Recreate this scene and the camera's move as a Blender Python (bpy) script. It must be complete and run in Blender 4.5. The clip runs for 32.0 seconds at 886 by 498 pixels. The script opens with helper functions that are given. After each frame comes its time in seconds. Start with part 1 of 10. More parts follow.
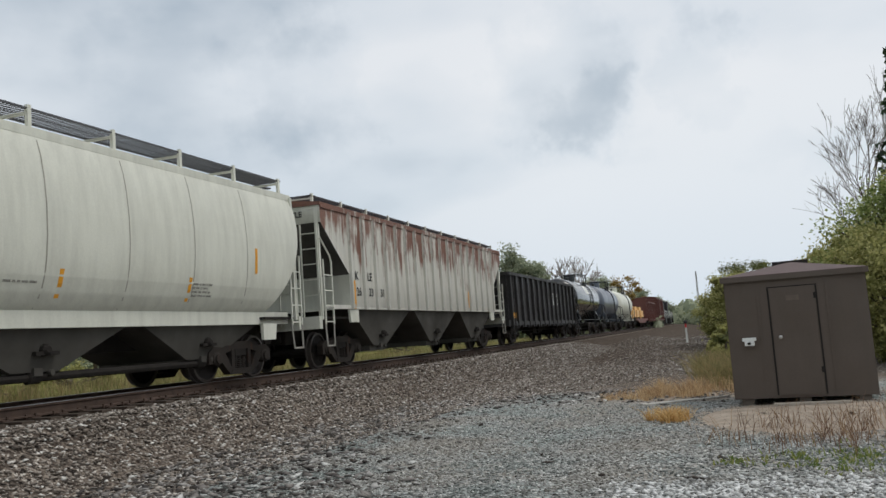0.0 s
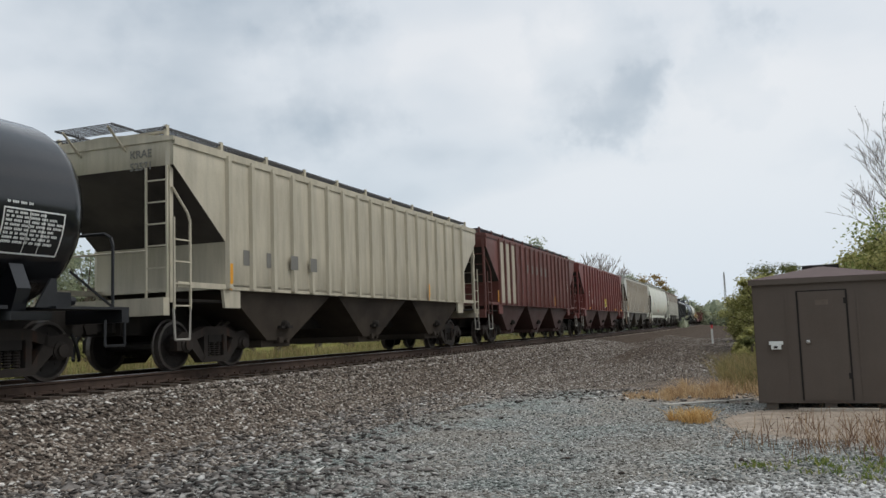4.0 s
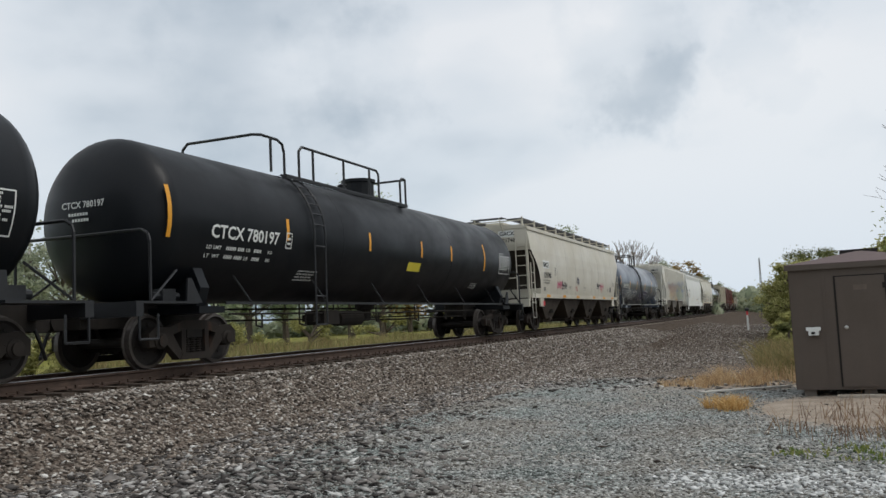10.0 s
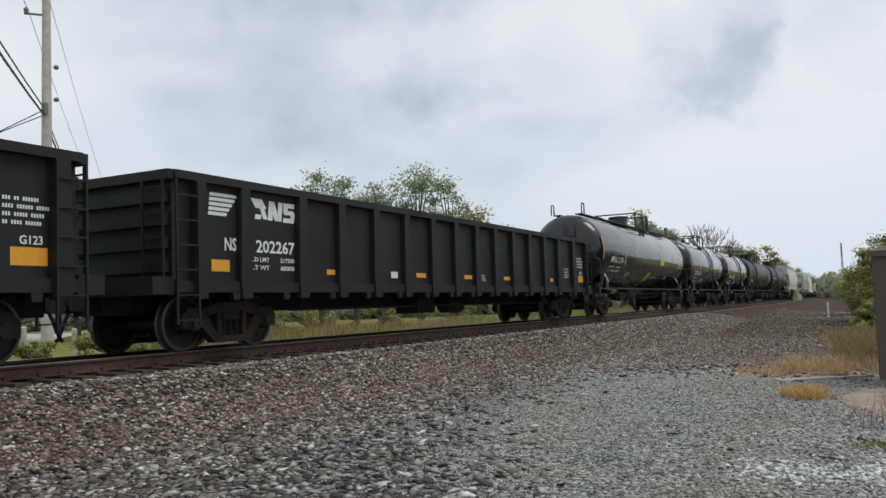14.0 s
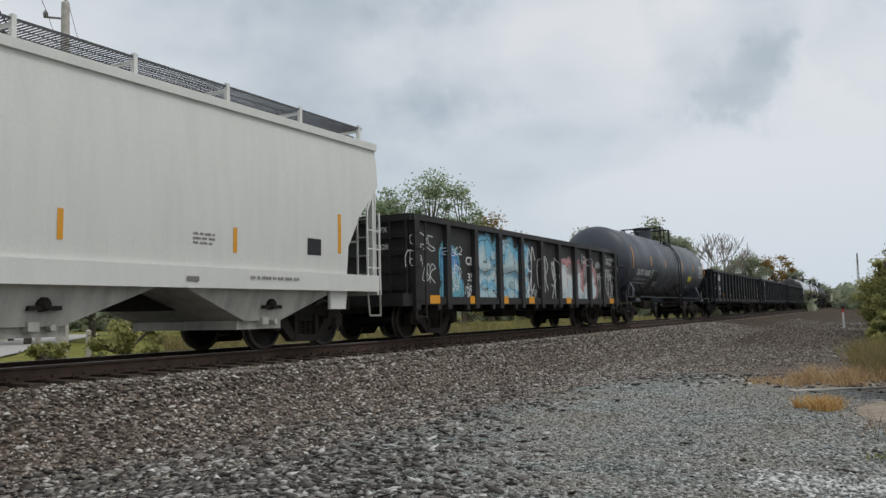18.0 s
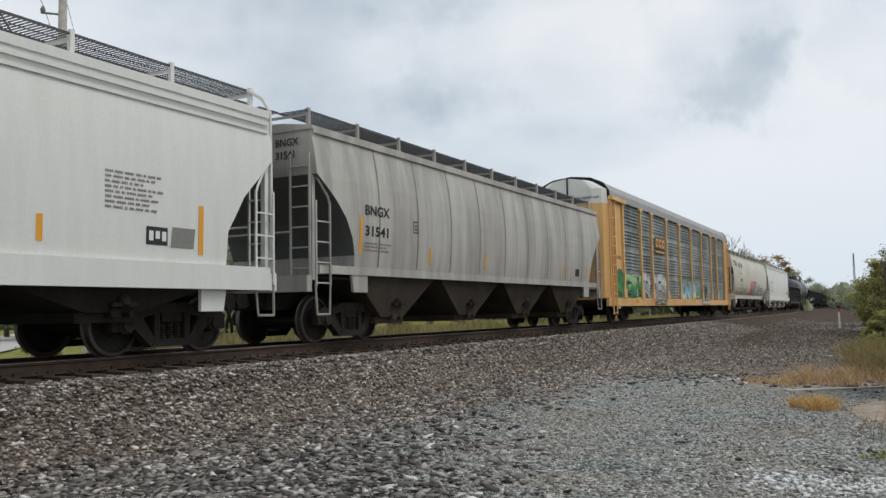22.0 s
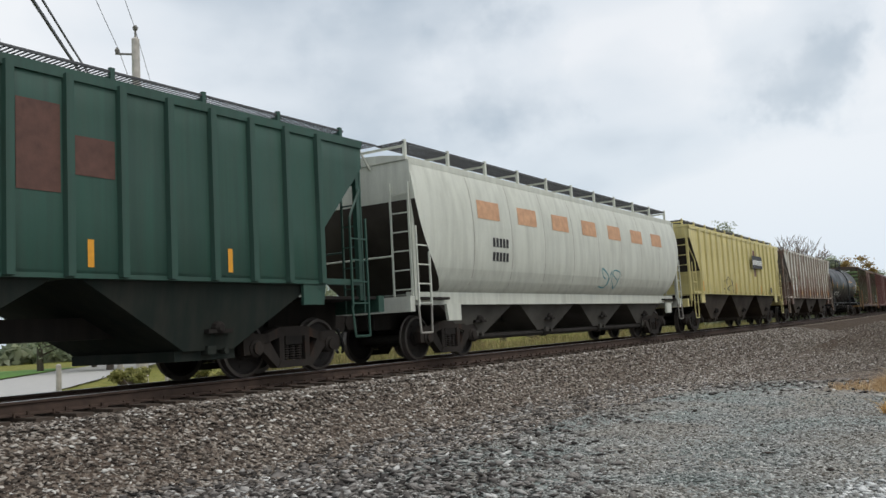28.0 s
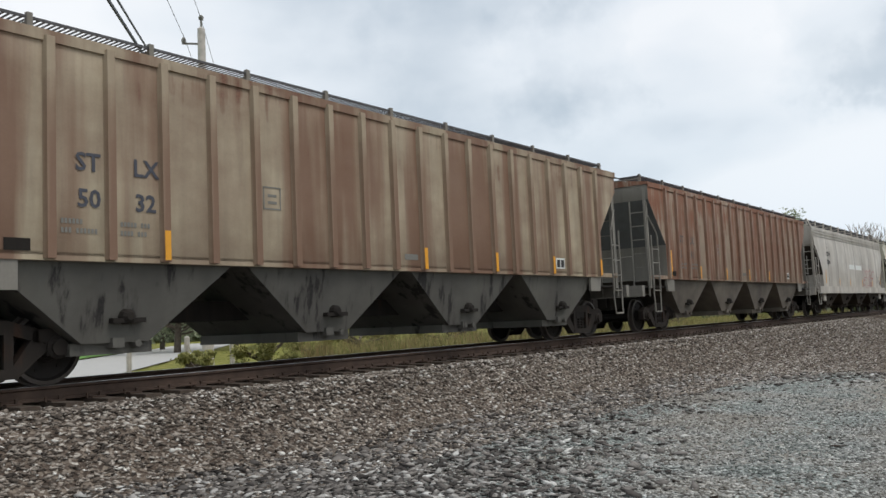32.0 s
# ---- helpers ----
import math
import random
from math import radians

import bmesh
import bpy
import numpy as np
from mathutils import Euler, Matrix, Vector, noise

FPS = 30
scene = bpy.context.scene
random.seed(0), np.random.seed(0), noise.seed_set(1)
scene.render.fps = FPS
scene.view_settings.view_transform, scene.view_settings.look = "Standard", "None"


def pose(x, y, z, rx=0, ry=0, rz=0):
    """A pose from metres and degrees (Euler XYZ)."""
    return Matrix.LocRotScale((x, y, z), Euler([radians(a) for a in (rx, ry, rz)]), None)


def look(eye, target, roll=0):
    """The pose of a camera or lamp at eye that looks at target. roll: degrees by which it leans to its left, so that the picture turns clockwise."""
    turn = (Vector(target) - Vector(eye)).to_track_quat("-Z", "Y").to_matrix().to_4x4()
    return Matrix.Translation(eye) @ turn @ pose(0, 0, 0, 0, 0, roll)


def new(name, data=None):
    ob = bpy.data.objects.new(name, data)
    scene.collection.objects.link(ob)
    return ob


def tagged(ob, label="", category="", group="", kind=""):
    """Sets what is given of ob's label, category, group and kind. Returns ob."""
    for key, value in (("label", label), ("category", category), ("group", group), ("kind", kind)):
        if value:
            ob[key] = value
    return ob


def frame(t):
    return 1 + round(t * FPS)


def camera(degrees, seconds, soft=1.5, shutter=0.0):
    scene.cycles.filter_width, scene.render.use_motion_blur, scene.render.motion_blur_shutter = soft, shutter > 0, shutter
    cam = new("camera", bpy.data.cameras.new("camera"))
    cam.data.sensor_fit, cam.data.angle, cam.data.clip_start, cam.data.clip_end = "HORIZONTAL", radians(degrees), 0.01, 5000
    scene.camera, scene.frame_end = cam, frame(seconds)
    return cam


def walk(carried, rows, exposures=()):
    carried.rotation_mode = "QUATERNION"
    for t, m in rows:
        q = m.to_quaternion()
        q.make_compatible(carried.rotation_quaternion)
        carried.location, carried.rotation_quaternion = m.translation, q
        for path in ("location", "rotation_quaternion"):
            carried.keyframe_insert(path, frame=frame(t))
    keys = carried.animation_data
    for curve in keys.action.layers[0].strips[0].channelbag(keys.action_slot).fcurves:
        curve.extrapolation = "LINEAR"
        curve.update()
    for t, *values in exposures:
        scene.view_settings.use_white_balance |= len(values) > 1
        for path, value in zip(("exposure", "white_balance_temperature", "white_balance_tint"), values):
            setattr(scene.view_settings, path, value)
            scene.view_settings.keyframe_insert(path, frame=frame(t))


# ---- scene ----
cam = camera(55.0, 32.0)

PATH = [
    (0.0, pose(0, 0, 1.62, 95.93, 4.06, -70.58)),
    (0.5, pose(0, 0, 1.62, 96.03, 3.66, -70.90)),
    (1.0, pose(0, 0, 1.62, 95.90, 3.24, -70.73)),
    (1.5, pose(0, 0, 1.62, 95.75, 3.03, -70.43)),
    (2.0, pose(0, 0, 1.62, 95.78, 2.74, -69.94)),
    (2.5, pose(0, 0, 1.62, 95.89, 2.28, -69.33)),
    (4.5, pose(0, 0, 1.62, 95.36, 1.94, -68.79)),
    (5.0, pose(0, 0, 1.62, 95.38, 2.07, -68.19)),
    (5.5, pose(0, 0, 1.62, 95.23, 2.25, -67.61)),
    (6.0, pose(0, 0, 1.62, 95.07, 2.55, -67.86)),
    (6.5, pose(0, 0, 1.62, 94.83, 2.63, -67.87)),
    (7.0, pose(0, 0, 1.62, 94.23, 2.55, -66.60)),
    (7.5, pose(0, 0, 1.62, 94.08, 2.64, -66.10)),
    (8.0, pose(0, 0, 1.62, 94.37, 2.93, -66.62)),
    (8.5, pose(0, 0, 1.62, 94.51, 3.04, -67.04)),
    (9.0, pose(0, 0, 1.62, 94.55, 3.12, -67.21)),
    (9.5, pose(0, 0, 1.62, 94.84, 2.85, -67.04)),
    (10.0, pose(0, 0, 1.62, 94.87, 2.63, -66.83)),
    (10.5, pose(0, 0, 1.62, 94.84, 2.55, -66.70)),
    (11.0, pose(0, 0, 1.62, 94.74, 2.49, -66.36)),
    (11.5, pose(0, 0, 1.62, 94.57, 2.52, -66.17)),
    (12.0, pose(0, 0, 1.62, 94.79, 2.47, -65.99)),
    (12.5, pose(0, 0, 1.62, 94.88, 2.36, -65.65)),
    (13.0, pose(0, 0, 1.62, 94.61, 2.22, -64.81)),
    (13.5, pose(0, 0, 1.62, 94.19, 1.99, -63.23)),
    (14.0, pose(0, 0, 1.62, 93.93, 2.02, -62.17)),
    (14.5, pose(0, 0, 1.62, 94.27, 2.30, -61.72)),
    (16.5, pose(0, 0, 1.62, 94.60, 1.81, -63.50)),
    (17.0, pose(0, 0, 1.62, 94.54, 1.54, -63.06)),
    (17.5, pose(0, 0, 1.62, 94.33, 1.37, -61.98)),
    (18.0, pose(0, 0, 1.62, 94.35, 1.32, -61.34)),
    (18.5, pose(0, 0, 1.62, 94.67, 1.30, -61.89)),
    (19.0, pose(0, 0, 1.62, 94.88, 1.57, -62.79)),
    (19.5, pose(0, 0, 1.62, 94.99, 1.62, -63.07)),
    (20.0, pose(0, 0, 1.62, 95.02, 1.47, -63.00)),
    (20.5, pose(0, 0, 1.62, 95.05, 1.50, -62.78)),
    (21.0, pose(0, 0, 1.62, 94.95, 1.45, -62.47)),
    (21.5, pose(0, 0, 1.62, 94.65, 1.19, -62.02)),
    (22.0, pose(0, 0, 1.62, 94.22, 1.07, -61.56)),
    (22.5, pose(0, 0, 1.62, 93.92, 1.25, -61.59)),
    (23.0, pose(0, 0, 1.62, 94.03, 1.78, -62.37)),
    (23.5, pose(0, 0, 1.62, 93.96, 2.47, -63.25)),
    (24.0, pose(0, 0, 1.62, 94.16, 2.73, -63.20)),
    (24.5, pose(0, 0, 1.62, 94.32, 2.71, -62.27)),
    (25.0, pose(0, 0, 1.62, 94.08, 2.64, -61.46)),
    (25.5, pose(0, 0, 1.62, 94.17, 2.86, -60.31)),
    (26.0, pose(0, 0, 1.62, 94.84, 3.32, -58.94)),
    (26.5, pose(0, 0, 1.62, 95.39, 3.35, -57.72)),
    (28.5, pose(0, 0, 1.62, 95.54, 3.05, -56.60)),
    (29.0, pose(0, 0, 1.62, 95.60, 2.65, -56.44)),
    (29.5, pose(0, 0, 1.62, 95.01, 2.22, -55.38)),
    (30.0, pose(0, 0, 1.62, 94.38, 2.55, -54.02)),
    (30.5, pose(0, 0, 1.62, 94.47, 2.71, -52.96)),
    (31.0, pose(0, 0, 1.62, 94.52, 2.96, -52.66)),
    (31.5, pose(0, 0, 1.62, 94.45, 2.82, -52.68)),
    (32.0, pose(0, 0, 1.62, 94.83, 2.58, -52.70)),
]
EXPOSURE = [(0.0, -0.06), (9.5, -0.04), (10.5, -0.05), (14.5, -0.03), (16.5, -0.10), (17.2, -0.17), (18.0, -0.20), (19.0, -0.03), (26.5, 0.02), (29.0, 0.10), (32.0, 0.14)]
walk(cam, PATH, EXPOSURE)

# ---------------------------------------------------------------- light and sky
def build_world():
    w = bpy.data.worlds.new("overcast")
    w.use_nodes = True
    nt = w.node_tree
    nt.nodes.clear()
    out = nt.nodes.new("ShaderNodeOutputWorld")
    bg = nt.nodes.new("ShaderNodeBackground")
    sky = nt.nodes.new("ShaderNodeTexSky")
    sky.sky_type, sky.sun_disc = "NISHITA", False
    sky.sun_elevation, sky.sun_rotation = radians(48), radians(171)
    sky.dust_density, sky.air_density = 2.0, 1.2
    gain = nt.nodes.new("ShaderNodeVectorMath")
    gain.operation = "SCALE"
    gain.inputs["Scale"].default_value = 0.13
    co = nt.nodes.new("ShaderNodeTexCoord")
    mp = nt.nodes.new("ShaderNodeMapping")
    mp.inputs["Scale"].default_value = (1.0, 1.0, 2.2)
    mp.inputs["Location"].default_value = SKY_SHIFT
    big = nt.nodes.new("ShaderNodeTexNoise")
    big.inputs["Scale"].default_value, big.inputs["Detail"].default_value = 2.6, 5.0
    big.inputs["Roughness"].default_value = 0.42
    veil = nt.nodes.new("ShaderNodeTexNoise")
    veil.inputs["Scale"].default_value, veil.inputs["Detail"].default_value = 1.3, 3.0
    ramp = nt.nodes.new("ShaderNodeValToRGB")
    el = ramp.color_ramp.elements
    el[0].position, el[0].color = 0.30, (0.46, 0.535, 0.61, 1)
    el[1].position, el[1].color = 0.58, (0.87, 0.895, 0.925, 1)
    mid = el.new(0.47)
    mid.color = (0.76, 0.81, 0.86, 1)
    thin = nt.nodes.new("ShaderNodeValToRGB")
    thin.color_ramp.elements[0].position, thin.color_ramp.elements[0].color = 0.45, (0.88, 0.88, 0.88, 1)
    thin.color_ramp.elements[1].position, thin.color_ramp.elements[1].color = 0.70, (1, 1, 1, 1)
    mix = nt.nodes.new("ShaderNodeMix")
    mix.data_type = "RGBA"
    ln = nt.links.new
    ln(co.outputs["Generated"], mp.inputs["Vector"])
    ln(mp.outputs["Vector"], big.inputs["Vector"])
    ln(mp.outputs["Vector"], veil.inputs["Vector"])
    # drifts of thicker grey cloud, each a soft patch torn by noise
    tear = nt.nodes.new("ShaderNodeTexNoise")
    tear.inputs["Scale"].default_value, tear.inputs["Detail"].default_value, tear.inputs["Roughness"].default_value = 7.0, 5.0, 0.6
    off = nt.nodes.new("ShaderNodeVectorMath")
    off.operation, off.inputs[1].default_value = "SUBTRACT", (0.5, 0.5, 0.5)
    far = nt.nodes.new("ShaderNodeVectorMath")
    far.operation, far.inputs["Scale"].default_value = "SCALE", 0.30
    add = nt.nodes.new("ShaderNodeVectorMath")
    add.operation = "ADD"
    unit = nt.nodes.new("ShaderNodeVectorMath")
    unit.operation = "NORMALIZE"
    ln(co.outputs["Generated"], tear.inputs["Vector"])
    ln(tear.outputs["Color"], off.inputs[0])
    ln(off.outputs["Vector"], far.inputs[0])
    ln(far.outputs["Vector"], add.inputs[0])
    ln(co.outputs["Generated"], add.inputs[1])
    ln(add.outputs["Vector"], unit.inputs[0])
    level = big.outputs["Fac"]
    for az, up, wide, deep in CLOUDS:
        dot = nt.nodes.new("ShaderNodeVectorMath")
        dot.operation = "DOT_PRODUCT"
        dot.inputs[1].default_value = (math.cos(radians(up)) * math.cos(radians(az)), math.cos(radians(up)) * math.sin(radians(az)), math.sin(radians(up)))
        ln(unit.outputs["Vector"], dot.inputs[0])
        rng = nt.nodes.new("ShaderNodeMapRange")
        rng.interpolation_type = "SMOOTHSTEP"
        rng.inputs["From Min"].default_value, rng.inputs["From Max"].default_value = math.cos(radians(wide)), 1.0
        rng.inputs["To Min"].default_value, rng.inputs["To Max"].default_value = 0.0, deep
        ln(dot.outputs["Value"], rng.inputs["Value"])
        take = nt.nodes.new("ShaderNodeMath")
        take.operation = "SUBTRACT"
        ln(level, take.inputs[0])
        ln(rng.outputs["Result"], take.inputs[1])
        level = take.outputs["Value"]
    ln(level, ramp.inputs["Fac"])
    # paler blue towards the horizon
    sep = nt.nodes.new("ShaderNodeSeparateXYZ")
    ln(co.outputs["Generated"], sep.inputs["Vector"])
    low = nt.nodes.new("ShaderNodeValToRGB")
    low.color_ramp.elements[0].position, low.color_ramp.elements[0].color = 0.0, (0.80, 0.87, 0.93, 1)
    low.color_ramp.elements[1].position, low.color_ramp.elements[1].color = 0.26, (1.0, 1.0, 1.0, 1)
    ln(sep.outputs["Z"], low.inputs["Fac"])
    tint = nt.nodes.new("ShaderNodeMix")
    tint.data_type, tint.blend_type = "RGBA", "MULTIPLY"
    tint.inputs["Factor"].default_value = 1.0
    ln(veil.outputs["Fac"], thin.inputs["Fac"])
    ln(sky.outputs["Color"], gain.inputs[0])
    ln(thin.outputs["Color"], mix.inputs["Factor"])
    ln(gain.outputs["Vector"], mix.inputs["A"])
    ln(ramp.outputs["Color"], mix.inputs["B"])
    ln(mix.outputs["Result"], tint.inputs["A"])
    ln(low.outputs["Color"], tint.inputs["B"])
    ln(tint.outputs["Result"], bg.inputs["Color"])
    bg.inputs["Strength"].default_value = 1.0
    ln(bg.outputs["Background"], out.inputs["Surface"])
    scene.world = w


SKY_SHIFT = (0.35, 0.1, 0.2)
CLOUDS = ((34, 18.5, 9, 0.07), (27.5, 17, 6, 0.07), (11.0, 17.0, 6.5, 0.11), (9.0, 14.4, 4.0, 0.07), (0.5, 16.5, 5.0, 0.09), (52, 22, 9, 0.04), (-3, 10.5, 4, 0.05))
build_world()
sun = new("sun", bpy.data.lights.new("sun", "SUN"))
sun.data.energy, sun.data.angle, sun.data.color = 1.25, radians(25), (1.0, 0.965, 0.91)
sun.matrix_world = look((0, 0, 60), (-6, 36, 0))


# ---------------------------------------------------------------- materials
def C(r, g, b):
    """Linear colour from the usual 0 to 255 values."""
    return tuple((v / 255 / 12.92 if v < 10.3 else ((v / 255 + 0.055) / 1.055) ** 2.4) for v in (r, g, b)) + (1.0,)


class Nodes:
    def __init__(self, name, rough=0.6, metal=0.0):
        self.m = bpy.data.materials.new(name)
        self.m.use_nodes = True
        self.t = self.m.node_tree
        self.b = self.t.nodes["Principled BSDF"]
        self.b.inputs["Roughness"].default_value = rough
        self.b.inputs["Metallic"].default_value = metal
        self.co = self.t.nodes.new("ShaderNodeTexCoord").outputs["Object"]

    def node(self, kind, **values):
        n = self.t.nodes.new(kind)
        for key, v in values.items():
            n.inputs[key].default_value = v
        return n

    def link(self, a, b):
        self.t.links.new(a, b)

    def mapped(self, scale, shift=(0, 0, 0)):
        n = self.node("ShaderNodeMapping", Scale=scale, Location=shift)
        self.link(self.co, n.inputs["Vector"])
        return n.outputs["Vector"]

    def noise(self, vec, scale, detail=4.0, rough=0.55):
        n = self.node("ShaderNodeTexNoise", Scale=scale, Detail=detail, Roughness=rough)
        self.link(vec, n.inputs["Vector"])
        return n.outputs["Fac"]

    def ramp(self, fac, *stops):
        n = self.t.nodes.new("ShaderNodeValToRGB")
        e = n.color_ramp.elements
        while len(e) < len(stops):
            e.new(0.5)
        for el, (p, c) in zip(e, stops):
            el.position, el.color = p, c if len(c) == 4 else (*c, 1)
        self.link(fac, n.inputs["Fac"])
        return n.outputs["Color"]

    def grey(self, fac, a, b, lo=0.0, hi=1.0):
        return self.ramp(fac, (a, (lo, lo, lo, 1)), (b, (hi, hi, hi, 1)))

    def mix(self, fac, a, b, how="MIX"):
        n = self.t.nodes.new("ShaderNodeMix")
        n.data_type, n.blend_type = "RGBA", how
        for v, key in ((fac, "Factor"), (a, "A"), (b, "B")):
            if hasattr(v, "is_output"):
                self.link(v, n.inputs[key])
            else:
                n.inputs[key].default_value = v
        return n.outputs["Result"]

    def colour(self, c):
        if hasattr(c, "is_output"):
            self.link(c, self.b.inputs["Base Color"])
        else:
            self.b.inputs["Base Color"].default_value = c

    def bump(self, h, strength, dist):
        n = self.node("ShaderNodeBump", Strength=strength, Distance=dist)
        self.link(h, n.inputs["Height"])
        self.link(n.outputs["Normal"], self.b.inputs["Normal"])


def paint(name, base, rust=0.0, rust_colour=C(104, 58, 40), grime=0.35, rough=0.45, seed=0.0, patch=0.0, streak=2.2, tone=None, coat=0.0, fall=0.0, spec=0.5, panel=None, panel_mix=0.8, runs=0.45, soot=False):
    """Car paint with dust streaks, rust streaks and rust patches at real size."""
    n = Nodes(name, rough)
    sh = (seed * 3.1, seed * 1.7, seed * 2.3)
    streaks = n.noise(n.mapped((streak, streak, 0.28), sh), 2.0, 5.0, 0.6)
    blot = n.noise(n.mapped((0.5, 0.5, 0.7), sh), 1.5, 4.0)
    fine = n.noise(n.mapped((1, 1, 1), sh), 34.0, 3.0)
    dirt = tuple(0.42 * v + 0.6 * w for v, w in zip(base[:3], (0.055, 0.047, 0.037))) + (1,)
    col = n.mix(n.grey(streaks, 0.40, 0.75, 0.0, grime), base, dirt)
    if tone:
        col = n.mix(n.grey(blot, 0.35, 0.68, 0.0, 0.85), col, tone)
    if panel:
        # each sheet of the side has weathered to its own tint, with runs from top to bottom
        tall = n.noise(n.mapped((1.15, 1.15, 0.10), (sh[2], sh[0], sh[1])), 1.3, 3.0, 0.5)
        thin = n.noise(n.mapped((6.0, 6.0, 0.22), sh), 1.3, 5.0, 0.6)
        col = n.mix(n.grey(n.mix(runs, tall, thin), 0.45, 0.57, 0.0, panel_mix), col, panel)
    if rust > 0:
        lim = 0.72 - 0.34 * rust
        r2 = n.ramp(fine, (0.3, tuple(v * 0.55 for v in rust_colour[:3])), (0.7, rust_colour))
        both = n.mix(0.45, streaks, blot)
        if fall:
            # streaks run down from the roof edge (fall > 0) or are heaviest low down (fall < 0)
            sep = n.node("ShaderNodeSeparateXYZ")
            n.link(n.co, sep.inputs["Vector"])
            up = n.node("ShaderNodeMapRange")
            for key, v in (("From Min", 1.4), ("From Max", 4.1), ("To Min", -fall), ("To Max", fall)):
                up.inputs[key].default_value = v
            n.link(sep.outputs["Z"], up.inputs["Value"])
            add = n.node("ShaderNodeMath")
            n.link(both, add.inputs[0])
            n.link(up.outputs["Result"], add.inputs[1])
            both = add.outputs["Value"]
        col = n.mix(n.grey(both, lim, lim + 0.10), col, r2)
    if patch > 0:
        spots = n.noise(n.mapped((2.2, 2.2, 0.55), (sh[1] + 4, sh[2], sh[0])), 1.25, 6.0, 0.62)
        if fall:
            add = n.node("ShaderNodeMath")
            n.link(spots, add.inputs[0])
            n.link(up.outputs["Result"], add.inputs[1])
            spots = add.outputs["Value"]
        lim = 0.72 - 0.25 * patch
        dark = n.ramp(fine, (0.3, C(18, 17, 17)), (0.75, C(44, 40, 38))) if soot else n.ramp(fine, (0.3, C(72, 40, 32)), (0.75, C(120, 66, 44)))
        col = n.mix(n.grey(spots, lim - 0.05, lim + 0.01, 0.0, 0.6), col, C(60, 56, 53) if soot else C(158, 116, 84))
        col = n.mix(n.grey(spots, lim, lim + 0.035), col, dark)
    col = n.mix(n.grey(fine, 0.3, 0.8, 0.0, 0.10), col, (0.03, 0.027, 0.024, 1))
    n.colour(col)
    n.link(n.grey(blot, 0.3, 0.75, max(0.1, rough - 0.08), min(1, rough + 0.2)), n.b.inputs["Roughness"])
    n.bump(n.noise(n.mapped((1, 1, 1)), 5.0, 3.0), 0.18 if not coat else 0.025, 0.012)
    n.b.inputs["Specular IOR Level"].default_value = spec
    n.b.inputs["Coat Weight"].default_value, n.b.inputs["Coat Roughness"].default_value = coat, 0.13
    return n.m


def plain(name, base, rough=0.6, metal=0.0, var=0.25, scale=9.0, bump=0.2):
    n = Nodes(name, rough, metal)
    f = n.noise(n.mapped((1, 1, 1)), scale, 5.0)
    n.colour(n.mix(n.grey(f, 0.3, 0.72, 0.0, 1.0), base, tuple(v * (1 - var) for v in base[:3]) + (1,)))
    n.bump(n.noise(n.mapped((1, 1, 1)), scale * 4, 3.0), bump, 0.01)
    return n.m


M_UNDER = paint("undercarriage_grime", C(36, 33, 31), 0.3, C(62, 45, 35), 0.5, 0.85, 1, spec=0.2)
M_BAYGREY = paint("dirty_hopper_grey", C(80, 78, 73), 0.22, C(84, 64, 50), 0.75, 0.75, 2, 0, 1.6, C(56, 53, 49), spec=0.25)
M_BAYDARK = paint("dark_hopper_brown", C(66, 58, 50), 0.30, C(50, 38, 31), 0.7, 0.85, 3, 0, 1.6, C(42, 37, 33), spec=0.2)
# dust on the slope sheets, darkened further for the shade under the overhang
M_SLOPE = paint("shaded_dusty_slope_sheet", C(66, 60, 54), 0.2, C(76, 58, 46), 0.7, 0.85, 44, 0, 1.4, C(40, 36, 33), spec=0.2)
M_WHEEL = plain("wheel_steel", C(40, 34, 31), 0.75, 0.1, 0.5, 8)
M_TREAD = plain("worn_wheel_rim", C(96, 90, 86), 0.42, 0.6, 0.3, 14)
M_FRAME = paint("cast_truck_frame", C(48, 42, 38), 0.5, C(70, 50, 40), 0.5, 0.8, 4, 0, 3.0, C(34, 31, 29), spec=0.25)
M_BLACKIRON = plain("black_iron", C(34, 35, 38), 0.5, 0.1, 0.3, 14)
M_HOSE = plain("rubber_hose", C(30, 30, 31), 0.8)
M_WHITE = plain("white_lettering", C(222, 224, 220), 0.6, 0, 0.12, 30, 0.05)
M_BLACK = plain("black_lettering", C(36, 36, 38), 0.6, 0, 0.2, 30, 0.05)
M_YELLOW = plain("reflective_yellow", C(226, 158, 40), 0.5, 0, 0.15, 20, 0.05)
M_FADED = plain("faded_grey_lettering", C(120, 118, 112), 0.7, 0, 0.15, 30, 0.05)
M_LEMON = plain("yellow_placard", C(214, 198, 60), 0.6, 0, 0.12, 20, 0.05)
M_RED = plain("red_tag", C(206, 60, 66), 0.6, 0, 0.12, 20, 0.05)
M_GRATE = plain("galvanised_grating", C(84, 84, 87), 0.6, 0.2, 0.3, 16)
M_SEAM = plain("welded_seam", C(160, 156, 144), 0.6, 0, 0.35, 7, 0.05)
M_STAIN = paint("grime_stained_seam", C(140, 133, 124), 0.3, C(104, 84, 70), 0.8, 0.6, 60, 0, 2.0, C(112, 104, 96))
M_GREY = plain("grey_patch", C(128, 128, 122), 0.6, 0, 0.15, 20, 0.05)


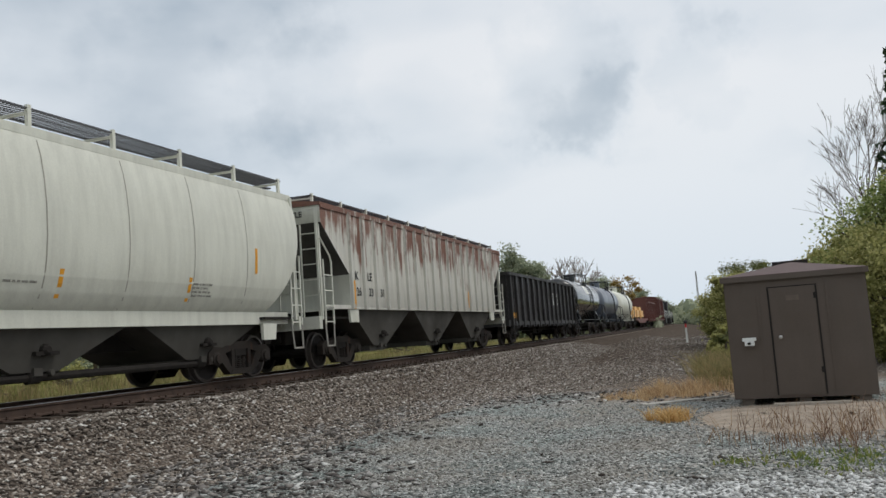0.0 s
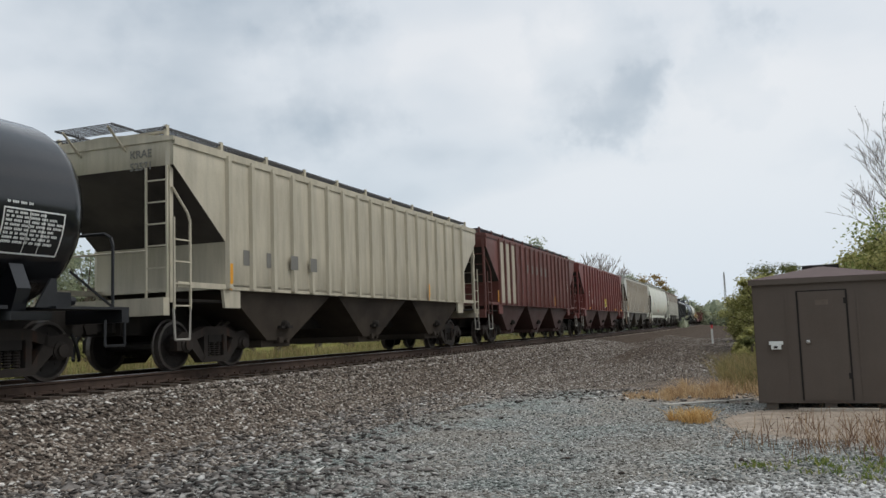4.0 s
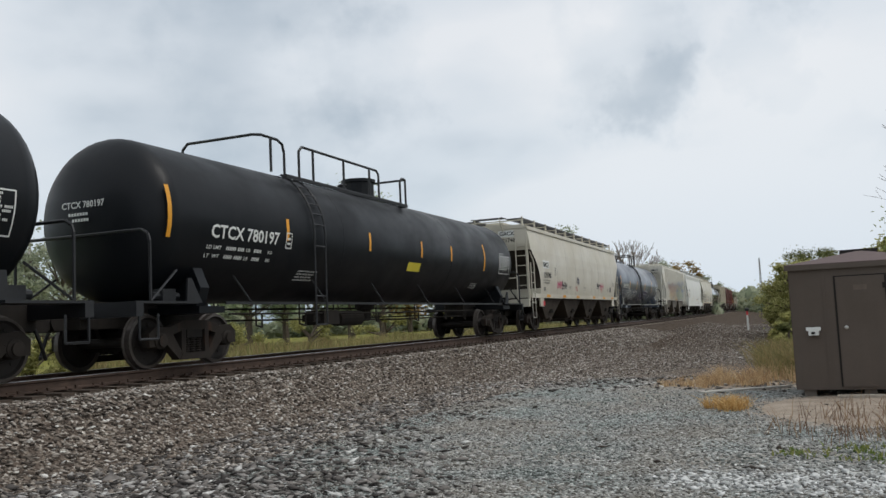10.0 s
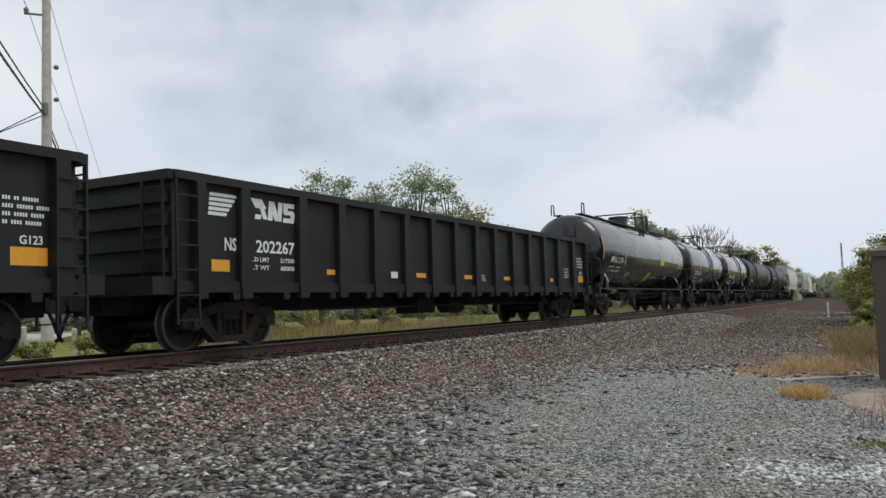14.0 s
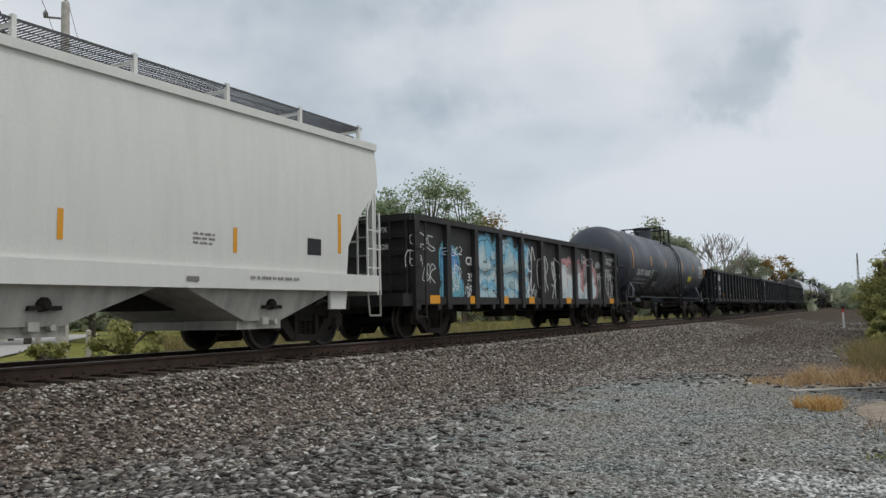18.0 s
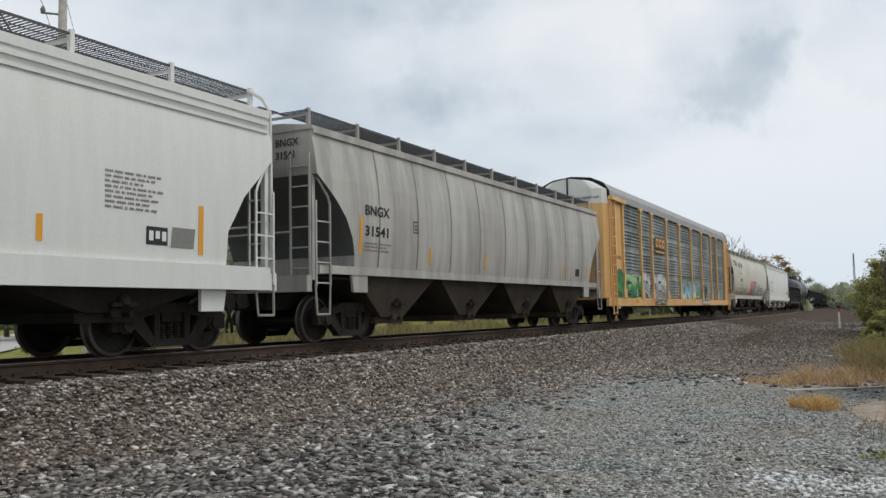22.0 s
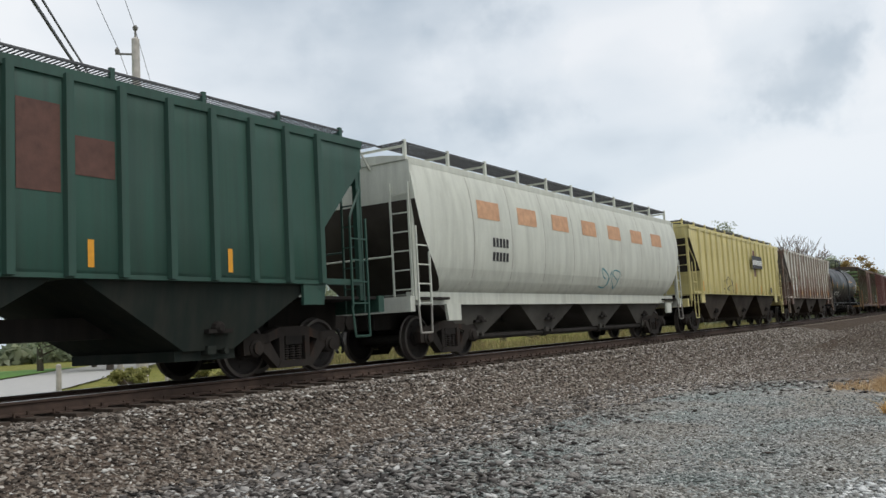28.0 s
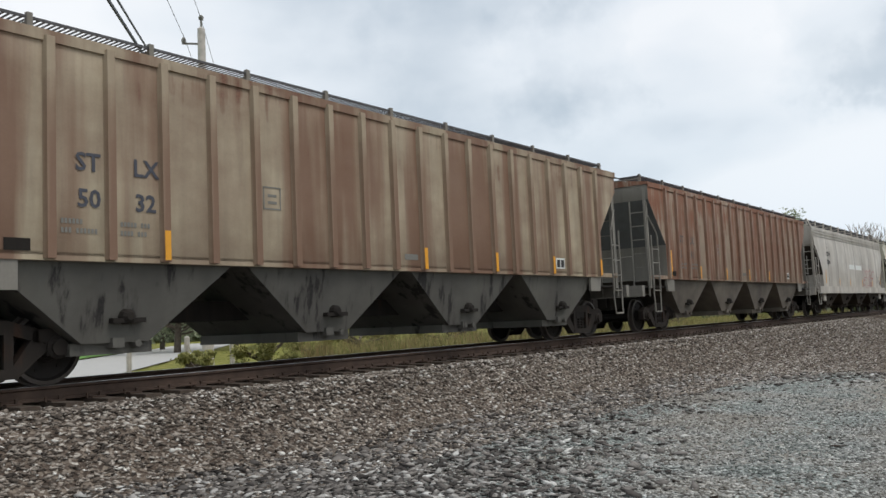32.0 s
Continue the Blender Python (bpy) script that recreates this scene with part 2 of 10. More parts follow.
# ---------------------------------------------------------------- mesh helpers
def finish(name, bm, material, smooth=False):
    me = bpy.data.meshes.new(name)
    bm.normal_update()
    if smooth:
        for f in bm.faces:
            f.smooth = True
    bm.to_mesh(me)
    bm.free()
    for m in (material if isinstance(material, (list, tuple)) else (material,)):
        me.materials.append(m)
    return me


def hang(name, me, parent, label="", at=None):
    ob = new(name, me)
    ob.parent = parent
    if at is not None:
        ob.matrix_local = at
    if label:
        ob["label"] = label
    return ob


def part(name, bm, material, parent, label="", smooth=False):
    return hang(name, finish(name, bm, material, smooth), parent, label)


def thing(name, label, category, group="", kind=""):
    return tagged(new(name), label, category, group, kind)


def box(bm, x0, x1, y0, y1, z0, z1):
    v = [bm.verts.new(p) for p in ((x0, y0, z0), (x1, y0, z0), (x1, y1, z0), (x0, y1, z0), (x0, y0, z1), (x1, y0, z1), (x1, y1, z1), (x0, y1, z1))]
    for f in ((3, 2, 1, 0), (4, 5, 6, 7), (0, 1, 5, 4), (1, 2, 6, 5), (2, 3, 7, 6), (3, 0, 4, 7)):
        bm.faces.new([v[i] for i in f])
    return bm


def boxes(*all_of):
    bm = bmesh.new()
    for b in all_of:
        box(bm, *b)
    return bm


def bar(bm, p, q, r, n=6):
    p, q = Vector(p), Vector(q)
    d = q - p
    if d.length < 1e-6:
        return bm
    u = d.orthogonal().normalized()
    w = d.normalized().cross(u)
    rings = []
    for c in (p, q):
        rings.append([bm.verts.new(c + r * (math.cos(a) * u + math.sin(a) * w)) for a in (2 * math.pi * i / n for i in range(n))])
    for i in range(n):
        bm.faces.new((rings[0][i], rings[0][(i + 1) % n], rings[1][(i + 1) % n], rings[1][i]))
    bm.faces.new(rings[0][::-1])
    bm.faces.new(rings[1])
    return bm


def pipe(bm, pts, r, n=6):
    for p, q in zip(pts, pts[1:]):
        bar(bm, p, q, r, n)
    return bm


def prism(bm, poly, y0, y1):
    """A polygon in x and z, drawn out from y0 to y1."""
    a = [bm.verts.new((x, y0, z)) for x, z in poly]
    b = [bm.verts.new((x, y1, z)) for x, z in poly]
    bm.faces.new(a)
    bm.faces.new(b[::-1])
    for i in range(len(poly)):
        j = (i + 1) % len(poly)
        bm.faces.new((a[j], a[i], b[i], b[j]))
    return bm


def loft(bm, rings, caps=True, sharp=()):
    """Closed rings of equal length joined one to the next; sharp: corner numbers whose long edges stay hard."""
    vs = [[bm.verts.new(p) for p in ring] for ring in rings]
    n = len(vs[0])
    for a, b in zip(vs, vs[1:]):
        for i in range(n):
            j = (i + 1) % n
            bm.faces.new((a[i], a[j], b[j], b[i]))
        for i in sharp:
            e = bm.edges.get((a[i], b[i]))
            if e:
                e.smooth = False
    if caps:
        for ring in (vs[0][::-1], vs[-1]):
            f = bm.faces.new(ring)
            for e in f.edges:
                e.smooth = False
    return bm


def lathe(bm, profile, axis_at=(0, 0, 0), axis="y", n=24):
    """profile: (along, radius) rows turned about an axis."""
    rings = []
    for s, r in profile:
        ring = []
        for i in range(n):
            a = 2 * math.pi * i / n
            u, w = r * math.cos(a), r * math.sin(a)
            p = {"y": (u, s, w), "x": (s, u, w), "z": (u, w, s)}[axis]
            ring.append(tuple(p[k] + axis_at[k] for k in range(3)))
        rings.append(ring)
    return loft(bm, rings)


def ladder(bm, x0, x1, y0, y1, z0, z1, step=0.38, r=0.018, rail=0.024):
    pipe(bm, [(x0, y0, z0), (x0, y0, z1)], rail, 4)
    pipe(bm, [(x1, y1, z0), (x1, y1, z1)], rail, 4)
    z = z0 + 0.06
    while z < z1 - 0.05:
        bar(bm, (x0, y0, z), (x1, y1, z), r, 4)
        z += step
    return bm


FONT_CACHE = {}


def letters(text, bold=0.03):
    if (text, bold) not in FONT_CACHE:
        cu = bpy.data.curves.new("lettering", "FONT")
        cu.body, cu.size, cu.offset, cu.resolution_u = text, 1.4, bold, 2
        ob = bpy.data.objects.new("lettering", cu)
        me = bpy.data.meshes.new_from_object(ob)
        co = np.empty(len(me.vertices) * 3)
        me.vertices.foreach_get("co", co)
        FONT_CACHE[text, bold] = (co.reshape(-1, 3)[:, :2].copy(), [tuple(p.vertices) for p in me.polygons])
        bpy.data.objects.remove(ob)
        bpy.data.meshes.remove(me)
        bpy.data.curves.remove(cu)
    return FONT_CACHE[text, bold]


class Side:
    """The near side of a car as a surface: y from x along the car and z up."""
    def __init__(self, prof, ribs=(), rib_w=0.0, rib_d=0.0):
        self.p, self.ribs, self.w, self.d = sorted((z, y) for y, z in prof), ribs, rib_w, rib_d
        self.z, self.y = [a for a, _ in self.p], [b for _, b in self.p]

    def at(self, x, z, lift=0.006):
        y = float(np.interp(z, self.z, self.y)) + lift
        if self.ribs and min(abs(x - r) for r in self.ribs) < self.w:
            y += self.d
        return -y


def mark(car, side, text, x, z, h, mat, name="lettering", wide=1.0, label=""):
    """Lettering of cap height h whose lower left corner is at x, z."""
    co, polys = letters(text)
    vs = [(x + u * h * wide, side.at(x - 99, z + v * h, 0.012), z + v * h) for u, v in co]
    me = bpy.data.meshes.new(name)
    me.from_pydata(vs, [], polys)
    me.materials.append(mat)
    hang(name, me, car, label)


def end_mark(car, text, x, y, z, h, mat):
    """Lettering on the trailing end, read from behind: left to right is from the far side to the near one."""
    co, polys = letters(text)
    me = bpy.data.meshes.new("end_lettering")
    me.from_pydata([(x - 0.008, y - u * h, z + v * h) for u, v in co], [], polys)
    me.materials.append(mat)
    hang("end_lettering", me, car)


def patch(car, side, x0, x1, z0, z1, mat, name="stripe", slant=0.0, lift=0.007, label=""):
    """A flat painted or taped patch that follows the side."""
    nz = max(1, int((z1 - z0) / 0.15))
    rows = []
    vs, fs = [], []
    for i in range(nz + 1):
        z = z0 + (z1 - z0) * i / nz
        dx = slant * (z - z0)
        xm = (x0 + x1) / 2
        vs += [(x0 + dx, side.at(xm, z, lift), z), (x1 + dx, side.at(xm, z, lift), z)]
    for i in range(nz):
        fs.append((2 * i, 2 * i + 1, 2 * i + 3, 2 * i + 2))
    me = bpy.data.meshes.new(name)
    me.from_pydata(vs, [], fs)
    me.materials.append(mat)
    return hang(name, me, car, label)


def stencil(car, side, x, z, w, rows, mat, h=0.035, gap=0.035, seed=0):
    """Small writing that cannot be read: bars of its size and colour in one mesh, set out like words."""
    rnd = random.Random(seed * 7 + int(x * 10))
    vs, fs = [], []
    cw = h * 0.55
    for r in range(rows):
        zz = z - r * (h + gap)
        xx, end = x, x + w * (0.7 + 0.3 * rnd.random())
        while xx < end:
            for _ in range(rnd.randint(2, 6)):
                y0, y1 = side.at(xx - 99, zz, 0.008), side.at(xx - 99, zz + h, 0.008)
                k = len(vs)
                vs += [(xx, y0, zz), (xx + cw, y0, zz), (xx + cw, y1, zz + h), (xx, y1, zz + h)]
                fs.append((k, k + 1, k + 2, k + 3))
                xx += cw * 1.42
            xx += cw * 1.5
    me = bpy.data.meshes.new("small_print")
    me.from_pydata(vs, [], fs)
    me.materials.append(mat)
    hang("small_print", me, car)


def frame_mark(car, side, x, z, w, h, mat, bars=2):
    """A small outlined panel with bars."""
    t = 0.022
    for a in ((x, x + w, z, z + t), (x, x + w, z + h - t, z + h), (x, x + t, z, z + h), (x + w - t, x + w, z, z + h)):
        patch(car, side, *a, mat, "panel_edge")
    for i in range(bars):
        patch(car, side, x + w * 0.25, x + w * 0.75, z + h * (0.25 + 0.3 * i), z + h * (0.37 + 0.3 * i), mat, "panel_mark")


def graffiti(car, side, x0, z0, w, h, colours, seed, outline=1, fill_bg=None, letters_n=5, thick=0.3, tag=False, cell=0.022, strokes=None, tall=False, word=""):
    """Sprayed letter-like shapes laid over the side, ribs included. colours: materials; outline: number of the line colour."""
    if tag:
        return tags(car, side, x0, z0, w, h, colours[0], seed, letters_n, thick, word)
    rnd = random.Random(seed)
    nx, nz = int(w / cell), int(h / cell)
    gx, gz = np.meshgrid((np.arange(nx) + 0.5) * cell, (np.arange(nz) + 0.5) * cell, indexing="ij")
    best = np.full(gx.shape, 9.0)
    step = w / letters_n
    for (ax, az), (bx, bz) in strokes or ():
        dx, dz = bx - ax, bz - az
        s = np.clip(((gx - ax) * dx + (gz - az) * dz) / (dx * dx + dz * dz + 1e-9), 0, 1)
        best = np.minimum(best, np.hypot(gx - ax - s * dx, gz - az - s * dz))
    for k in range(0 if strokes else letters_n):
        cx = (k + 0.5) * step
        pts = []
        m = rnd.choice((3, 4, 4, 5))
        for j in range(m):
            pts.append((cx + rnd.uniform(-0.42, 0.42) * step, h * (0.16 + 0.68 * (j / (m - 1) if rnd.random() < 0.7 else rnd.random()))))
        strokes = list(zip(pts, pts[1:]))
        if rnd.random() < 0.6:
            strokes.append((pts[0], pts[-1]))
        for (ax, az), (bx, bz) in strokes:
            dx, dz = bx - ax, bz - az
            s = np.clip(((gx - ax) * dx + (gz - az) * dz) / (dx * dx + dz * dz + 1e-9), 0, 1)
            bend = 0.07 * h * np.sin(s * 3.1) * rnd.uniform(-1, 1)
            best = np.minimum(best, np.hypot(gx - ax - s * dx + bend, gz - az - s * dz))
    t = thick * h * 0.5
    wob = np.array([[noise.noise((a * 1.6, b * 1.6, seed * 1.3)) for b in gz[0]] for a in gx[:, 0]])
    d = best + wob * 0.10 * h
    ids = np.full(gx.shape, -1)
    n_fill = len(colours)
    if strokes:
        d = best + wob * 0.03 * h
    if fill_bg is not None:
        ids[d < t * 2.1] = fill_bg
    ids[d < t * 1.28] = outline
    order = [i for i in range(n_fill) if i != outline and i != fill_bg] or [0]
    if tall:
        tone = np.clip(((gz / h + wob * 0.25) * len(order)).astype(int), 0, len(order) - 1)
    else:
        tone = np.floor((gx / w * 2.3 + gz / h * 1.6 + wob * 1.3) * 1.7).astype(int) % max(1, n_fill - 1)
    ids = np.where(d < t, np.take(order, tone % len(order)), ids)
    if not tall:
        ids[(d < t * 0.35) & (wob > 0.12)] = order[0]
    vs, fs, mi = [], [], []
    for i, j in np.argwhere(ids >= 0):
        a, b = x0 + i * cell, z0 + j * cell
        y0, y1 = side.at(a + cell / 2, b, 0.005), side.at(a + cell / 2, b + cell, 0.005)
        k = len(vs)
        vs += [(a, y0, b), (a + cell, y0, b), (a + cell, y1, b + cell), (a, y1, b + cell)]
        fs.append((k, k + 1, k + 2, k + 3))
        mi.append(int(ids[i, j]))
    me = bpy.data.meshes.new("graffiti")
    me.from_pydata(vs, [], fs)
    for c in colours:
        me.materials.append(c)
    me.polygons.foreach_set("material_index", mi)
    hang("graffiti", me, car, "sprayed graffiti")


LOOPS = (((0.9, 0.9), (0.4, 1), (0.1, 0.75), (0.5, 0.5), (0.9, 0.25), (0.5, 0), (0.05, 0.12)), ((0.1, 0.5), (0.9, 0.55), (0.7, 0.95), (0.2, 0.85), (0.05, 0.4), (0.4, 0), (0.95, 0.15)),
         ((0.5, 1), (0.1, 0.6), (0.3, 0.05), (0.8, 0.1), (0.9, 0.65), (0.5, 1)), ((0.1, 0), (0.15, 1), (0.8, 0.95), (0.75, 0.55), (0.2, 0.5), (0.95, 0)),
         ((0.9, 0.85), (0.4, 1), (0.05, 0.5), (0.4, 0), (0.95, 0.15)), ((0.1, 0), (0.15, 0.9), (0.5, 0.95), (0.85, 0.6), (0.9, 0)), ((0.05, 0.95), (0.95, 0.9), (0.1, 0.1), (1, 0.05)))


def mural(car, side, x0, z0, w, h, colours, seed, line=1, freq=1.5, cover=1.0, thin=0.10, top=0.25, cell=0.024):
    """A sprayed block of soft-edged fills crossed by thin looping outlines. line: number of the outline colour."""
    nx, nz = int(w / cell), int(h / cell)
    ids = np.full((nx, nz), -1)
    fills = [i for i in range(len(colours)) if i != line]
    for i in range(nx):
        a = (i + 0.5) * cell
        rim = h * (1 - top * (0.5 + noise.noise((a * 2.1, seed * 0.7, 3.0)))) * min(1.0, (0.5 + 4 * a / w), (0.5 + 4 * (w - a) / w))
        for j in range(nz):
            b = (j + 0.5) * cell
            f = noise.noise((a * freq, b * freq * 0.8, seed * 1.3)) + 0.35 * noise.noise((a * freq * 2.2, b * freq * 2.0, seed * 2.1))
            g = noise.noise((a * 1.3 + 9, b * 0.9, seed * 0.9))
            if b > rim or a < 0.04 * (1 + f) or g > cover - 0.5 + 0.1 * f:
                continue
            band = abs((f * 2.6) % 1.0 - 0.5) * 2
            edge = rim - b < 0.035
            ids[i, j] = line if band < thin or edge else fills[int((f * 2.6 + 40) // 1) % len(fills)]
    lay_cells(car, side, x0, z0, cell, ids, colours)


def lay_cells(car, side, x0, z0, cell, ids, colours, name="graffiti", label="sprayed graffiti"):
    vs, fs, mi = [], [], []
    for i, j in np.argwhere(ids >= 0):
        a, b = x0 + i * cell, z0 + j * cell
        y0, y1 = side.at(a + cell / 2, b, 0.006), side.at(a + cell / 2, b + cell, 0.006)
        k = len(vs)
        vs += [(a, y0, b), (a + cell, y0, b), (a + cell, y1, b + cell), (a, y1, b + cell)]
        fs.append((k, k + 1, k + 2, k + 3))
        mi.append(int(ids[i, j]))
    me = bpy.data.meshes.new(name)
    me.from_pydata(vs, [], fs)
    for c in colours:
        me.materials.append(c)
    me.polygons.foreach_set("material_index", mi)
    hang(name, me, car, label)


# single-stroke letters on a grid of five by five: column and row of each corner
GLYPHS = dict(A="00 24 40|11 31", B="00 04 33 02 41 00", C="43 24 03 01 20 41", D="00 04 33 31 00", E="44 04 00 40|02 32", F="00 04 44|02 32", G="43 24 02 20 41 42 22",
              H="00 04|40 44|02 42", I="20 24", J="44 41 20 01", K="00 04|44 02 40", L="04 00 40", M="00 04 22 44 40", N="00 04 40 44", O="24 03 01 20 41 43 24", P="00 04 34 43 32 02",
              Q="24 03 01 20 41 43 24|21 40", R="00 04 34 43 32 02|22 40", S="43 24 03 12 32 41 20 01", T="04 44|24 20", U="04 01 20 41 44", V="04 20 44", W="04 10 22 30 44", X="00 44|04 40", Y="04 22 44|22 20", Z="04 44 00 40")


def curve(pts, steps=6):
    """A smooth line through the points."""
    pts = [pts[0]] + list(pts) + [pts[-1]]
    out = []
    for a, b, c, d in zip(pts, pts[1:], pts[2:], pts[3:]):
        for i in range(steps):
            t = i / steps
            out.append(tuple(0.5 * (2 * q1 + (q2 - q0) * t + (2 * q0 - 5 * q1 + 4 * q2 - q3) * t * t + (3 * q1 - q0 - 3 * q2 + q3) * t ** 3) for q0, q1, q2, q3 in zip(a, b, c, d)))
    return out + [pts[-1]]


def glyph_lines(ch, cx, z0, w, h, rnd, sway=0.08, bent=True):
    """The strokes of one hand-drawn letter in a box, each corner a little astray."""
    lines = []
    for run in GLYPHS[ch].split("|"):
        pts = [(cx + (int(p[0]) / 4 + rnd.uniform(-sway, sway)) * w, z0 + (int(p[1]) / 4 + rnd.uniform(-sway, sway)) * h) for p in run.split()]
        lines.append(curve(pts, 5) if bent else pts)
    return lines


def piece(car, side, x0, z0, w, h, word, fills, line, seed, halo=None, halo_w=0.0, t=0.13, lw=0.03, cell=0.018, lap=1.1, by="letter", worn=0.0, bent=True, sway=0.08, shine=None):
    """Fat sprayed letters that overlap from left to right: fill, outline and a misty halo.
    fills: colour names, by letter or by height ("rise"); none for hollow letters."""
    rnd, rs = random.Random(seed), np.random.RandomState(seed)
    m = t + lw + halo_w
    nx, nz = int((w + 2 * m) / cell), int((h + 2 * m) / cell)
    gx, gz = np.meshgrid((np.arange(nx) + 0.5) * cell - m, (np.arange(nz) + 0.5) * cell - m, indexing="ij")
    names = list(dict.fromkeys([*fills, line, *([halo] if halo else []), *([shine] if shine else [])]))
    wob = np.array([[noise.noise((a * 2.2, b * 2.2, seed * 1.3)) for b in gz[0]] for a in gx[:, 0]])
    step = w / len(word)
    dists = []
    for k, ch in enumerate(word):
        d = np.full(gx.shape, 9.0)
        up, tall = h * rnd.uniform(0.0, 0.10), h * rnd.uniform(0.86, 1.0)
        for run in glyph_lines(ch, k * step - step * (lap - 1) / 2, up, step * lap, tall - up, rnd, sway, bent):
            for (ax, az), (bx, bz) in zip(run, run[1:]):
                dx, dz = bx - ax, bz - az
                q = np.clip(((gx - ax) * dx + (gz - az) * dz) / (dx * dx + dz * dz + 1e-9), 0, 1)
                d = np.minimum(d, np.hypot(gx - ax - q * dx, gz - az - q * dz))
        dists.append(d + wob * 0.03)
    ids = np.full(gx.shape, -1)
    if halo:
        best = np.min(dists, axis=0)
        edge = (best - t - lw) / halo_w + 0.9 * wob
        ids[edge + rs.uniform(-0.35, 0.35, gx.shape) < 0.55] = names.index(halo)
    for k, d in enumerate(dists):
        rim = d < t + lw
        if fills:
            ids[rim] = names.index(line)
            if by == "rise":
                f = gz / h + 0.5 * wob + rs.uniform(-0.12, 0.12, gx.shape)
                tone = np.clip((f * len(fills)).astype(int), 0, len(fills) - 1)
                ids = np.where(d < t, np.take([names.index(f) for f in fills], tone), ids)
            else:
                ids[d < t] = names.index(fills[k % len(fills)])
            if shine:
                ids[(d < t * 0.45) & (wob > 0.16)] = names.index(shine)
        else:
            for p, q in enumerate(dists[:k]):
                rim_p = (np.abs(q - t) < lw) & (d < t)
                ids[rim_p] = -1
            ids[np.abs(d - t) < lw * 0.6] = names.index(line)
    if worn:
        ids[(wob * 0.8 + rs.uniform(-0.35, 0.35, gx.shape)) > 0.62 - worn] = -1
    z_min = min(side.z) + 0.01
    ids[:, (z0 + gz[0] < z_min)] = -1
    lay_cells(car, side, x0 - m, z0 - m, cell, ids, [SPRAY[k] for k in names])


def rust_blotch(car, side, x0, x1, z0, z1, seed, cell=0.026):
    """Rust that has run down one panel: dark runs with a brown and a pale tan rim."""
    nx, nz = int((x1 - x0) / cell), int((z1 - z0) / cell)
    gx, gz = np.meshgrid((np.arange(nx) + 0.5) / nx, (np.arange(nz) + 0.5) / nz, indexing="ij")
    f = np.array([[noise.noise((a * 3.2, b * 0.9, seed * 2.7)) + 0.5 * noise.noise((a * 9, b * 2.2, seed * 1.9)) for b in gz[0] * 2.2] for a in gx[:, 0]])
    f = f * 0.9 + 0.75 * (1 - (2 * gx - 1) ** 2) * np.clip(gz * 4, 0, 1) * np.clip((1 - gz) * 5, 0, 1) ** 0.5 - 0.25 + 0.35 * (gz - 0.5)
    f += np.random.RandomState(seed).uniform(-0.06, 0.06, f.shape)
    ids = np.full(f.shape, -1)
    for k, lim in enumerate((0.12, 0.24, 0.36)):
        ids[f > lim] = k
    lay_cells(car, side, x0, z0, cell, ids, [SPRAY[k] for k in ("bleed", "rust_mid", "rust_dark")], "rust_patch", "rust that has run down the panel")


def star(car, side, x, z, r, colour):
    """A small five-pointed star."""
    pts = [(x + (r if k % 2 == 0 else r * 0.42) * math.sin(k * math.pi / 5), z + (r if k % 2 == 0 else r * 0.42) * math.cos(k * math.pi / 5)) for k in range(10)]
    me = bpy.data.meshes.new("graffiti_star")
    me.from_pydata([(u, side.at(u - 99, v, 0.009), v) for u, v in pts], [], [tuple(range(10))])
    me.materials.append(colour)
    hang("graffiti_star", me, car, "sprayed star")


def tags(car, side, x0, z0, w, h, colour, seed, letters_n, thick, word=""):
    """One line of quick spray-can handwriting in looping strokes."""
    rnd = random.Random(seed)
    n = len(word) or letters_n
    step, r = w / n, max(0.012, thick * h * 0.11)
    vs, fs = [], []
    for k in range(n):
        cx, big = x0 + (k + 0.04) * step, rnd.uniform(0.8, 1.1)
        if word:
            lines = glyph_lines(word[k], cx, z0 + h * rnd.uniform(-0.06, 0.1), step * 1.05, h * big, rnd, 0.10)
        else:
            pts = [(cx + (u + rnd.uniform(-0.24, 0.24)) * step * 1.15, z0 + h * (0.08 * rnd.random() + (v + rnd.uniform(-0.2, 0.2)) * big * 0.95)) for u, v in rnd.choice(LOOPS)]
            if rnd.random() < 0.5:
                pts = [(2 * cx + step - u, v) for u, v in pts]
            lines = [curve(pts, 7)]
        for line in lines:
            base = len(vs)
            for i, (x, z) in enumerate(line):
                px, pz = line[max(0, i - 1)]
                qx, qz = line[min(len(line) - 1, i + 1)]
                ln = math.hypot(qx - px, qz - pz) or 1.0
                ux, uz = -(qz - pz) / ln * r, (qx - px) / ln * r
                for g in (1, -1):
                    vs.append((x + g * ux, side.at(x, z + g * uz, 0.008), z + g * uz))
            fs += [(base + 2 * i, base + 2 * i + 1, base + 2 * i + 3, base + 2 * i + 2) for i in range(len(line) - 1)]
    me = bpy.data.meshes.new("graffiti_tag")
    me.from_pydata(vs, [], fs)
    me.materials.append(colour)
    hang("graffiti_tag", me, car, "sprayed handwriting")


def spray(name, rgb):
    return plain("spray_" + name, C(*rgb), 0.6, 0, 0.2, 14, 0.05)


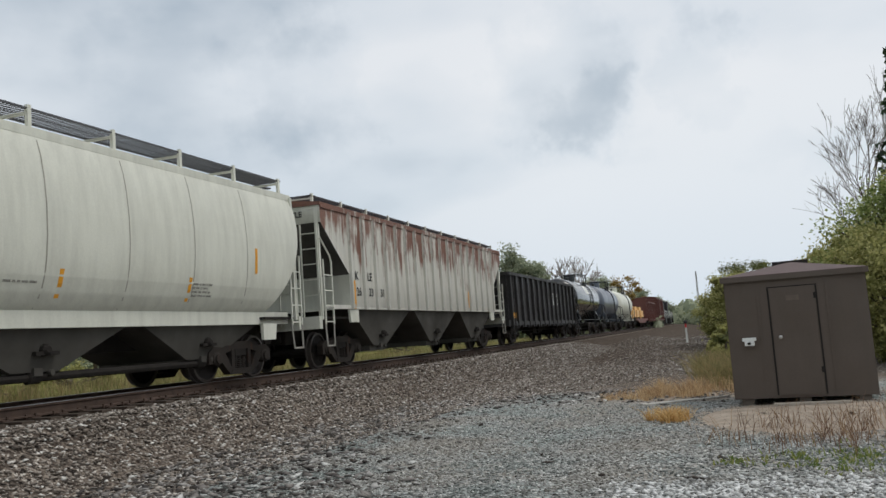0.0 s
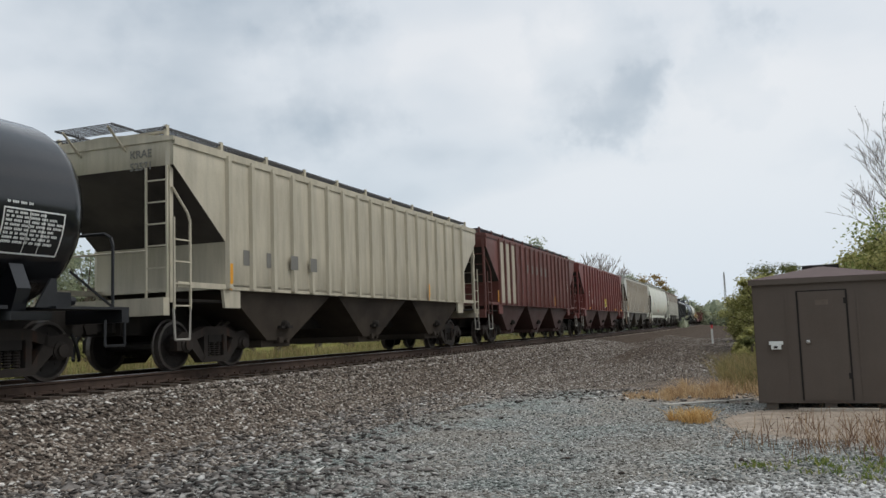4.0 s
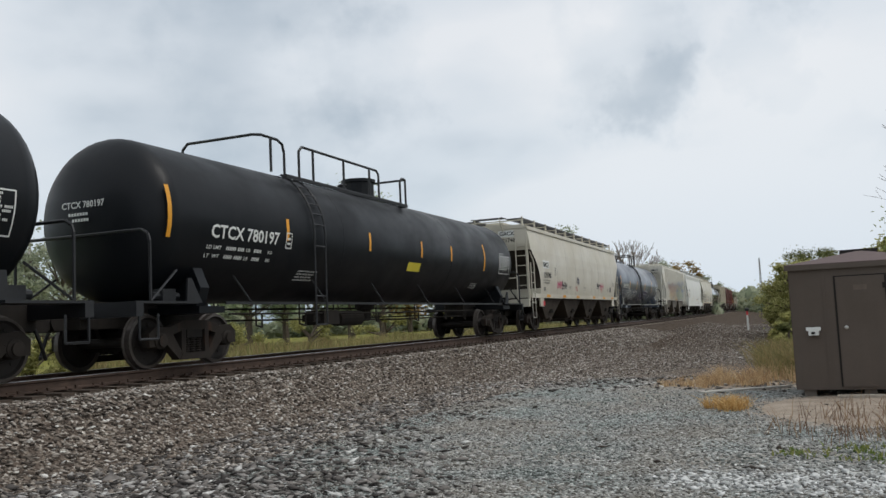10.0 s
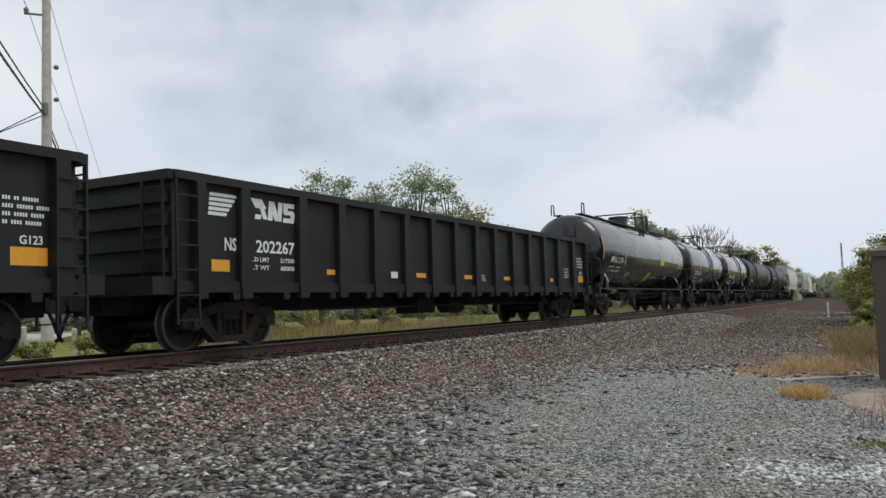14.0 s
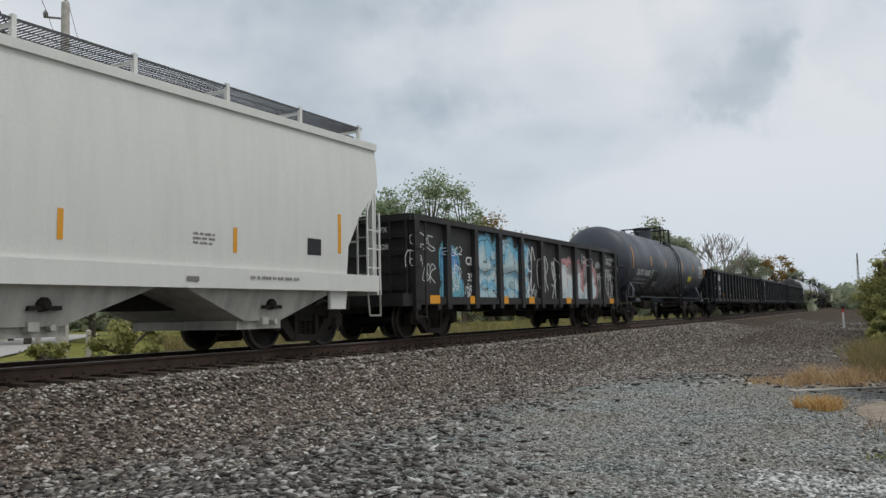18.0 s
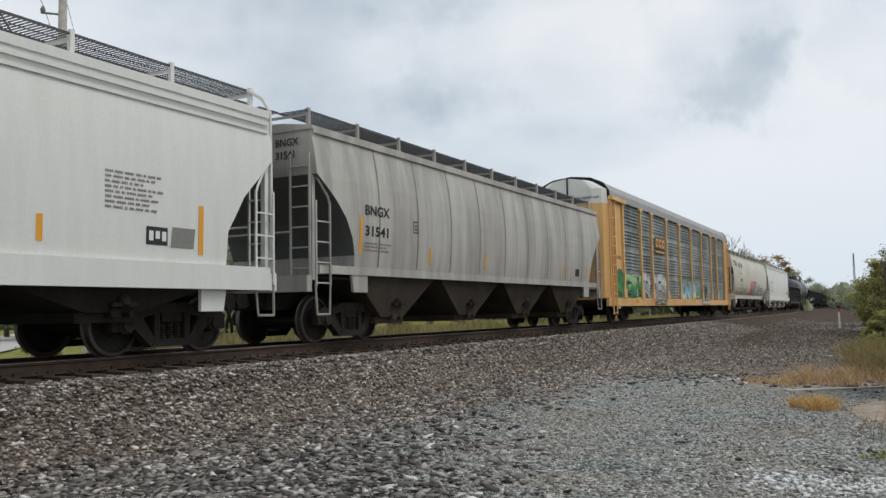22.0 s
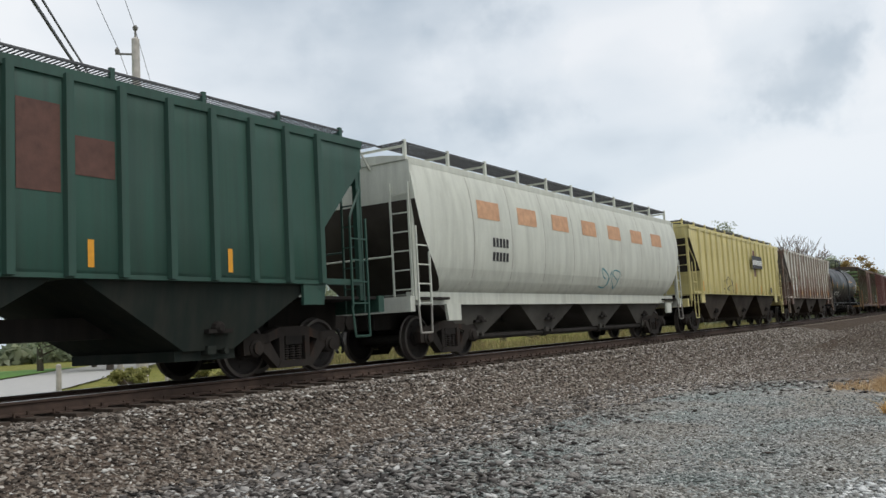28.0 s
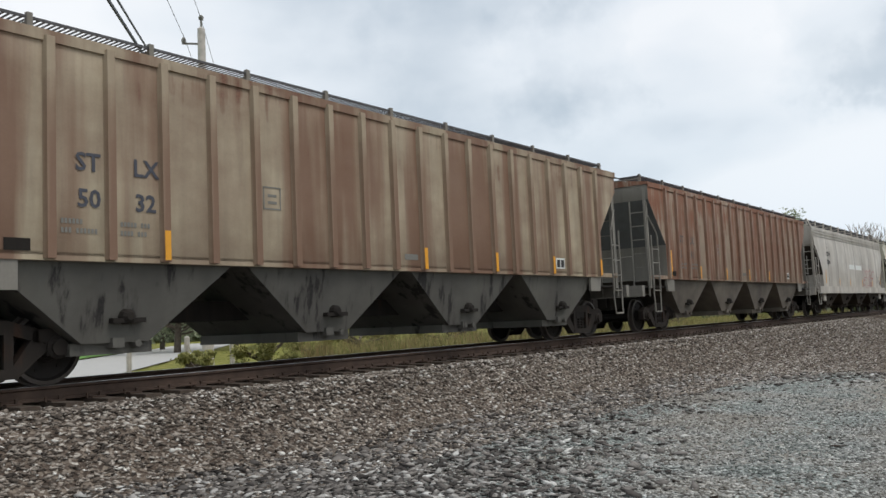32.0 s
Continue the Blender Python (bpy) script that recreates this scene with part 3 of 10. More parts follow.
SPRAY = {k: spray(k, v) for k, v in dict(
    blue=(58, 118, 186), sky=(120, 186, 214), black=(34, 34, 40), red=(170, 74, 62), yellow=(222, 196, 96), green=(60, 150, 78), lime=(150, 205, 110),
    white=(216, 220, 220), orange=(214, 120, 52), pink=(216, 84, 128), brown=(120, 74, 52), grey=(150, 152, 152), teal=(70, 150, 160), navy=(44, 52, 84),
    pink_pale=(214, 178, 176), cream=(196, 176, 150), ice=(176, 202, 210), mauve=(132, 96, 100), blush=(196, 150, 150), leaf=(46, 112, 70), rose=(214, 104, 100), purple=(58, 46, 88), slate=(66, 68, 78), rust=(188, 104, 58), sage=(168, 186, 122), tan=(178, 136, 104), frost=(196, 216, 220), wine=(168, 64, 72), brick=(146, 82, 66), gold=(216, 184, 84), mint=(170, 206, 146), haze_green=(120, 150, 88), umber=(74, 62, 52), bleed=(172, 142, 116), rust_mid=(124, 84, 64), rust_dark=(84, 54, 46), dusk=(52, 84, 136), sea=(104, 168, 182)).items()}


# ---------------------------------------------------------------- running gear
WHEEL_R = 0.457


def make_truck_meshes():
    bm = bmesh.new()
    for s in (-1, 1):
        prof = [(0.685, 0.09), (0.69, 0.16), (0.70, 0.17), (0.73, 0.36), (0.685, 0.40), (0.685, 0.483), (0.712, 0.483), (0.722, 0.457), (0.815, 0.448), (0.822, 0.40), (0.775, 0.37), (0.765, 0.18), (0.815, 0.16), (0.82, 0.09)]
        lathe(bm, [(s * a, r) for a, r in prof], n=28)
    lathe(bm, [(-1.02, 0.075), (-0.7, 0.085), (0.7, 0.085), (1.02, 0.075)], n=12)
    for s in (-1, 1):
        for k in range(6):
            a = k * math.pi / 3
            bar(bm, (0.28 * math.cos(a), s * 0.74, 0.28 * math.sin(a)), (0.28 * math.cos(a), s * 0.785, 0.28 * math.sin(a)), 0.028, 6)
    for f in bm.faces:
        c = f.calc_center_median()
        if math.hypot(c.x, c.z) > 0.41 and abs(c.y) > 0.6:
            f.material_index = 1
    wheel = finish("wheelset", bm, (M_WHEEL, M_TREAD))
    bm = bmesh.new()
    th = (-0.08, 0.08)
    for s in (-1, 1):
        prism(bm, [(s * x, z) for x, z in ((-1.14, 0.36), (-1.15, 0.58), (-1.0, 0.70), (-0.60, 0.67), (-0.58, 0.53), (-0.74, 0.52), (-0.76, 0.36))], *th)
        prism(bm, [(s * x, z) for x, z in ((-0.60, 0.60), (-0.80, 0.46), (-0.42, 0.13), (-0.26, 0.12), (-0.26, 0.23), (-0.35, 0.25))], *th)
        prism(bm, [(s * x, z) for x, z in ((-0.36, 0.2), (-0.25, 0.2), (-0.25, 0.66), (-0.36, 0.64))], -0.085, 0.085)
        lathe(bm, [(-0.12, 0.14), (0.10, 0.14), (0.12, 0.10), (0.16, 0.10), (0.165, 0.05)], (s * 0.89, 0, WHEEL_R), n=14)
    prism(bm, [(-0.66, 0.53), (-0.66, 0.68), (-0.3, 0.79), (0.3, 0.79), (0.66, 0.68), (0.66, 0.53), (0.3, 0.63), (-0.3, 0.63)], *th)
    prism(bm, [(-0.42, 0.12), (0.42, 0.12), (0.34, 0.235), (-0.34, 0.235)], -0.1, 0.1)
    frame_me = finish("side_frame", bm, M_FRAME)
    bm = bmesh.new()
    for x in (-0.155, 0.0, 0.155):
        rows = []
        for k in range(13):
            rows.append((0.24 + k * 0.02, 0.072 if k % 2 else 0.05))
        lathe(bm, rows, (x, 0.0, 0.0), "z", 9)
    spring = finish("spring_nest", bm, M_FRAME)
    bm = boxes((-0.2, 0.2, -1.06, 1.06, 0.49, 0.64), (-0.26, 0.26, -0.42, 0.42, 0.56, 0.80))
    box(bm, -0.72, -0.60, -0.74, 0.74, 0.30, 0.38)
    box(bm, 0.60, 0.72, -0.74, 0.74, 0.30, 0.38)
    for sx in (-1, 1):
        for sy in (-1, 1):
            box(bm, sx * 0.35 - 0.05, sx * 0.35 + 0.05, sy * 0.75 - 0.05, sy * 0.75 + 0.05, 0.28, 0.62)
    bolster = finish("truck", bm, M_UNDER)
    return wheel, frame_me, spring, bolster


WHEEL_ME, FRAME_ME, SPRING_ME, BOLSTER_ME = make_truck_meshes()
WHEELSETS = {}


def running_gear(car, L, tc):
    """Two trucks with side frames, springs and wheelsets, the couplers and the air hoses."""
    WHEELSETS[car.name] = []
    for s in (-1, 1):
        truck = hang("truck", BOLSTER_ME, car, "", pose(s * tc, 0, 0))
        for y in (-1, 1):
            hang("side_frame", FRAME_ME, truck, "", pose(0, y * 0.99, 0, 0, 0, 0 if y > 0 else 180))
            hang("spring_nest", SPRING_ME, truck, "", pose(0, y * 0.99, 0))
        for x in (-0.89, 0.89):
            WHEELSETS[car.name].append((s * tc + x, hang("wheelset", WHEEL_ME, truck, "", pose(x, 0, WHEEL_R))))
        hang("coupler", COUPLER_ME, car, "", pose(s * (L / 2), 0, 0.83, 0, 0, 0 if s > 0 else 180))
        hang("air_hose", HOSE_ME, car, "", pose(s * (L / 2), 0, 0, 0, 0, 0 if s > 0 else 180))


def make_coupler():
    bm = boxes((-1.1, -0.32, -0.08, 0.08, -0.09, 0.09))
    prism(bm, [(-0.34, -0.15), (-0.05, -0.16), (0.02, -0.1), (0.02, 0.1), (-0.05, 0.16), (-0.34, 0.15)], -0.14, 0.02)
    prism(bm, [(-0.3, -0.13), (-0.06, -0.13), (0.0, 0.0), (-0.06, 0.13), (-0.3, 0.13)], 0.02, 0.17)
    return finish("coupler", bm, M_UNDER)


COUPLER_ME = make_coupler()
HOSE_ME = finish("air_hose", pipe(bmesh.new(), [(-0.45, -0.34, 0.72), (-0.38, -0.36, 0.55), (-0.26, -0.3, 0.38), (-0.12, -0.18, 0.29), (0.0, -0.06, 0.27)], 0.03, 7), M_HOSE)


def grating(x0, x1, y0, y1, z, pitch=0.07, edge=0.022):
    """Open walkway of flat bars."""
    bm = boxes((x0, x1, y0 - 0.012, y0 + 0.012, z - edge, z + 0.012), (x0, x1, y1 - 0.012, y1 + 0.012, z - edge, z + 0.012))
    y = (y0 + y1) / 2
    box(bm, x0, x1, y - 0.004, y + 0.004, z - 0.012, z)
    n = int((x1 - x0) / pitch)
    for i in range(n + 1):
        x = x0 + (x1 - x0) * i / n
        box(bm, x - 0.011, x + 0.011, y0, y1, z - 0.012, z)
    return bm


# side outlines: half width at height, in metres over the rail
PROF_FLAT = [(1.50, 1.36), (1.52, 1.40), (1.52, 4.02), (1.49, 4.06)]
PROF_ROUND = [(1.50, 1.36), (1.535, 1.60), (1.57, 1.95), (1.59, 2.35), (1.59, 2.75), (1.565, 3.15), (1.52, 3.5), (1.46, 3.8), (1.42, 3.98), (1.42, 4.06)]
PROF_TEAR = [(1.24, 1.38), (1.34, 1.48), (1.44, 1.66), (1.51, 1.88), (1.555, 2.15), (1.58, 2.5), (1.575, 2.9), (1.54, 3.3), (1.48, 3.65), (1.40, 3.92), (1.34, 4.05)]
PROF_PLANE = [(1.53, 1.16), (1.545, 1.3), (1.56, 2.2), (1.55, 3.0), (1.50, 3.6), (1.47, 3.75), (1.485, 3.78), (1.45, 3.92), (1.46, 3.95), (1.42, 4.06)]
TRIM_DIAG = [(1.36, 1.5), (2.36, 1.5), (3.58, 0.0), (4.2, 0.0)]
TRIM_ROUND = [(1.36, 1.26), (1.7, 1.23), (2.05, 1.12), (2.4, 0.9), (2.7, 0.6), (2.95, 0.28), (3.12, 0.05), (3.16, 0.0), (4.2, 0.0)]
TRIM_TEAR = [(1.4, 1.10), (1.6, 0.92), (1.85, 0.68), (2.15, 0.42), (2.5, 0.20), (2.85, 0.07), (3.2, 0.0), (4.2, 0.0)]
TRIM_SHORT = [(1.2, 1.15), (1.9, 1.10), (2.5, 0.72), (3.2, 0.0), (4.2, 0.0)]


p_worn = paint("worn_pale_steel", C(150, 146, 138), 0.2, C(104, 76, 60), 0.6, 0.6, 56)


def hopper(name, label, L, body, under, prof=PROF_FLAT, trim=TRIM_DIAG, ribs=0, sill=(1.24, 1.40), bays=3, sill_mat=None, roof_h=0.16, walk_mat=None, walk_y=(-1.22, -0.60),
           end_mat=None, hoops=False, bay_low=0.34, deep=False, lift=0.0, stile=None, seams=0, bands=(), rib_w=0.07, walk_h=0.36, rib_mat=None, slope_mat=None, face_mat=None, out=0.02, seam_mat=None, seam_w=0.012, inset=0.62):
    """A covered hopper car: lofted body with sloped ends, ribs, bays, ladders and roof walk."""
    car = thing(name, label, "railcar", "cars of the freight train")
    e, zt = L / 2 - inset, prof[-1][1] + lift
    trim = [(z, max(0.0, x - (inset - 0.62) * (x > 1.0))) for z, x in trim]
    zs = sorted({z for _, z in prof} | {z for z, _ in trim if prof[0][1] < z < prof[-1][1]})
    ys, zz = [y for y, _ in prof], [z for _, z in prof]
    tz, tx = [z for z, _ in trim], [x for _, x in trim]
    rings = []
    for z in zs:
        y, x = float(np.interp(z, zz, ys)), e - float(np.interp(z, tz, tx))
        rings.append([(-x, -y, z + lift * (z > 2)), (x, -y, z + lift * (z > 2)), (x, y, z + lift * (z > 2)), (-x, y, z + lift * (z > 2))])
    y1 = prof[-1][0]
    bm = bmesh.new()
    loft(bm, rings, True, (0, 1, 2, 3))
    bm.normal_update()
    for f in bm.faces:
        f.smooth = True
        # sloped faces take slope_mat; its default has shade painted in besides dust
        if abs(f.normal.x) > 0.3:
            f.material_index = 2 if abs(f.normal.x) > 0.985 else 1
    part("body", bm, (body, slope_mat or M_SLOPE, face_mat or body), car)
    bm = bmesh.new()
    arch = [(-y1 - 0.05, zt - 0.05), (-y1 - 0.05, zt + 0.02), (-0.8, zt + roof_h * 0.7), (0, zt + roof_h), (0.8, zt + roof_h * 0.7), (y1 + 0.05, zt + 0.02), (y1 + 0.05, zt - 0.05)]
    loft(bm, [[(x, y, z) for y, z in arch] for x in (-e - 0.03, e + 0.03)])
    part("roof", bm, body, car)
    r_at = []
    zb = sill[1] - 0.02
    if ribs:
        span = e - float(np.interp(zb, tz, tx)) - 0.08
        r_at = [-span + 2 * span * i / (ribs - 1) for i in range(ribs)]
        h0, h1, yb = sill[0] + 0.02, zt - 0.06, prof[1][0]
        for s in (-1, 1):
            bm = bmesh.new()
            w = rib_w
            loft(bm, [[(-w, s * yb, z), (-w * 0.75, s * (yb + 0.075), z), (w * 0.75, s * (yb + 0.075), z), (w, s * yb, z)][::s] for z in (h0, h1)])
            me = finish("rib", bm, rib_mat or body)
            for x in r_at:
                hang("rib", me, car, "", pose(x, 0, 0))
    side = Side(prof, r_at, rib_w, 0.075)
    for i in range(seams):
        x = (i + 0.5) / seams * 2 * (e - 1.3) - (e - 1.3)
        patch(car, side, x - seam_w, x + seam_w, sill[1] + 0.02, prof[-1][1] - 0.1, seam_mat or M_SEAM, "weld_seam", 0, 0.003)
    for z in bands:
        for s in (-1, 1):
            y = float(np.interp(z, zz, ys))
            part("roof_bead", boxes((-e + 0.1, e - 0.1, min(s * y, s * (y + 0.035)), max(s * y, s * (y + 0.035)), z, z + 0.04)), body, car)
    # side sills, top chords, centre sill, end platforms
    sm = sill_mat or body
    for s in (-1, 1):
        y0 = s * (prof[0][0] + out)
        xs = e - 0.15 if deep else e - 0.12
        part("side_sill", boxes((-xs, xs, min(y0, y0 - s * 0.12), max(y0, y0 - s * 0.12), sill[0], sill[1])), sm, car)
        part("top_chord", boxes((-e, e, min(s * y1, s * (y1 + 0.06)), max(s * y1, s * (y1 + 0.06)), zt - 0.12, zt - 0.02)), body, car)
    part("centre_sill", boxes((-L / 2 + 0.5, L / 2 - 0.5, -0.32, 0.32, 0.72, 1.02)), M_UNDER, car)
    em = end_mat or body
    low = min(float(np.interp(1.42, tz, tx)), 1.5)
    for s in (-1, 1):
        a, b = sorted((s * (L / 2 - 0.42), s * (L / 2 - 0.58)))
        part("end_sill", boxes((a, b, -1.46, 1.46, 0.98, 1.28)), em, car)
        a, b = sorted((s * (L / 2 - 0.58), s * (e - low - 0.25)))
        part("end_platform", boxes((a, b, -1.40, 1.40, 1.22, 1.27)), M_UNDER, car)
        part("draft_box", boxes((a, b, -0.42, 0.42, 0.66, 1.22)), M_UNDER, car)
        a, b = sorted((s * (e - low + 0.05), s * (e - low - 0.5)))
        for y in (-1, 1):
            y0, y2 = sorted((y * 1.50, y * 1.44))
            part("jacking_plate", prism(bmesh.new(), [(a, sill[0]), (b, sill[0]), (b - 0.06 if s > 0 else b, sill[0] - 0.34), (a if s > 0 else a + 0.06, sill[0] - 0.34)], y0, y2), em, car)
            xe = s * (e - 0.04)
            part("corner_post", boxes((xe - 0.045, xe + 0.045, y * 1.40 - 0.045, y * 1.40 + 0.045, 1.2, zt - 0.05)), em, car)
        # ladders by the corners
        lm = stile or em
        for y in (-1, 1):
            part("side_ladder", ladder(bmesh.new(), s * (e + 0.02), s * (e - 0.42), y * 1.54, y * 1.54, 1.08, 2.66), lm, car)
            part("ladder_brace", pipe(bmesh.new(), [(s * (e - 0.42), y * 1.54, 2.62), (s * (e - 0.36), y * 1.54, 2.76), (s * (e - 0.02), y * 1.47, 3.2)], 0.024, 5), lm, car)
            part("step_stirrup", pipe(bmesh.new(), [(s * (e + 0.03), y * 1.53, 1.1), (s * (e + 0.01), y * 1.55, 0.56), (s * (e - 0.38), y * 1.55, 0.56), (s * (e - 0.43), y * 1.53, 1.1)], 0.022, 5), stile or p_worn, car)
        bm = bmesh.new()
        ladder(bm, s * (e + 0.05), s * (e + 0.05), -1.42, -0.98, 0.98, zt - 0.5)
        part("end_ladder", bm, lm, car)
        bm = bmesh.new()
        pipe(bm, [(s * (e + 0.06), -0.98, 2.1), (s * (e + 0.06), 1.42, 2.1)], 0.02)
        pipe(bm, [(s * (L / 2 - 0.44), 0.5, 1.0), (s * (L / 2 - 0.44), 1.3, 1.0), (s * (L / 2 - 0.44), 1.3, 0.6), (s * (L / 2 - 0.44), 0.9, 0.6)], 0.02)
        part("end_handrail", bm, lm, car)
    # bays
    reach = e - float(np.interp(1.42, tz, tx)) + 0.02
    for k in range(bays):
        w = 2 * reach / bays
        c = -reach + w * (k + 0.5)
        bm = bmesh.new()
        g = 0.46
        yw = prof[0][0] - 0.06
        zt0 = sill[0] + 0.1
        yl = yw - 0.16
        loft(bm, [[(c - g, -yl, bay_low + 0.14), (c + g, -yl, bay_low + 0.14), (c + g, yl, bay_low + 0.14), (c - g, yl, bay_low + 0.14)],
                  [(c - w * 0.495, -yw, zt0), (c + w * 0.495, -yw, zt0), (c + w * 0.495, yw, zt0), (c - w * 0.495, yw, zt0)]])
        bay = part("hopper_bay", bm, under, car)
        bm = boxes((c - g - 0.1, c + g + 0.1, -yl + 0.08, yl - 0.08, bay_low, bay_low + 0.15), (c - 0.08, c + 0.08, -yl - 0.06, -yl + 0.1, bay_low + 0.08, bay_low + 0.2))
        bar(bm, (c + 0.28, -yl - 0.06, bay_low + 0.12), (c + 0.28, -yl + 0.1, bay_low + 0.12), 0.05, 6)
        part("outlet_gate", bm, under, bay)
        bm = bmesh.new()
        lathe(bm, [(-yw + 0.18, 0.11), (-yw + 0.02, 0.09), (-yw - 0.02, 0.05)], (c + 0.1, 0, 0.80), "y", 10)
        box(bm, c - 0.12, c + 0.34, -yw + 0.02, -yw + 0.14, 0.72, 0.78)
        part("vibrator_bracket", bm, M_UNDER, bay)
    if prof is PROF_TEAR:
        bm = bmesh.new()
        pipe(bm, [(-reach - 0.2, -0.95, 0.5), (-reach + 0.1, -0.95, 0.40), (reach - 0.1, -0.95, 0.40), (reach + 0.2, -0.95, 0.5)], 0.065, 8)
        part("discharge_pipe", bm, M_UNDER, car)
        for k in range(bays):
            c = -reach + 2 * reach / bays * (k + 0.5)
            part("pipe_collar", lathe(bmesh.new(), [(c - 0.12, 0.06), (c - 0.1, 0.1), (c + 0.1, 0.1), (c + 0.12, 0.06)], (0, -0.95, 0.40), "x", 10), M_UNDER, car)
    # roof walk and hatches
    wm = walk_mat or M_GRATE
    zw = zt + walk_h
    for s in (-1, 1):
        y0, y2 = sorted((s * abs(walk_y[0]), s * abs(walk_y[1])))
        part("roof_walk", grating(-e + 0.1, e - 0.1, y0, y2, zw), wm, car)
    nst = 11
    me = finish("walk_bracket", boxes((-0.035, 0.035, walk_y[0] - 0.03, walk_y[0] + 0.03, zt - 0.02, zw + 0.05), (-0.03, 0.03, walk_y[0], -walk_y[0], zw - 0.09, zw - 0.05), (-0.035, 0.035, -walk_y[0] - 0.03, -walk_y[0] + 0.03, zt - 0.02, zw + 0.05)), em)
    for i in range(nst):
        hang("walk_bracket", me, car, "", pose(-e + 0.2 + (2 * e - 0.4) * i / (nst - 1), 0, 0))
    for s in (-1, 1):
        a, b = sorted((s * (e - 0.05), s * (e + 0.5)))
        part("end_walk", grating(a, b, -0.62, 0.62, zw), wm, car)
        for y in (-0.5, 0.5):
            part("walk_strut", bar(bmesh.new(), (s * (e + 0.45), y, zw - 0.03), (s * (e + 0.02), y, zt - 0.15), 0.025, 5), em, car)
        if hoops:
            bm = bmesh.new()
            pipe(bm, [(s * (e - 0.3), -1.24, zt + 0.36), (s * (e - 0.02), -1.34, zt + 0.25), (s * (e + 0.07), -1.44, zt + 0.02), (s * (e + 0.06), -1.48, 1.3)], 0.03, 6)
            part("corner_hoop", bm, em, car)
    hatch = finish("hatch_cover", boxes((-1.3, 1.3, -0.36, 0.36, zt + roof_h * 0.8, zt + roof_h + 0.12)), body)
    n = int((2 * e - 0.6) / 2.75)
    for i in range(n):
        hang("hatch_cover", hatch, car, "", pose((i - (n - 1) / 2) * 2.75, 0, 0))
    running_gear(car, L, L / 2 - 2.42)
    return car, side, e


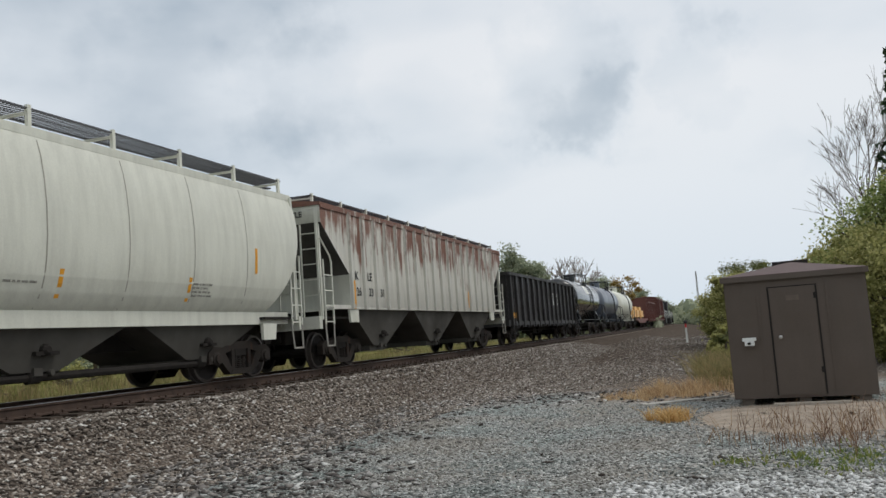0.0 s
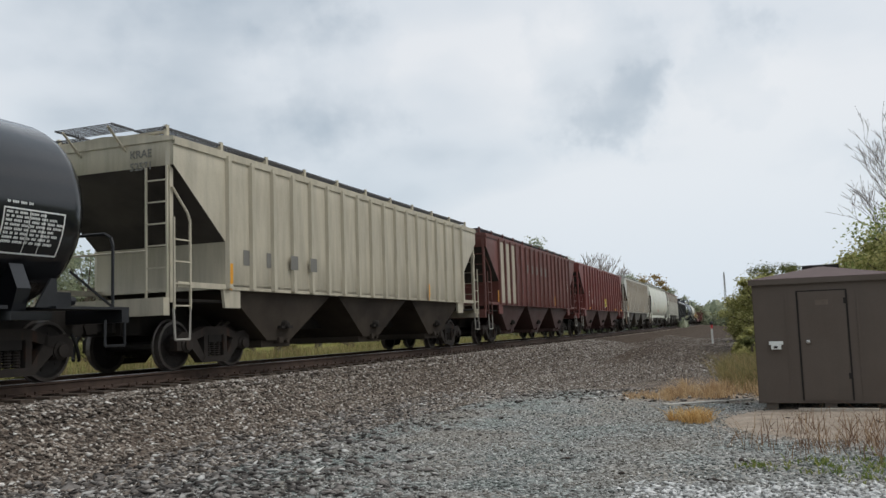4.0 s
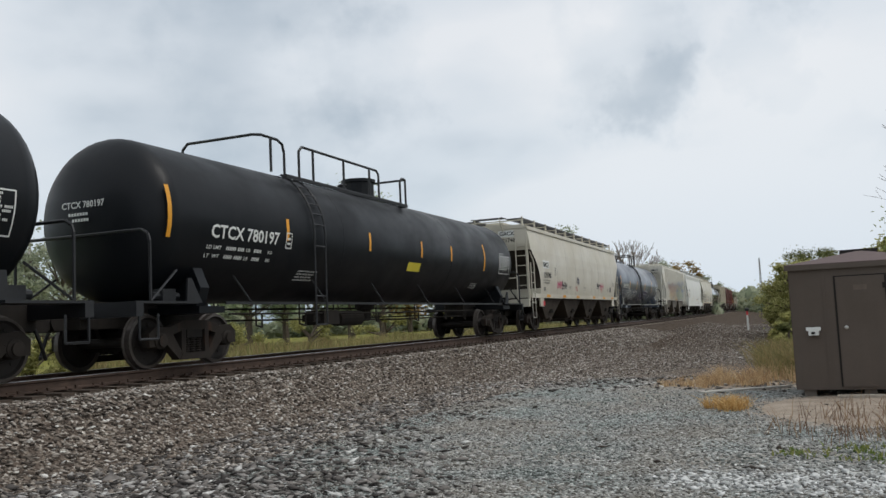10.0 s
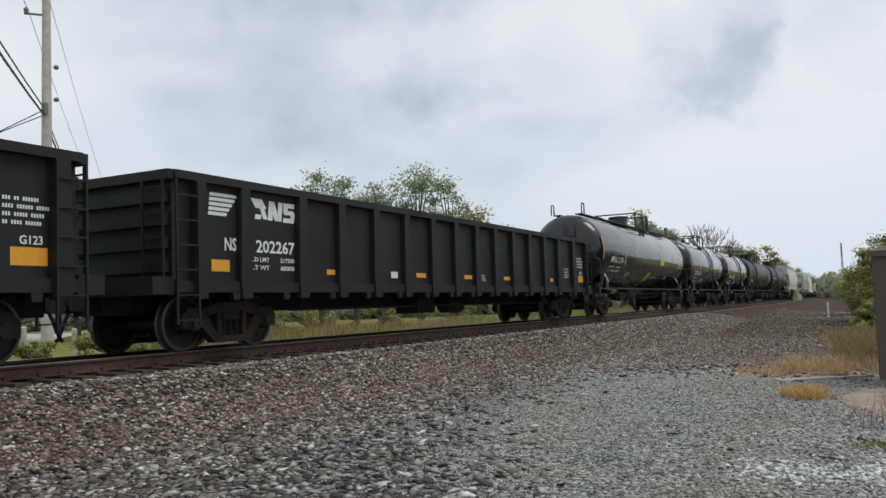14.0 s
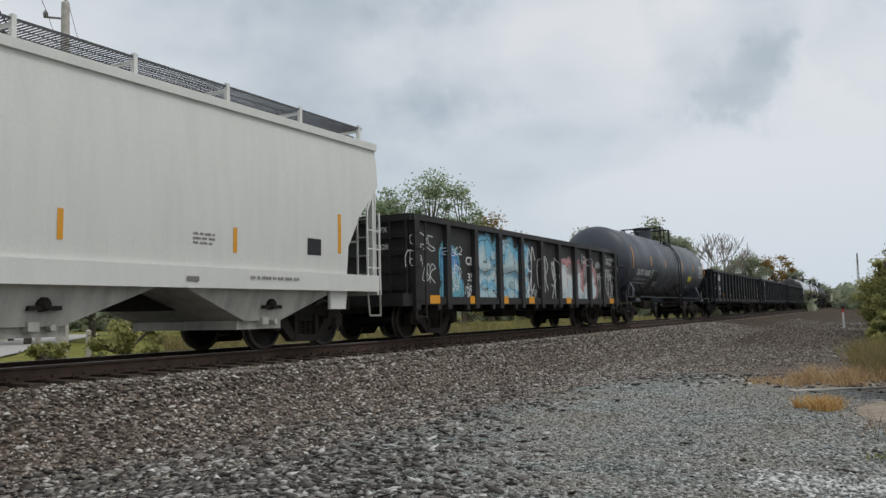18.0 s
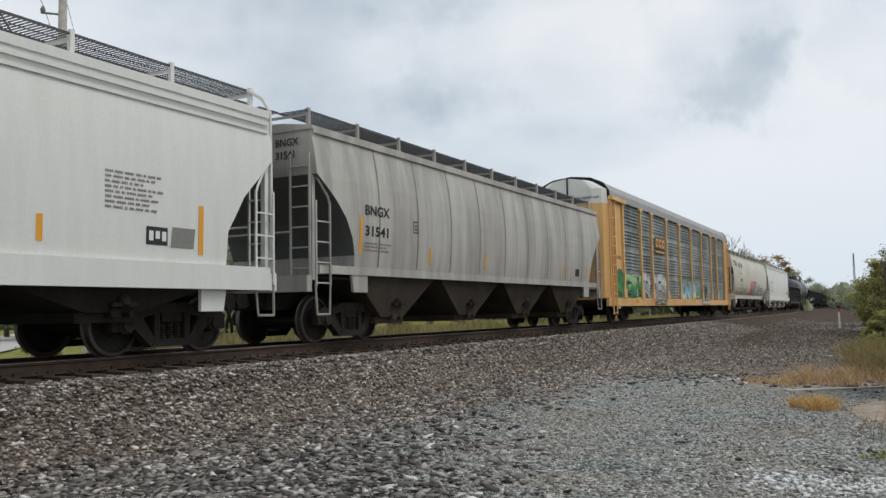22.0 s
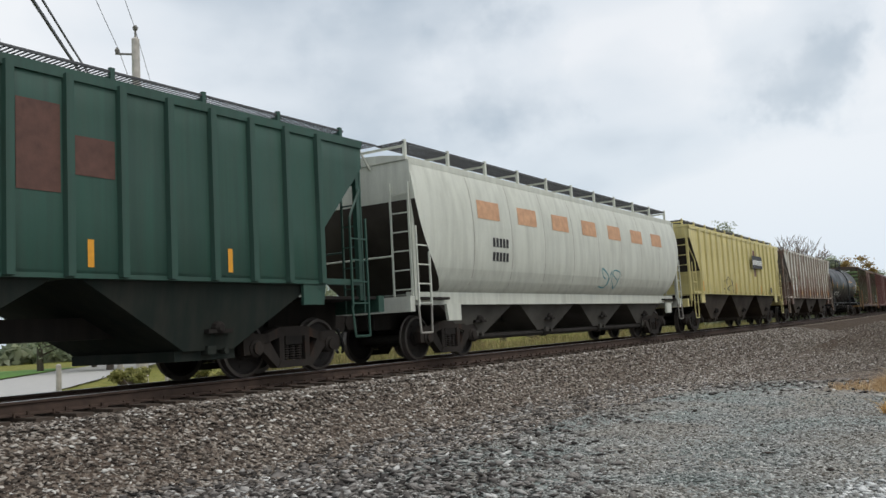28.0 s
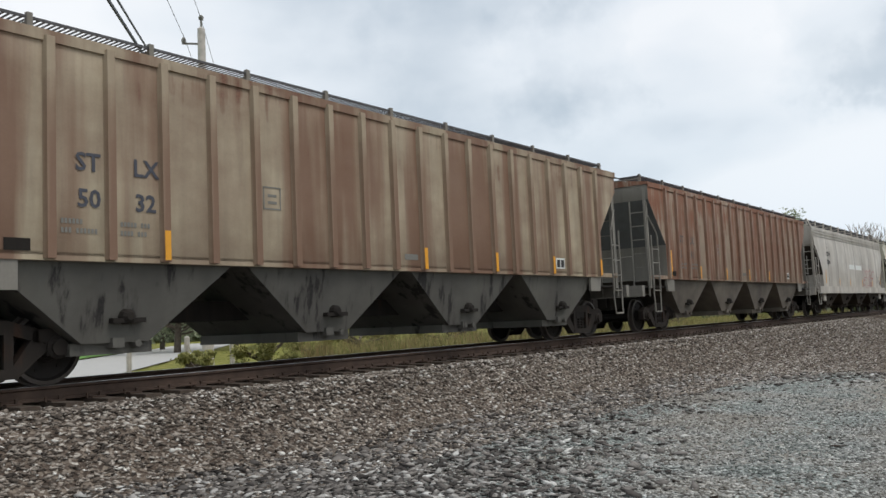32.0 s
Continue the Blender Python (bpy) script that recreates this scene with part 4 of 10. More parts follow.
def tank(name, label, L, body, r=1.46, zc=2.60, dome=True, rail_x=(-0.9, 1.7), ladder_x=1.2, full_walk=False, rail_shape=0, line_mat=None):
    """A tank car: lathed shell with dished heads, saddles, platform, ladders and pipework."""
    car = thing(name, label, "railcar", "cars of the freight train")
    h = L / 2 - 0.80
    r, zc = r - 0.045, zc - 0.05
    prof = [(-h, 0.02)]
    for k in range(1, 13):
        a = k / 12 * math.pi / 2
        prof.append((-h + 0.70 * (1 - math.cos(a)) + 0.02, r * math.sin(a) ** 0.92))
    prof += [(-x, q) for x, q in prof[::-1]]
    bm = bmesh.new()
    lathe(bm, prof, (0, 0, zc), "x", 44)
    part("tank_shell", bm, body, car, "", True)
    side = Side([(math.sqrt(max(0.0, r * r - (z - zc) ** 2)), z) for z in np.linspace(zc - r + 0.001, zc + r - 0.001, 60)])
    for x in (-h * 0.34, h * 0.34):
        bm = bmesh.new()
        lathe(bm, [(x - 0.02, r - 0.02), (x - 0.010, r + 0.003), (x + 0.010, r + 0.003), (x + 0.02, r - 0.02)], (0, 0, zc), "x", 44)
        part("weld_band", bm, body, car, "", True)
    tc = L / 2 - 2.3
    for s in (-1, 1):
        x = s * tc
        bm = bmesh.new()
        ring = [(y, z) for y, z in ((-1.18, 0.98), (-1.30, 1.35), (-1.12, 1.75), (1.12, 1.75), (1.30, 1.35), (1.18, 0.98))]
        loft(bm, [[(x + dx, y, z) for y, z in ring] for dx in (-0.12, 0.12)])
        box(bm, x - 0.35, x + 0.35, -1.45, 1.45, 0.90, 1.02)
        part("saddle", bm, body, car)
        a, b = sorted((s * (L / 2 - 0.42), s * (tc - 1.3)))
        part("stub_sill", boxes((a, b, -0.34, 0.34, 0.70, 1.14)), M_UNDER, car)
        a, b = sorted((s * (L / 2 - 0.42), s * (L / 2 - 0.58)))
        part("end_sill", boxes((a, b, -1.48, 1.48, 0.86, 1.10)), M_BLACKIRON, car)
        a, b = sorted((s * (L / 2 - 0.58), s * (L / 2 - 1.9)))
        part("end_platform", boxes((a, b, -1.48, -0.9, 1.06, 1.10)), M_BLACKIRON, car)
        part("end_platform", boxes((a, b, 0.9, 1.48, 1.06, 1.10)), M_BLACKIRON, car)
        xe = s * (L / 2 - 0.5)
        xi = s * (L / 2 - 0.76)
        part("end_handrail", pipe(bmesh.new(), [(xi, -1.46, 1.08), (xi, -1.46, 2.06), (xi, -1.42, 2.18), (xi, -1.30, 2.25), (xi, 1.30, 2.25), (xi, 1.42, 2.18), (xi, 1.46, 2.06), (xi, 1.46, 1.08)], 0.028, 6), M_BLACKIRON, car)
        for y in (-1.46, 1.46):
            part("rail_brace", pipe(bmesh.new(), [(xi, y, 1.1), (xi - s * 0.75, y * 0.92, 1.62)], 0.022, 5), M_BLACKIRON, car)
            part("step_stirrup", pipe(bmesh.new(), [(xe, y, 1.0), (xe, y, 0.5), (xe - s * 0.42, y, 0.5), (xe - s * 0.42, y, 0.9)], 0.022, 5), M_BLACKIRON, car)
        xb = s * (L / 2 - 1.95)
        part("platform_bracket", prism(bmesh.new(), [(xb - 0.2, 1.08), (xb + 0.2, 1.08), (xb + 0.12 * s + 0.05, 1.5), (xb + 0.12 * s - 0.05, 1.5)], -1.36, -1.32), line_mat or M_BLACKIRON, car)
        bm = boxes((s * (L / 2 - 1.5) - 0.16, s * (L / 2 - 1.5) + 0.16, -1.2, -1.0, 1.1, 1.32))
        bar(bm, (s * (L / 2 - 1.2), -1.1, 1.2), (s * (L / 2 - 1.8), -1.1, 1.2), 0.07, 8)
        part("brake_box", bm, M_BLACKIRON, car)
    # side rail pipe with its stays, and brake pipes below
    for y in (-1, 1):
        bm = boxes((-tc + 0.4, tc - 0.4, y * 1.43 - 0.018, y * 1.43 + 0.018, 1.05, 1.10))
        part("side_rail", bm, line_mat or M_BLACKIRON, car)
        n = 6
        for i in range(n):
            bm = bmesh.new()
            x = -tc + 1.2 + (2 * tc - 2.4) * i / (n - 1)
            bar(bm, (x, y * 1.43, 1.07), (x - 0.35, y * 1.28, 1.58), 0.02, 5)
            part("rail_stay", bm, line_mat or M_BLACKIRON, car)
    # brake rods and hangers below the shell, uneven as they are
    rnd = random.Random(int(L * 100))
    for y, z, xa, xb in ((-0.75, 0.90, -tc + 1.4, tc - 1.4), (-0.55, 0.72, -2.6, tc - 2.0), (0.5, 0.80, -tc + 1.5, tc - 1.5)):
        part("brake_pipe", pipe(bmesh.new(), [(xa, y, z), ((xa + xb) / 2, y, z - 0.03), (xb, y, z)], 0.022, 5), M_UNDER, car)
    for i in range(7):
        x = -tc + 1.8 + (2 * tc - 3.6) * (i + rnd.uniform(-0.3, 0.3)) / 6
        w = rnd.uniform(0.08, 0.3)
        part("pipe_hanger", pipe(bmesh.new(), [(x, -0.75, 1.15), (x, -0.75, 0.66), (x + w, -0.75, 0.62), (x + w, -0.75, 0.9)], 0.02, 5), M_UNDER, car)
    part("brake_cylinder", boxes((-3.2, -2.5, -0.8, -0.3, 0.62, 0.95), (-3.5, -3.2, -0.7, -0.4, 0.70, 0.86)), M_UNDER, car)
    bm = bmesh.new()
    lathe(bm, [(0.68, 0.10), (0.72, 0.16), (0.95, 0.16), (1.0, 0.26), (zc - r + 0.05, 0.28)], (0.3, 0, 0), "z", 14)
    part("outlet_valve", bm, M_UNDER, car)
    bm = bmesh.new()
    lathe(bm, [(-0.62, 0.05), (-0.58, 0.19), (0.58, 0.19), (0.62, 0.05)], (-1.5, -0.45, 0.76), "x", 14)
    part("air_reservoir", bm, M_UNDER, car)
    # side ladder that follows the shell
    a_top = math.radians(62)
    for y in (-1, 1) if ladder_x is not None else ():
        bm = bmesh.new()
        rows = [(1.49, 0.62), (1.49, 1.3)] + [((r + 0.07) * math.cos(a), zc + (r + 0.07) * math.sin(a)) for a in np.linspace(math.radians(0), a_top, 7)]
        for x in (ladder_x - 0.22, ladder_x + 0.22):
            pipe(bm, [(x, y * q, z) for q, z in rows], 0.024, 5)
        for i in range(10):
            f = i / 9 * (len(rows) - 1)
            k = min(int(f), len(rows) - 2)
            q = rows[k][0] + (rows[k + 1][0] - rows[k][0]) * (f - k)
            z = rows[k][1] + (rows[k + 1][1] - rows[k][1]) * (f - k)
            bar(bm, (ladder_x - 0.22, y * q, z), (ladder_x + 0.22, y * q, z), 0.018, 5)
        part("side_ladder", bm, M_BLACKIRON, car)
    # top platform, rails, dome
    zt = zc + r
    x0, x1 = rail_x
    if rail_shape != 1:
        # a cross platform between two railings that span the shell
        zp, zr, xf, xr = (zt - 0.25, zt + 0.44, x1 - 0.95, x1 - 1.8) if rail_shape == 0 else (zt - 0.18, zt + 0.56, x1 - 0.8, x1 - 2.3)
        for ya, yb in ((-1.02, -0.55), (0.55, 1.02)):
            part("top_platform", grating(xf, x1, ya, yb, zp, 0.12), M_BLACKIRON, car)
            part("platform_edge", boxes((xf, x1, ya, ya + 0.03, zp - 0.06, zp + 0.02), (x1 - 0.03, x1, ya, yb, zp - 0.06, zp + 0.02), (xf, xf + 0.03, ya, yb, zp - 0.06, zp + 0.02)), M_BLACKIRON, car)
        rails = [[(xf, -0.95, zp), (xf, -0.95, zr - 0.2), (xf - 0.05, -0.95, zr - 0.06), (xf - 0.2, -0.95, zr + 0.02), (xr + 0.1, -0.95, zr + 0.02), (xr, -0.85, zr), (xr, 0.85, zr), (xr + 0.1, 0.95, zr), (xf - 0.2, 0.95, zr), (xf - 0.05, 0.95, zr - 0.06), (xf, 0.95, zr - 0.2), (xf, 0.95, zp)],
                 [(xr + 0.08, -0.95, zp - 0.1), (xr + 0.08, -0.95, zr + 0.02)], [(xr + 0.08, 0.95, zp - 0.1), (xr + 0.08, 0.95, zr)],
                 [(x1 - 0.2, -0.98, zp), (x1 - 0.2, -0.98, zr - 0.06), (x1 - 0.14, -0.98, zr), (x1 - 0.06, -0.98, zr), (x1, -0.98, zr - 0.06), (x1, -0.98, zp)],
                 [(x1 - 0.1, -0.98, zr), (x1 - 0.1, 0.9, zr), (x1 - 0.02, 0.98, zr - 0.08), (x1 - 0.02, 0.98, zp)]]
    else:
        # a long platform along the near shoulder, a hoop across its rear and a rail along its edge
        zp, zr, xf, xr = zt - 0.17, zt + 0.55, x0 + 0.4, x0 - 0.55
        for ya, yb in ((-1.0, -0.5), (0.5, 1.0)):
            part("top_platform", grating(xf, x1, ya, yb, zp, 0.16), M_BLACKIRON, car)
            part("platform_edge", boxes((xf, x1, ya, ya + 0.04, zp - 0.06, zp + 0.02), (x1 - 0.04, x1, ya, yb, zp - 0.06, zp + 0.02)), M_BLACKIRON, car)
        xe = x1 - 1.7
        rails = [[(xf, -0.95, zp), (xf, -0.95, zr - 0.25), (xf - 0.06, -0.95, zr - 0.07), (xf - 0.25, -0.95, zr), (xr + 0.12, -0.95, zr), (xr, -0.82, zr), (xr, 0.82, zr), (xr, 0.95, zr - 0.12), (xr, 0.95, zp - 0.1)],
                 [(xr + 0.45, -0.95, zp), (xr + 0.45, -0.95, zr)],
                 [(x0 + 0.95, -0.97, zp), (x0 + 0.95, -0.97, zr - 0.12), (x0 + 1.08, -0.97, zr), (xe - 0.12, -0.97, zr), (xe, -0.97, zr - 0.1), (xe, -0.97, zp)],
                 [(x1 - 0.4, -0.97, zp), (x1 - 0.4, -0.97, zr - 0.1), (x1 - 0.3, -0.97, zr), (x1 - 0.08, -0.97, zr), (x1 - 0.02, -0.85, zr), (x1 - 0.02, 0.85, zr), (x1 - 0.02, 0.97, zr - 0.12), (x1 - 0.02, 0.97, zp)],
                 [(x1 - 0.02, -0.95, zp), (x1 - 0.02, -0.95, zr)]]
        rails += [[(x0 + 1.1 + (xe - x0 - 1.1) * q, -0.97, zp), (x0 + 1.1 + (xe - x0 - 1.1) * q, -0.97, zr)] for q in (0.12, 0.5, 0.86)]
    for run in rails:
        part("top_handrail", pipe(bmesh.new(), run, 0.03, 6), M_BLACKIRON, car)
    xm = {0: x1 - 1.35 if dome else x1 - 0.5, 1: x1 - 1.0, 2: x1 - 1.6}[rail_shape]
    bm = bmesh.new()
    if dome:
        lathe(bm, [(zt - 0.1, 0.42), (zt + 0.40, 0.42), (zt + 0.42, 0.47), (zt + 0.50, 0.47), (zt + 0.53, 0.3)], (xm, 0, 0), "z", 18)
    else:
        lathe(bm, [(zt - 0.1, 0.28), (zt + 0.06, 0.28), (zt + 0.13, 0.2), (zt + 0.16, 0.06)], (xm, 0, 0), "z", 14)
    part("dome", bm, body, car)
    bm = bmesh.new()
    lathe(bm, [(zt - 0.1, 0.10), (zt + 0.2, 0.10), (zt + 0.24, 0.14), (zt + 0.3, 0.05)], (xm - 0.9, 0, 0), "z", 10)
    part("safety_valve", bm, M_BLACKIRON, car)
    bm = bmesh.new()
    lathe(bm, [(zt - 0.1, 0.08), (zt + 0.14, 0.08), (zt + 0.2, 0.03)], (xm + 0.8, 0.2, 0), "z", 10)
    part("vent_cap", bm, M_BLACKIRON, car)
    if full_walk:
        part("top_walk", boxes((-h + 0.7, h - 0.7, -0.58, -0.3, zt + 0.0, zt + 0.035), (-h + 0.7, h - 0.7, 0.3, 0.58, zt + 0.0, zt + 0.035)), M_BLACKIRON, car)
        bm = bmesh.new()
        for s in (-1, 1):
            for y in (-0.62, 0.62):
                x = s * (h - 0.75)
                pipe(bm, [(x - 0.16, y, zt), (x - 0.16, y, zt + 0.36), (x - 0.08, y, zt + 0.43), (x + 0.08, y, zt + 0.43), (x + 0.16, y, zt + 0.36), (x + 0.16, y, zt)], 0.025, 6)
            ladder(bm, s * (h + 0.02), s * (h + 0.02), -0.5, -0.1, 1.2, zt - 0.45)
        part("walk_hoop", bm, M_BLACKIRON, car)
    running_gear(car, L, tc)
    return car, side, h


def gondola(name, label, L, body, zb=0.98, zt=2.74, posts=14, tc=None, chord=0.10, post_at=None, post_w=1.0):
    """An open gondola: sheeted sides with posts, top chord, corrugated ends and ladders."""
    car = thing(name, label, "railcar", "cars of the freight train")
    e = L / 2 - 0.85
    prof = [(1.42, zb), (1.42, zt)]
    bm = boxes((-e, e, -1.40, 1.40, zb + 0.02, zb + 0.10))
    part("floor", bm, M_UNDER, car)
    at = [p - L / 2 for p in post_at] if post_at else [-e + 0.12 + (2 * e - 0.24) * i / (posts - 1) for i in range(posts)]
    for s in (-1, 1):
        y0, y1 = sorted((s * 1.42, s * 1.38))
        part("side_sheet", boxes((-e, e, y0, y1, zb - 0.05, zt)), body, car)
        y0, y1 = sorted((s * 1.37, s * 1.54))
        part("top_chord", boxes((-e - 0.03, e + 0.03, y0, y1, zt - chord, zt + 0.03)), body, car)
        y0, y1 = sorted((s * 1.40, s * 1.50))
        part("side_sill", boxes((-e, e, y0, y1, zb - 0.12, zb + 0.06)), body, car)
        bm = bmesh.new()
        prism(bm, [(u * post_w, z) for u, z in ((-0.10, zb - 0.22), (0.10, zb - 0.22), (0.12, zb + 0.1), (0.09, zt - chord), (-0.09, zt - chord), (-0.12, zb + 0.1))], *sorted((s * 1.42, s * 1.54)))
        me = finish("side_post", bm, body)
        for x in at:
            hang("side_post", me, car, "", pose(x, 0, 0))
        bm = bmesh.new()
        me = finish("sill_gusset", prism(bm, [(-0.07, zb - 0.24), (0.07, zb - 0.24), (0.09, zb - 0.1), (-0.09, zb - 0.1)], *sorted((s * 1.42, s * 1.5))), body)
        for a, b in zip(at, at[1:]):
            hang("sill_gusset", me, car, "", pose((a + b) / 2 + 0.3, 0, 0))
        a, b = sorted((s * e, s * (e - 0.05)))
        part("end_sheet", boxes((a, b, -1.4, 1.4, zb, zt)), body, car)
        for k in range(4):
            z = zb + 0.2 + k * (zt - zb - 0.3) / 4
            a, b = sorted((s * e, s * (e + 0.10)))
            part("end_rib", boxes((a, b, -1.36, 1.36, z, z + 0.18)), body, car)
        a, b = sorted((s * (e - 0.04), s * (e + 0.14)))
        part("end_chord", boxes((a, b, -1.5, 1.5, zt - 0.12, zt + 0.03)), body, car)
        a, b = sorted((s * (L / 2 - 0.42), s * e))
        part("end_sill", boxes((a, b, -1.46, 1.46, zb - 0.15, zb + 0.12)), body, car)
        for y in (-1, 1):
            part("side_ladder", ladder(bmesh.new(), s * (e + 0.05), s * (e - 0.40), y * 1.57, y * 1.57, 0.45, zt - 0.12), body, car)
        bm = bmesh.new()
        ladder(bm, s * (e + 0.16), s * (e + 0.16), -1.40, -0.98, zb - 0.1, zt - 0.12)
        part("end_ladder", bm, body, car)
    part("centre_sill", boxes((-L / 2 + 0.5, L / 2 - 0.5, -0.32, 0.32, 0.62, zb + 0.02)), M_UNDER, car)
    bm = bmesh.new()
    pipe(bm, [(-e + 3.2, -1.1, 0.62), (e - 3.2, -1.1, 0.62)], 0.022, 5)
    for i in range(6):
        x = -e + 3.6 + (2 * e - 7.2) * i / 5
        bar(bm, (x, -1.1, 0.9), (x, -1.1, 0.58), 0.02, 5)
    part("brake_pipe", bm, M_UNDER, car)
    bm = boxes((-1.6, -0.7, -0.9, -0.3, 0.45, 0.8))
    lathe(bm, [(0.3, 0.05), (0.32, 0.2), (1.2, 0.2), (1.22, 0.05)], (0, -0.6, 0.62), "x", 12)
    part("brake_gear", bm, M_UNDER, car)
    running_gear(car, L, tc or L / 2 - 2.55)
    return car, Side([(1.42, zb), (1.42, zt)], at, 0.10, 0.11), e, at


def boxcar(name, label, L, body, door_mat, zb=0.98, zt=4.24, ribs_l=7, ribs_r=7, door=(-1.6, 1.5), roof_mat=None, end_mat=None, green=None, rib_at=None):
    """A box car with ribbed sides, a big sliding door, corrugated ends and a ribbed roof."""
    car = thing(name, label, "railcar", "cars of the freight train")
    e = L / 2 - 0.66
    em = end_mat or body
    bm = boxes((-e, e, -1.45, 1.45, zb, zt))
    part("body", bm, body, car)
    at = [-e + 0.1 + (door[0] + e - 0.3) * i / (ribs_l - 1) for i in range(ribs_l)] + [door[1] + 0.2 + (e - 0.1 - door[1] - 0.2) * i / (ribs_r - 1) for i in range(ribs_r)]
    if rib_at:
        at = [p - L / 2 for p in rib_at] + [L / 2 - p for p in rib_at]
    for s in (-1, 1):
        bm = bmesh.new()
        prism(bm, [(-0.06, zb + 0.05), (0.06, zb + 0.05), (0.05, zt - 0.1), (-0.05, zt - 0.1)], *sorted((s * 1.45, s * 1.53)))
        me = finish("side_rib", bm, green or body)
        for x in at:
            hang("side_rib", me, car, "", pose(x, 0, 0))
        part("side_sill", boxes((-e, e, *sorted((s * 1.40, s * 1.56)), zb - 0.16, zb + 0.06)), roof_mat or body, car)
        me = finish("sill_bolt", boxes((-0.05, 0.05, *sorted((s * 1.56, s * 1.60)), zb - 0.02, zb + 0.04)), body)
        for i in range(16):
            hang("sill_bolt", me, car, "", pose(-e + 0.6 + (2 * e - 1.2) * i / 15, 0, 0))
        part("eave", boxes((-e - 0.05, e + 0.05, *sorted((s * 1.43, s * 1.58)), zt - 0.08, zt + 0.05)), roof_mat or body, car)
        dr = part("door", boxes((door[0], door[1], *sorted((s * 1.46, s * 1.55)), zb + 0.05, zt - 0.12)), door_mat, car)
        for k in range(8):
            z = zb + 0.35 + k * (zt - zb - 0.6) / 8
            part("door_rib", boxes((door[0] + 0.08, door[1] - 0.08, *sorted((s * 1.55, s * 1.60)), z, z + 0.07)), door_mat, dr)
        for x in (door[0] + 0.35, door[0] + 0.9, door[1] - 0.25):
            bm = bmesh.new()
            bar(bm, (x, s * 1.61, zb + 0.1), (x, s * 1.61, zt - 0.15), 0.022, 6)
            part("lock_rod", bm, door_mat, dr)
        part("door_handle", boxes((door[0] + 0.5, door[0] + 1.1, *sorted((s * 1.6, s * 1.66)), zb + 1.0, zb + 1.06)), door_mat, dr)
        part("door_track", boxes((door[0] - 0.3, e - 1.2, *sorted((s * 1.52, s * 1.60)), zb - 0.02, zb + 0.05), (door[0] - 0.3, e - 1.2, *sorted((s * 1.50, s * 1.57)), zt - 0.16, zt - 0.10)), body, car)
        for k in range(9):
            z = zb + 0.25 + k * (zt - zb - 0.4) / 9
            bm = bmesh.new()
            a, b = s * e, s * (e + 0.10)
            loft(bm, [[(a, y, z), (b, y, z + 0.06), (b, y, z + 0.16), (a, y, z + 0.22)] for y in (-1.38, 1.38)])
            part("end_corrugation", bm, em, car)
        a, b = sorted((s * e, s * (e + 0.02)))
        # where given, the darker rib paint stands for shade in the troughs
        part("end_wall", boxes((a, b, -1.44, 1.44, zb + 0.02, zt)), green or em, car)
        a, b = sorted((s * (L / 2 - 0.42), s * e))
        part("end_sill", boxes((a, b, -1.46, 1.46, zb - 0.2, zb + 0.1)), body, car)
        for y in (-1, 1):
            part("side_ladder", ladder(bmesh.new(), s * (e - 0.02), s * (e - 0.44), y * 1.58, y * 1.58, 0.45, 2.6 if s > 0 else 2.2), body, car)
        bm = bmesh.new()
        ladder(bm, s * (e + 0.16), s * (e + 0.16), -1.40, -0.98, zb - 0.1, 2.5)
        part("end_ladder", bm, body, car)
    bm = bmesh.new()
    arch = [(-1.5, zt), (-1.5, zt + 0.05), (0, zt + 0.2), (1.5, zt + 0.05), (1.5, zt)]
    loft(bm, [[(x, y, z) for y, z in arch] for x in (-e - 0.05, e + 0.05)])
    part("roof", bm, roof_mat or body, car)
    n = 14
    me = finish("roof_rib", loft(bmesh.new(), [[(x, y, z + 0.05) for y, z in arch] for x in (-0.05, 0.05)]), roof_mat or body)
    for i in range(n):
        hang("roof_rib", me, car, "", pose(-e + 0.2 + (2 * e - 0.4) * i / (n - 1), 0, 0))
    part("centre_sill", boxes((-L / 2 + 0.5, L / 2 - 0.5, -0.32, 0.32, 0.62, zb)), M_UNDER, car)
    bm = bmesh.new()
    pipe(bm, [(-e + 3.4, -1.0, 0.72), (e - 3.4, -1.0, 0.72)], 0.03, 5)
    box(bm, -1.2, 0.2, -1.0, -0.4, 0.55, 0.85)
    part("brake_gear", bm, M_UNDER, car)
    running_gear(car, L, L / 2 - 2.7)
    return car, Side([(1.45, zb), (1.45, zt)], at, 0.05, 0.08), e


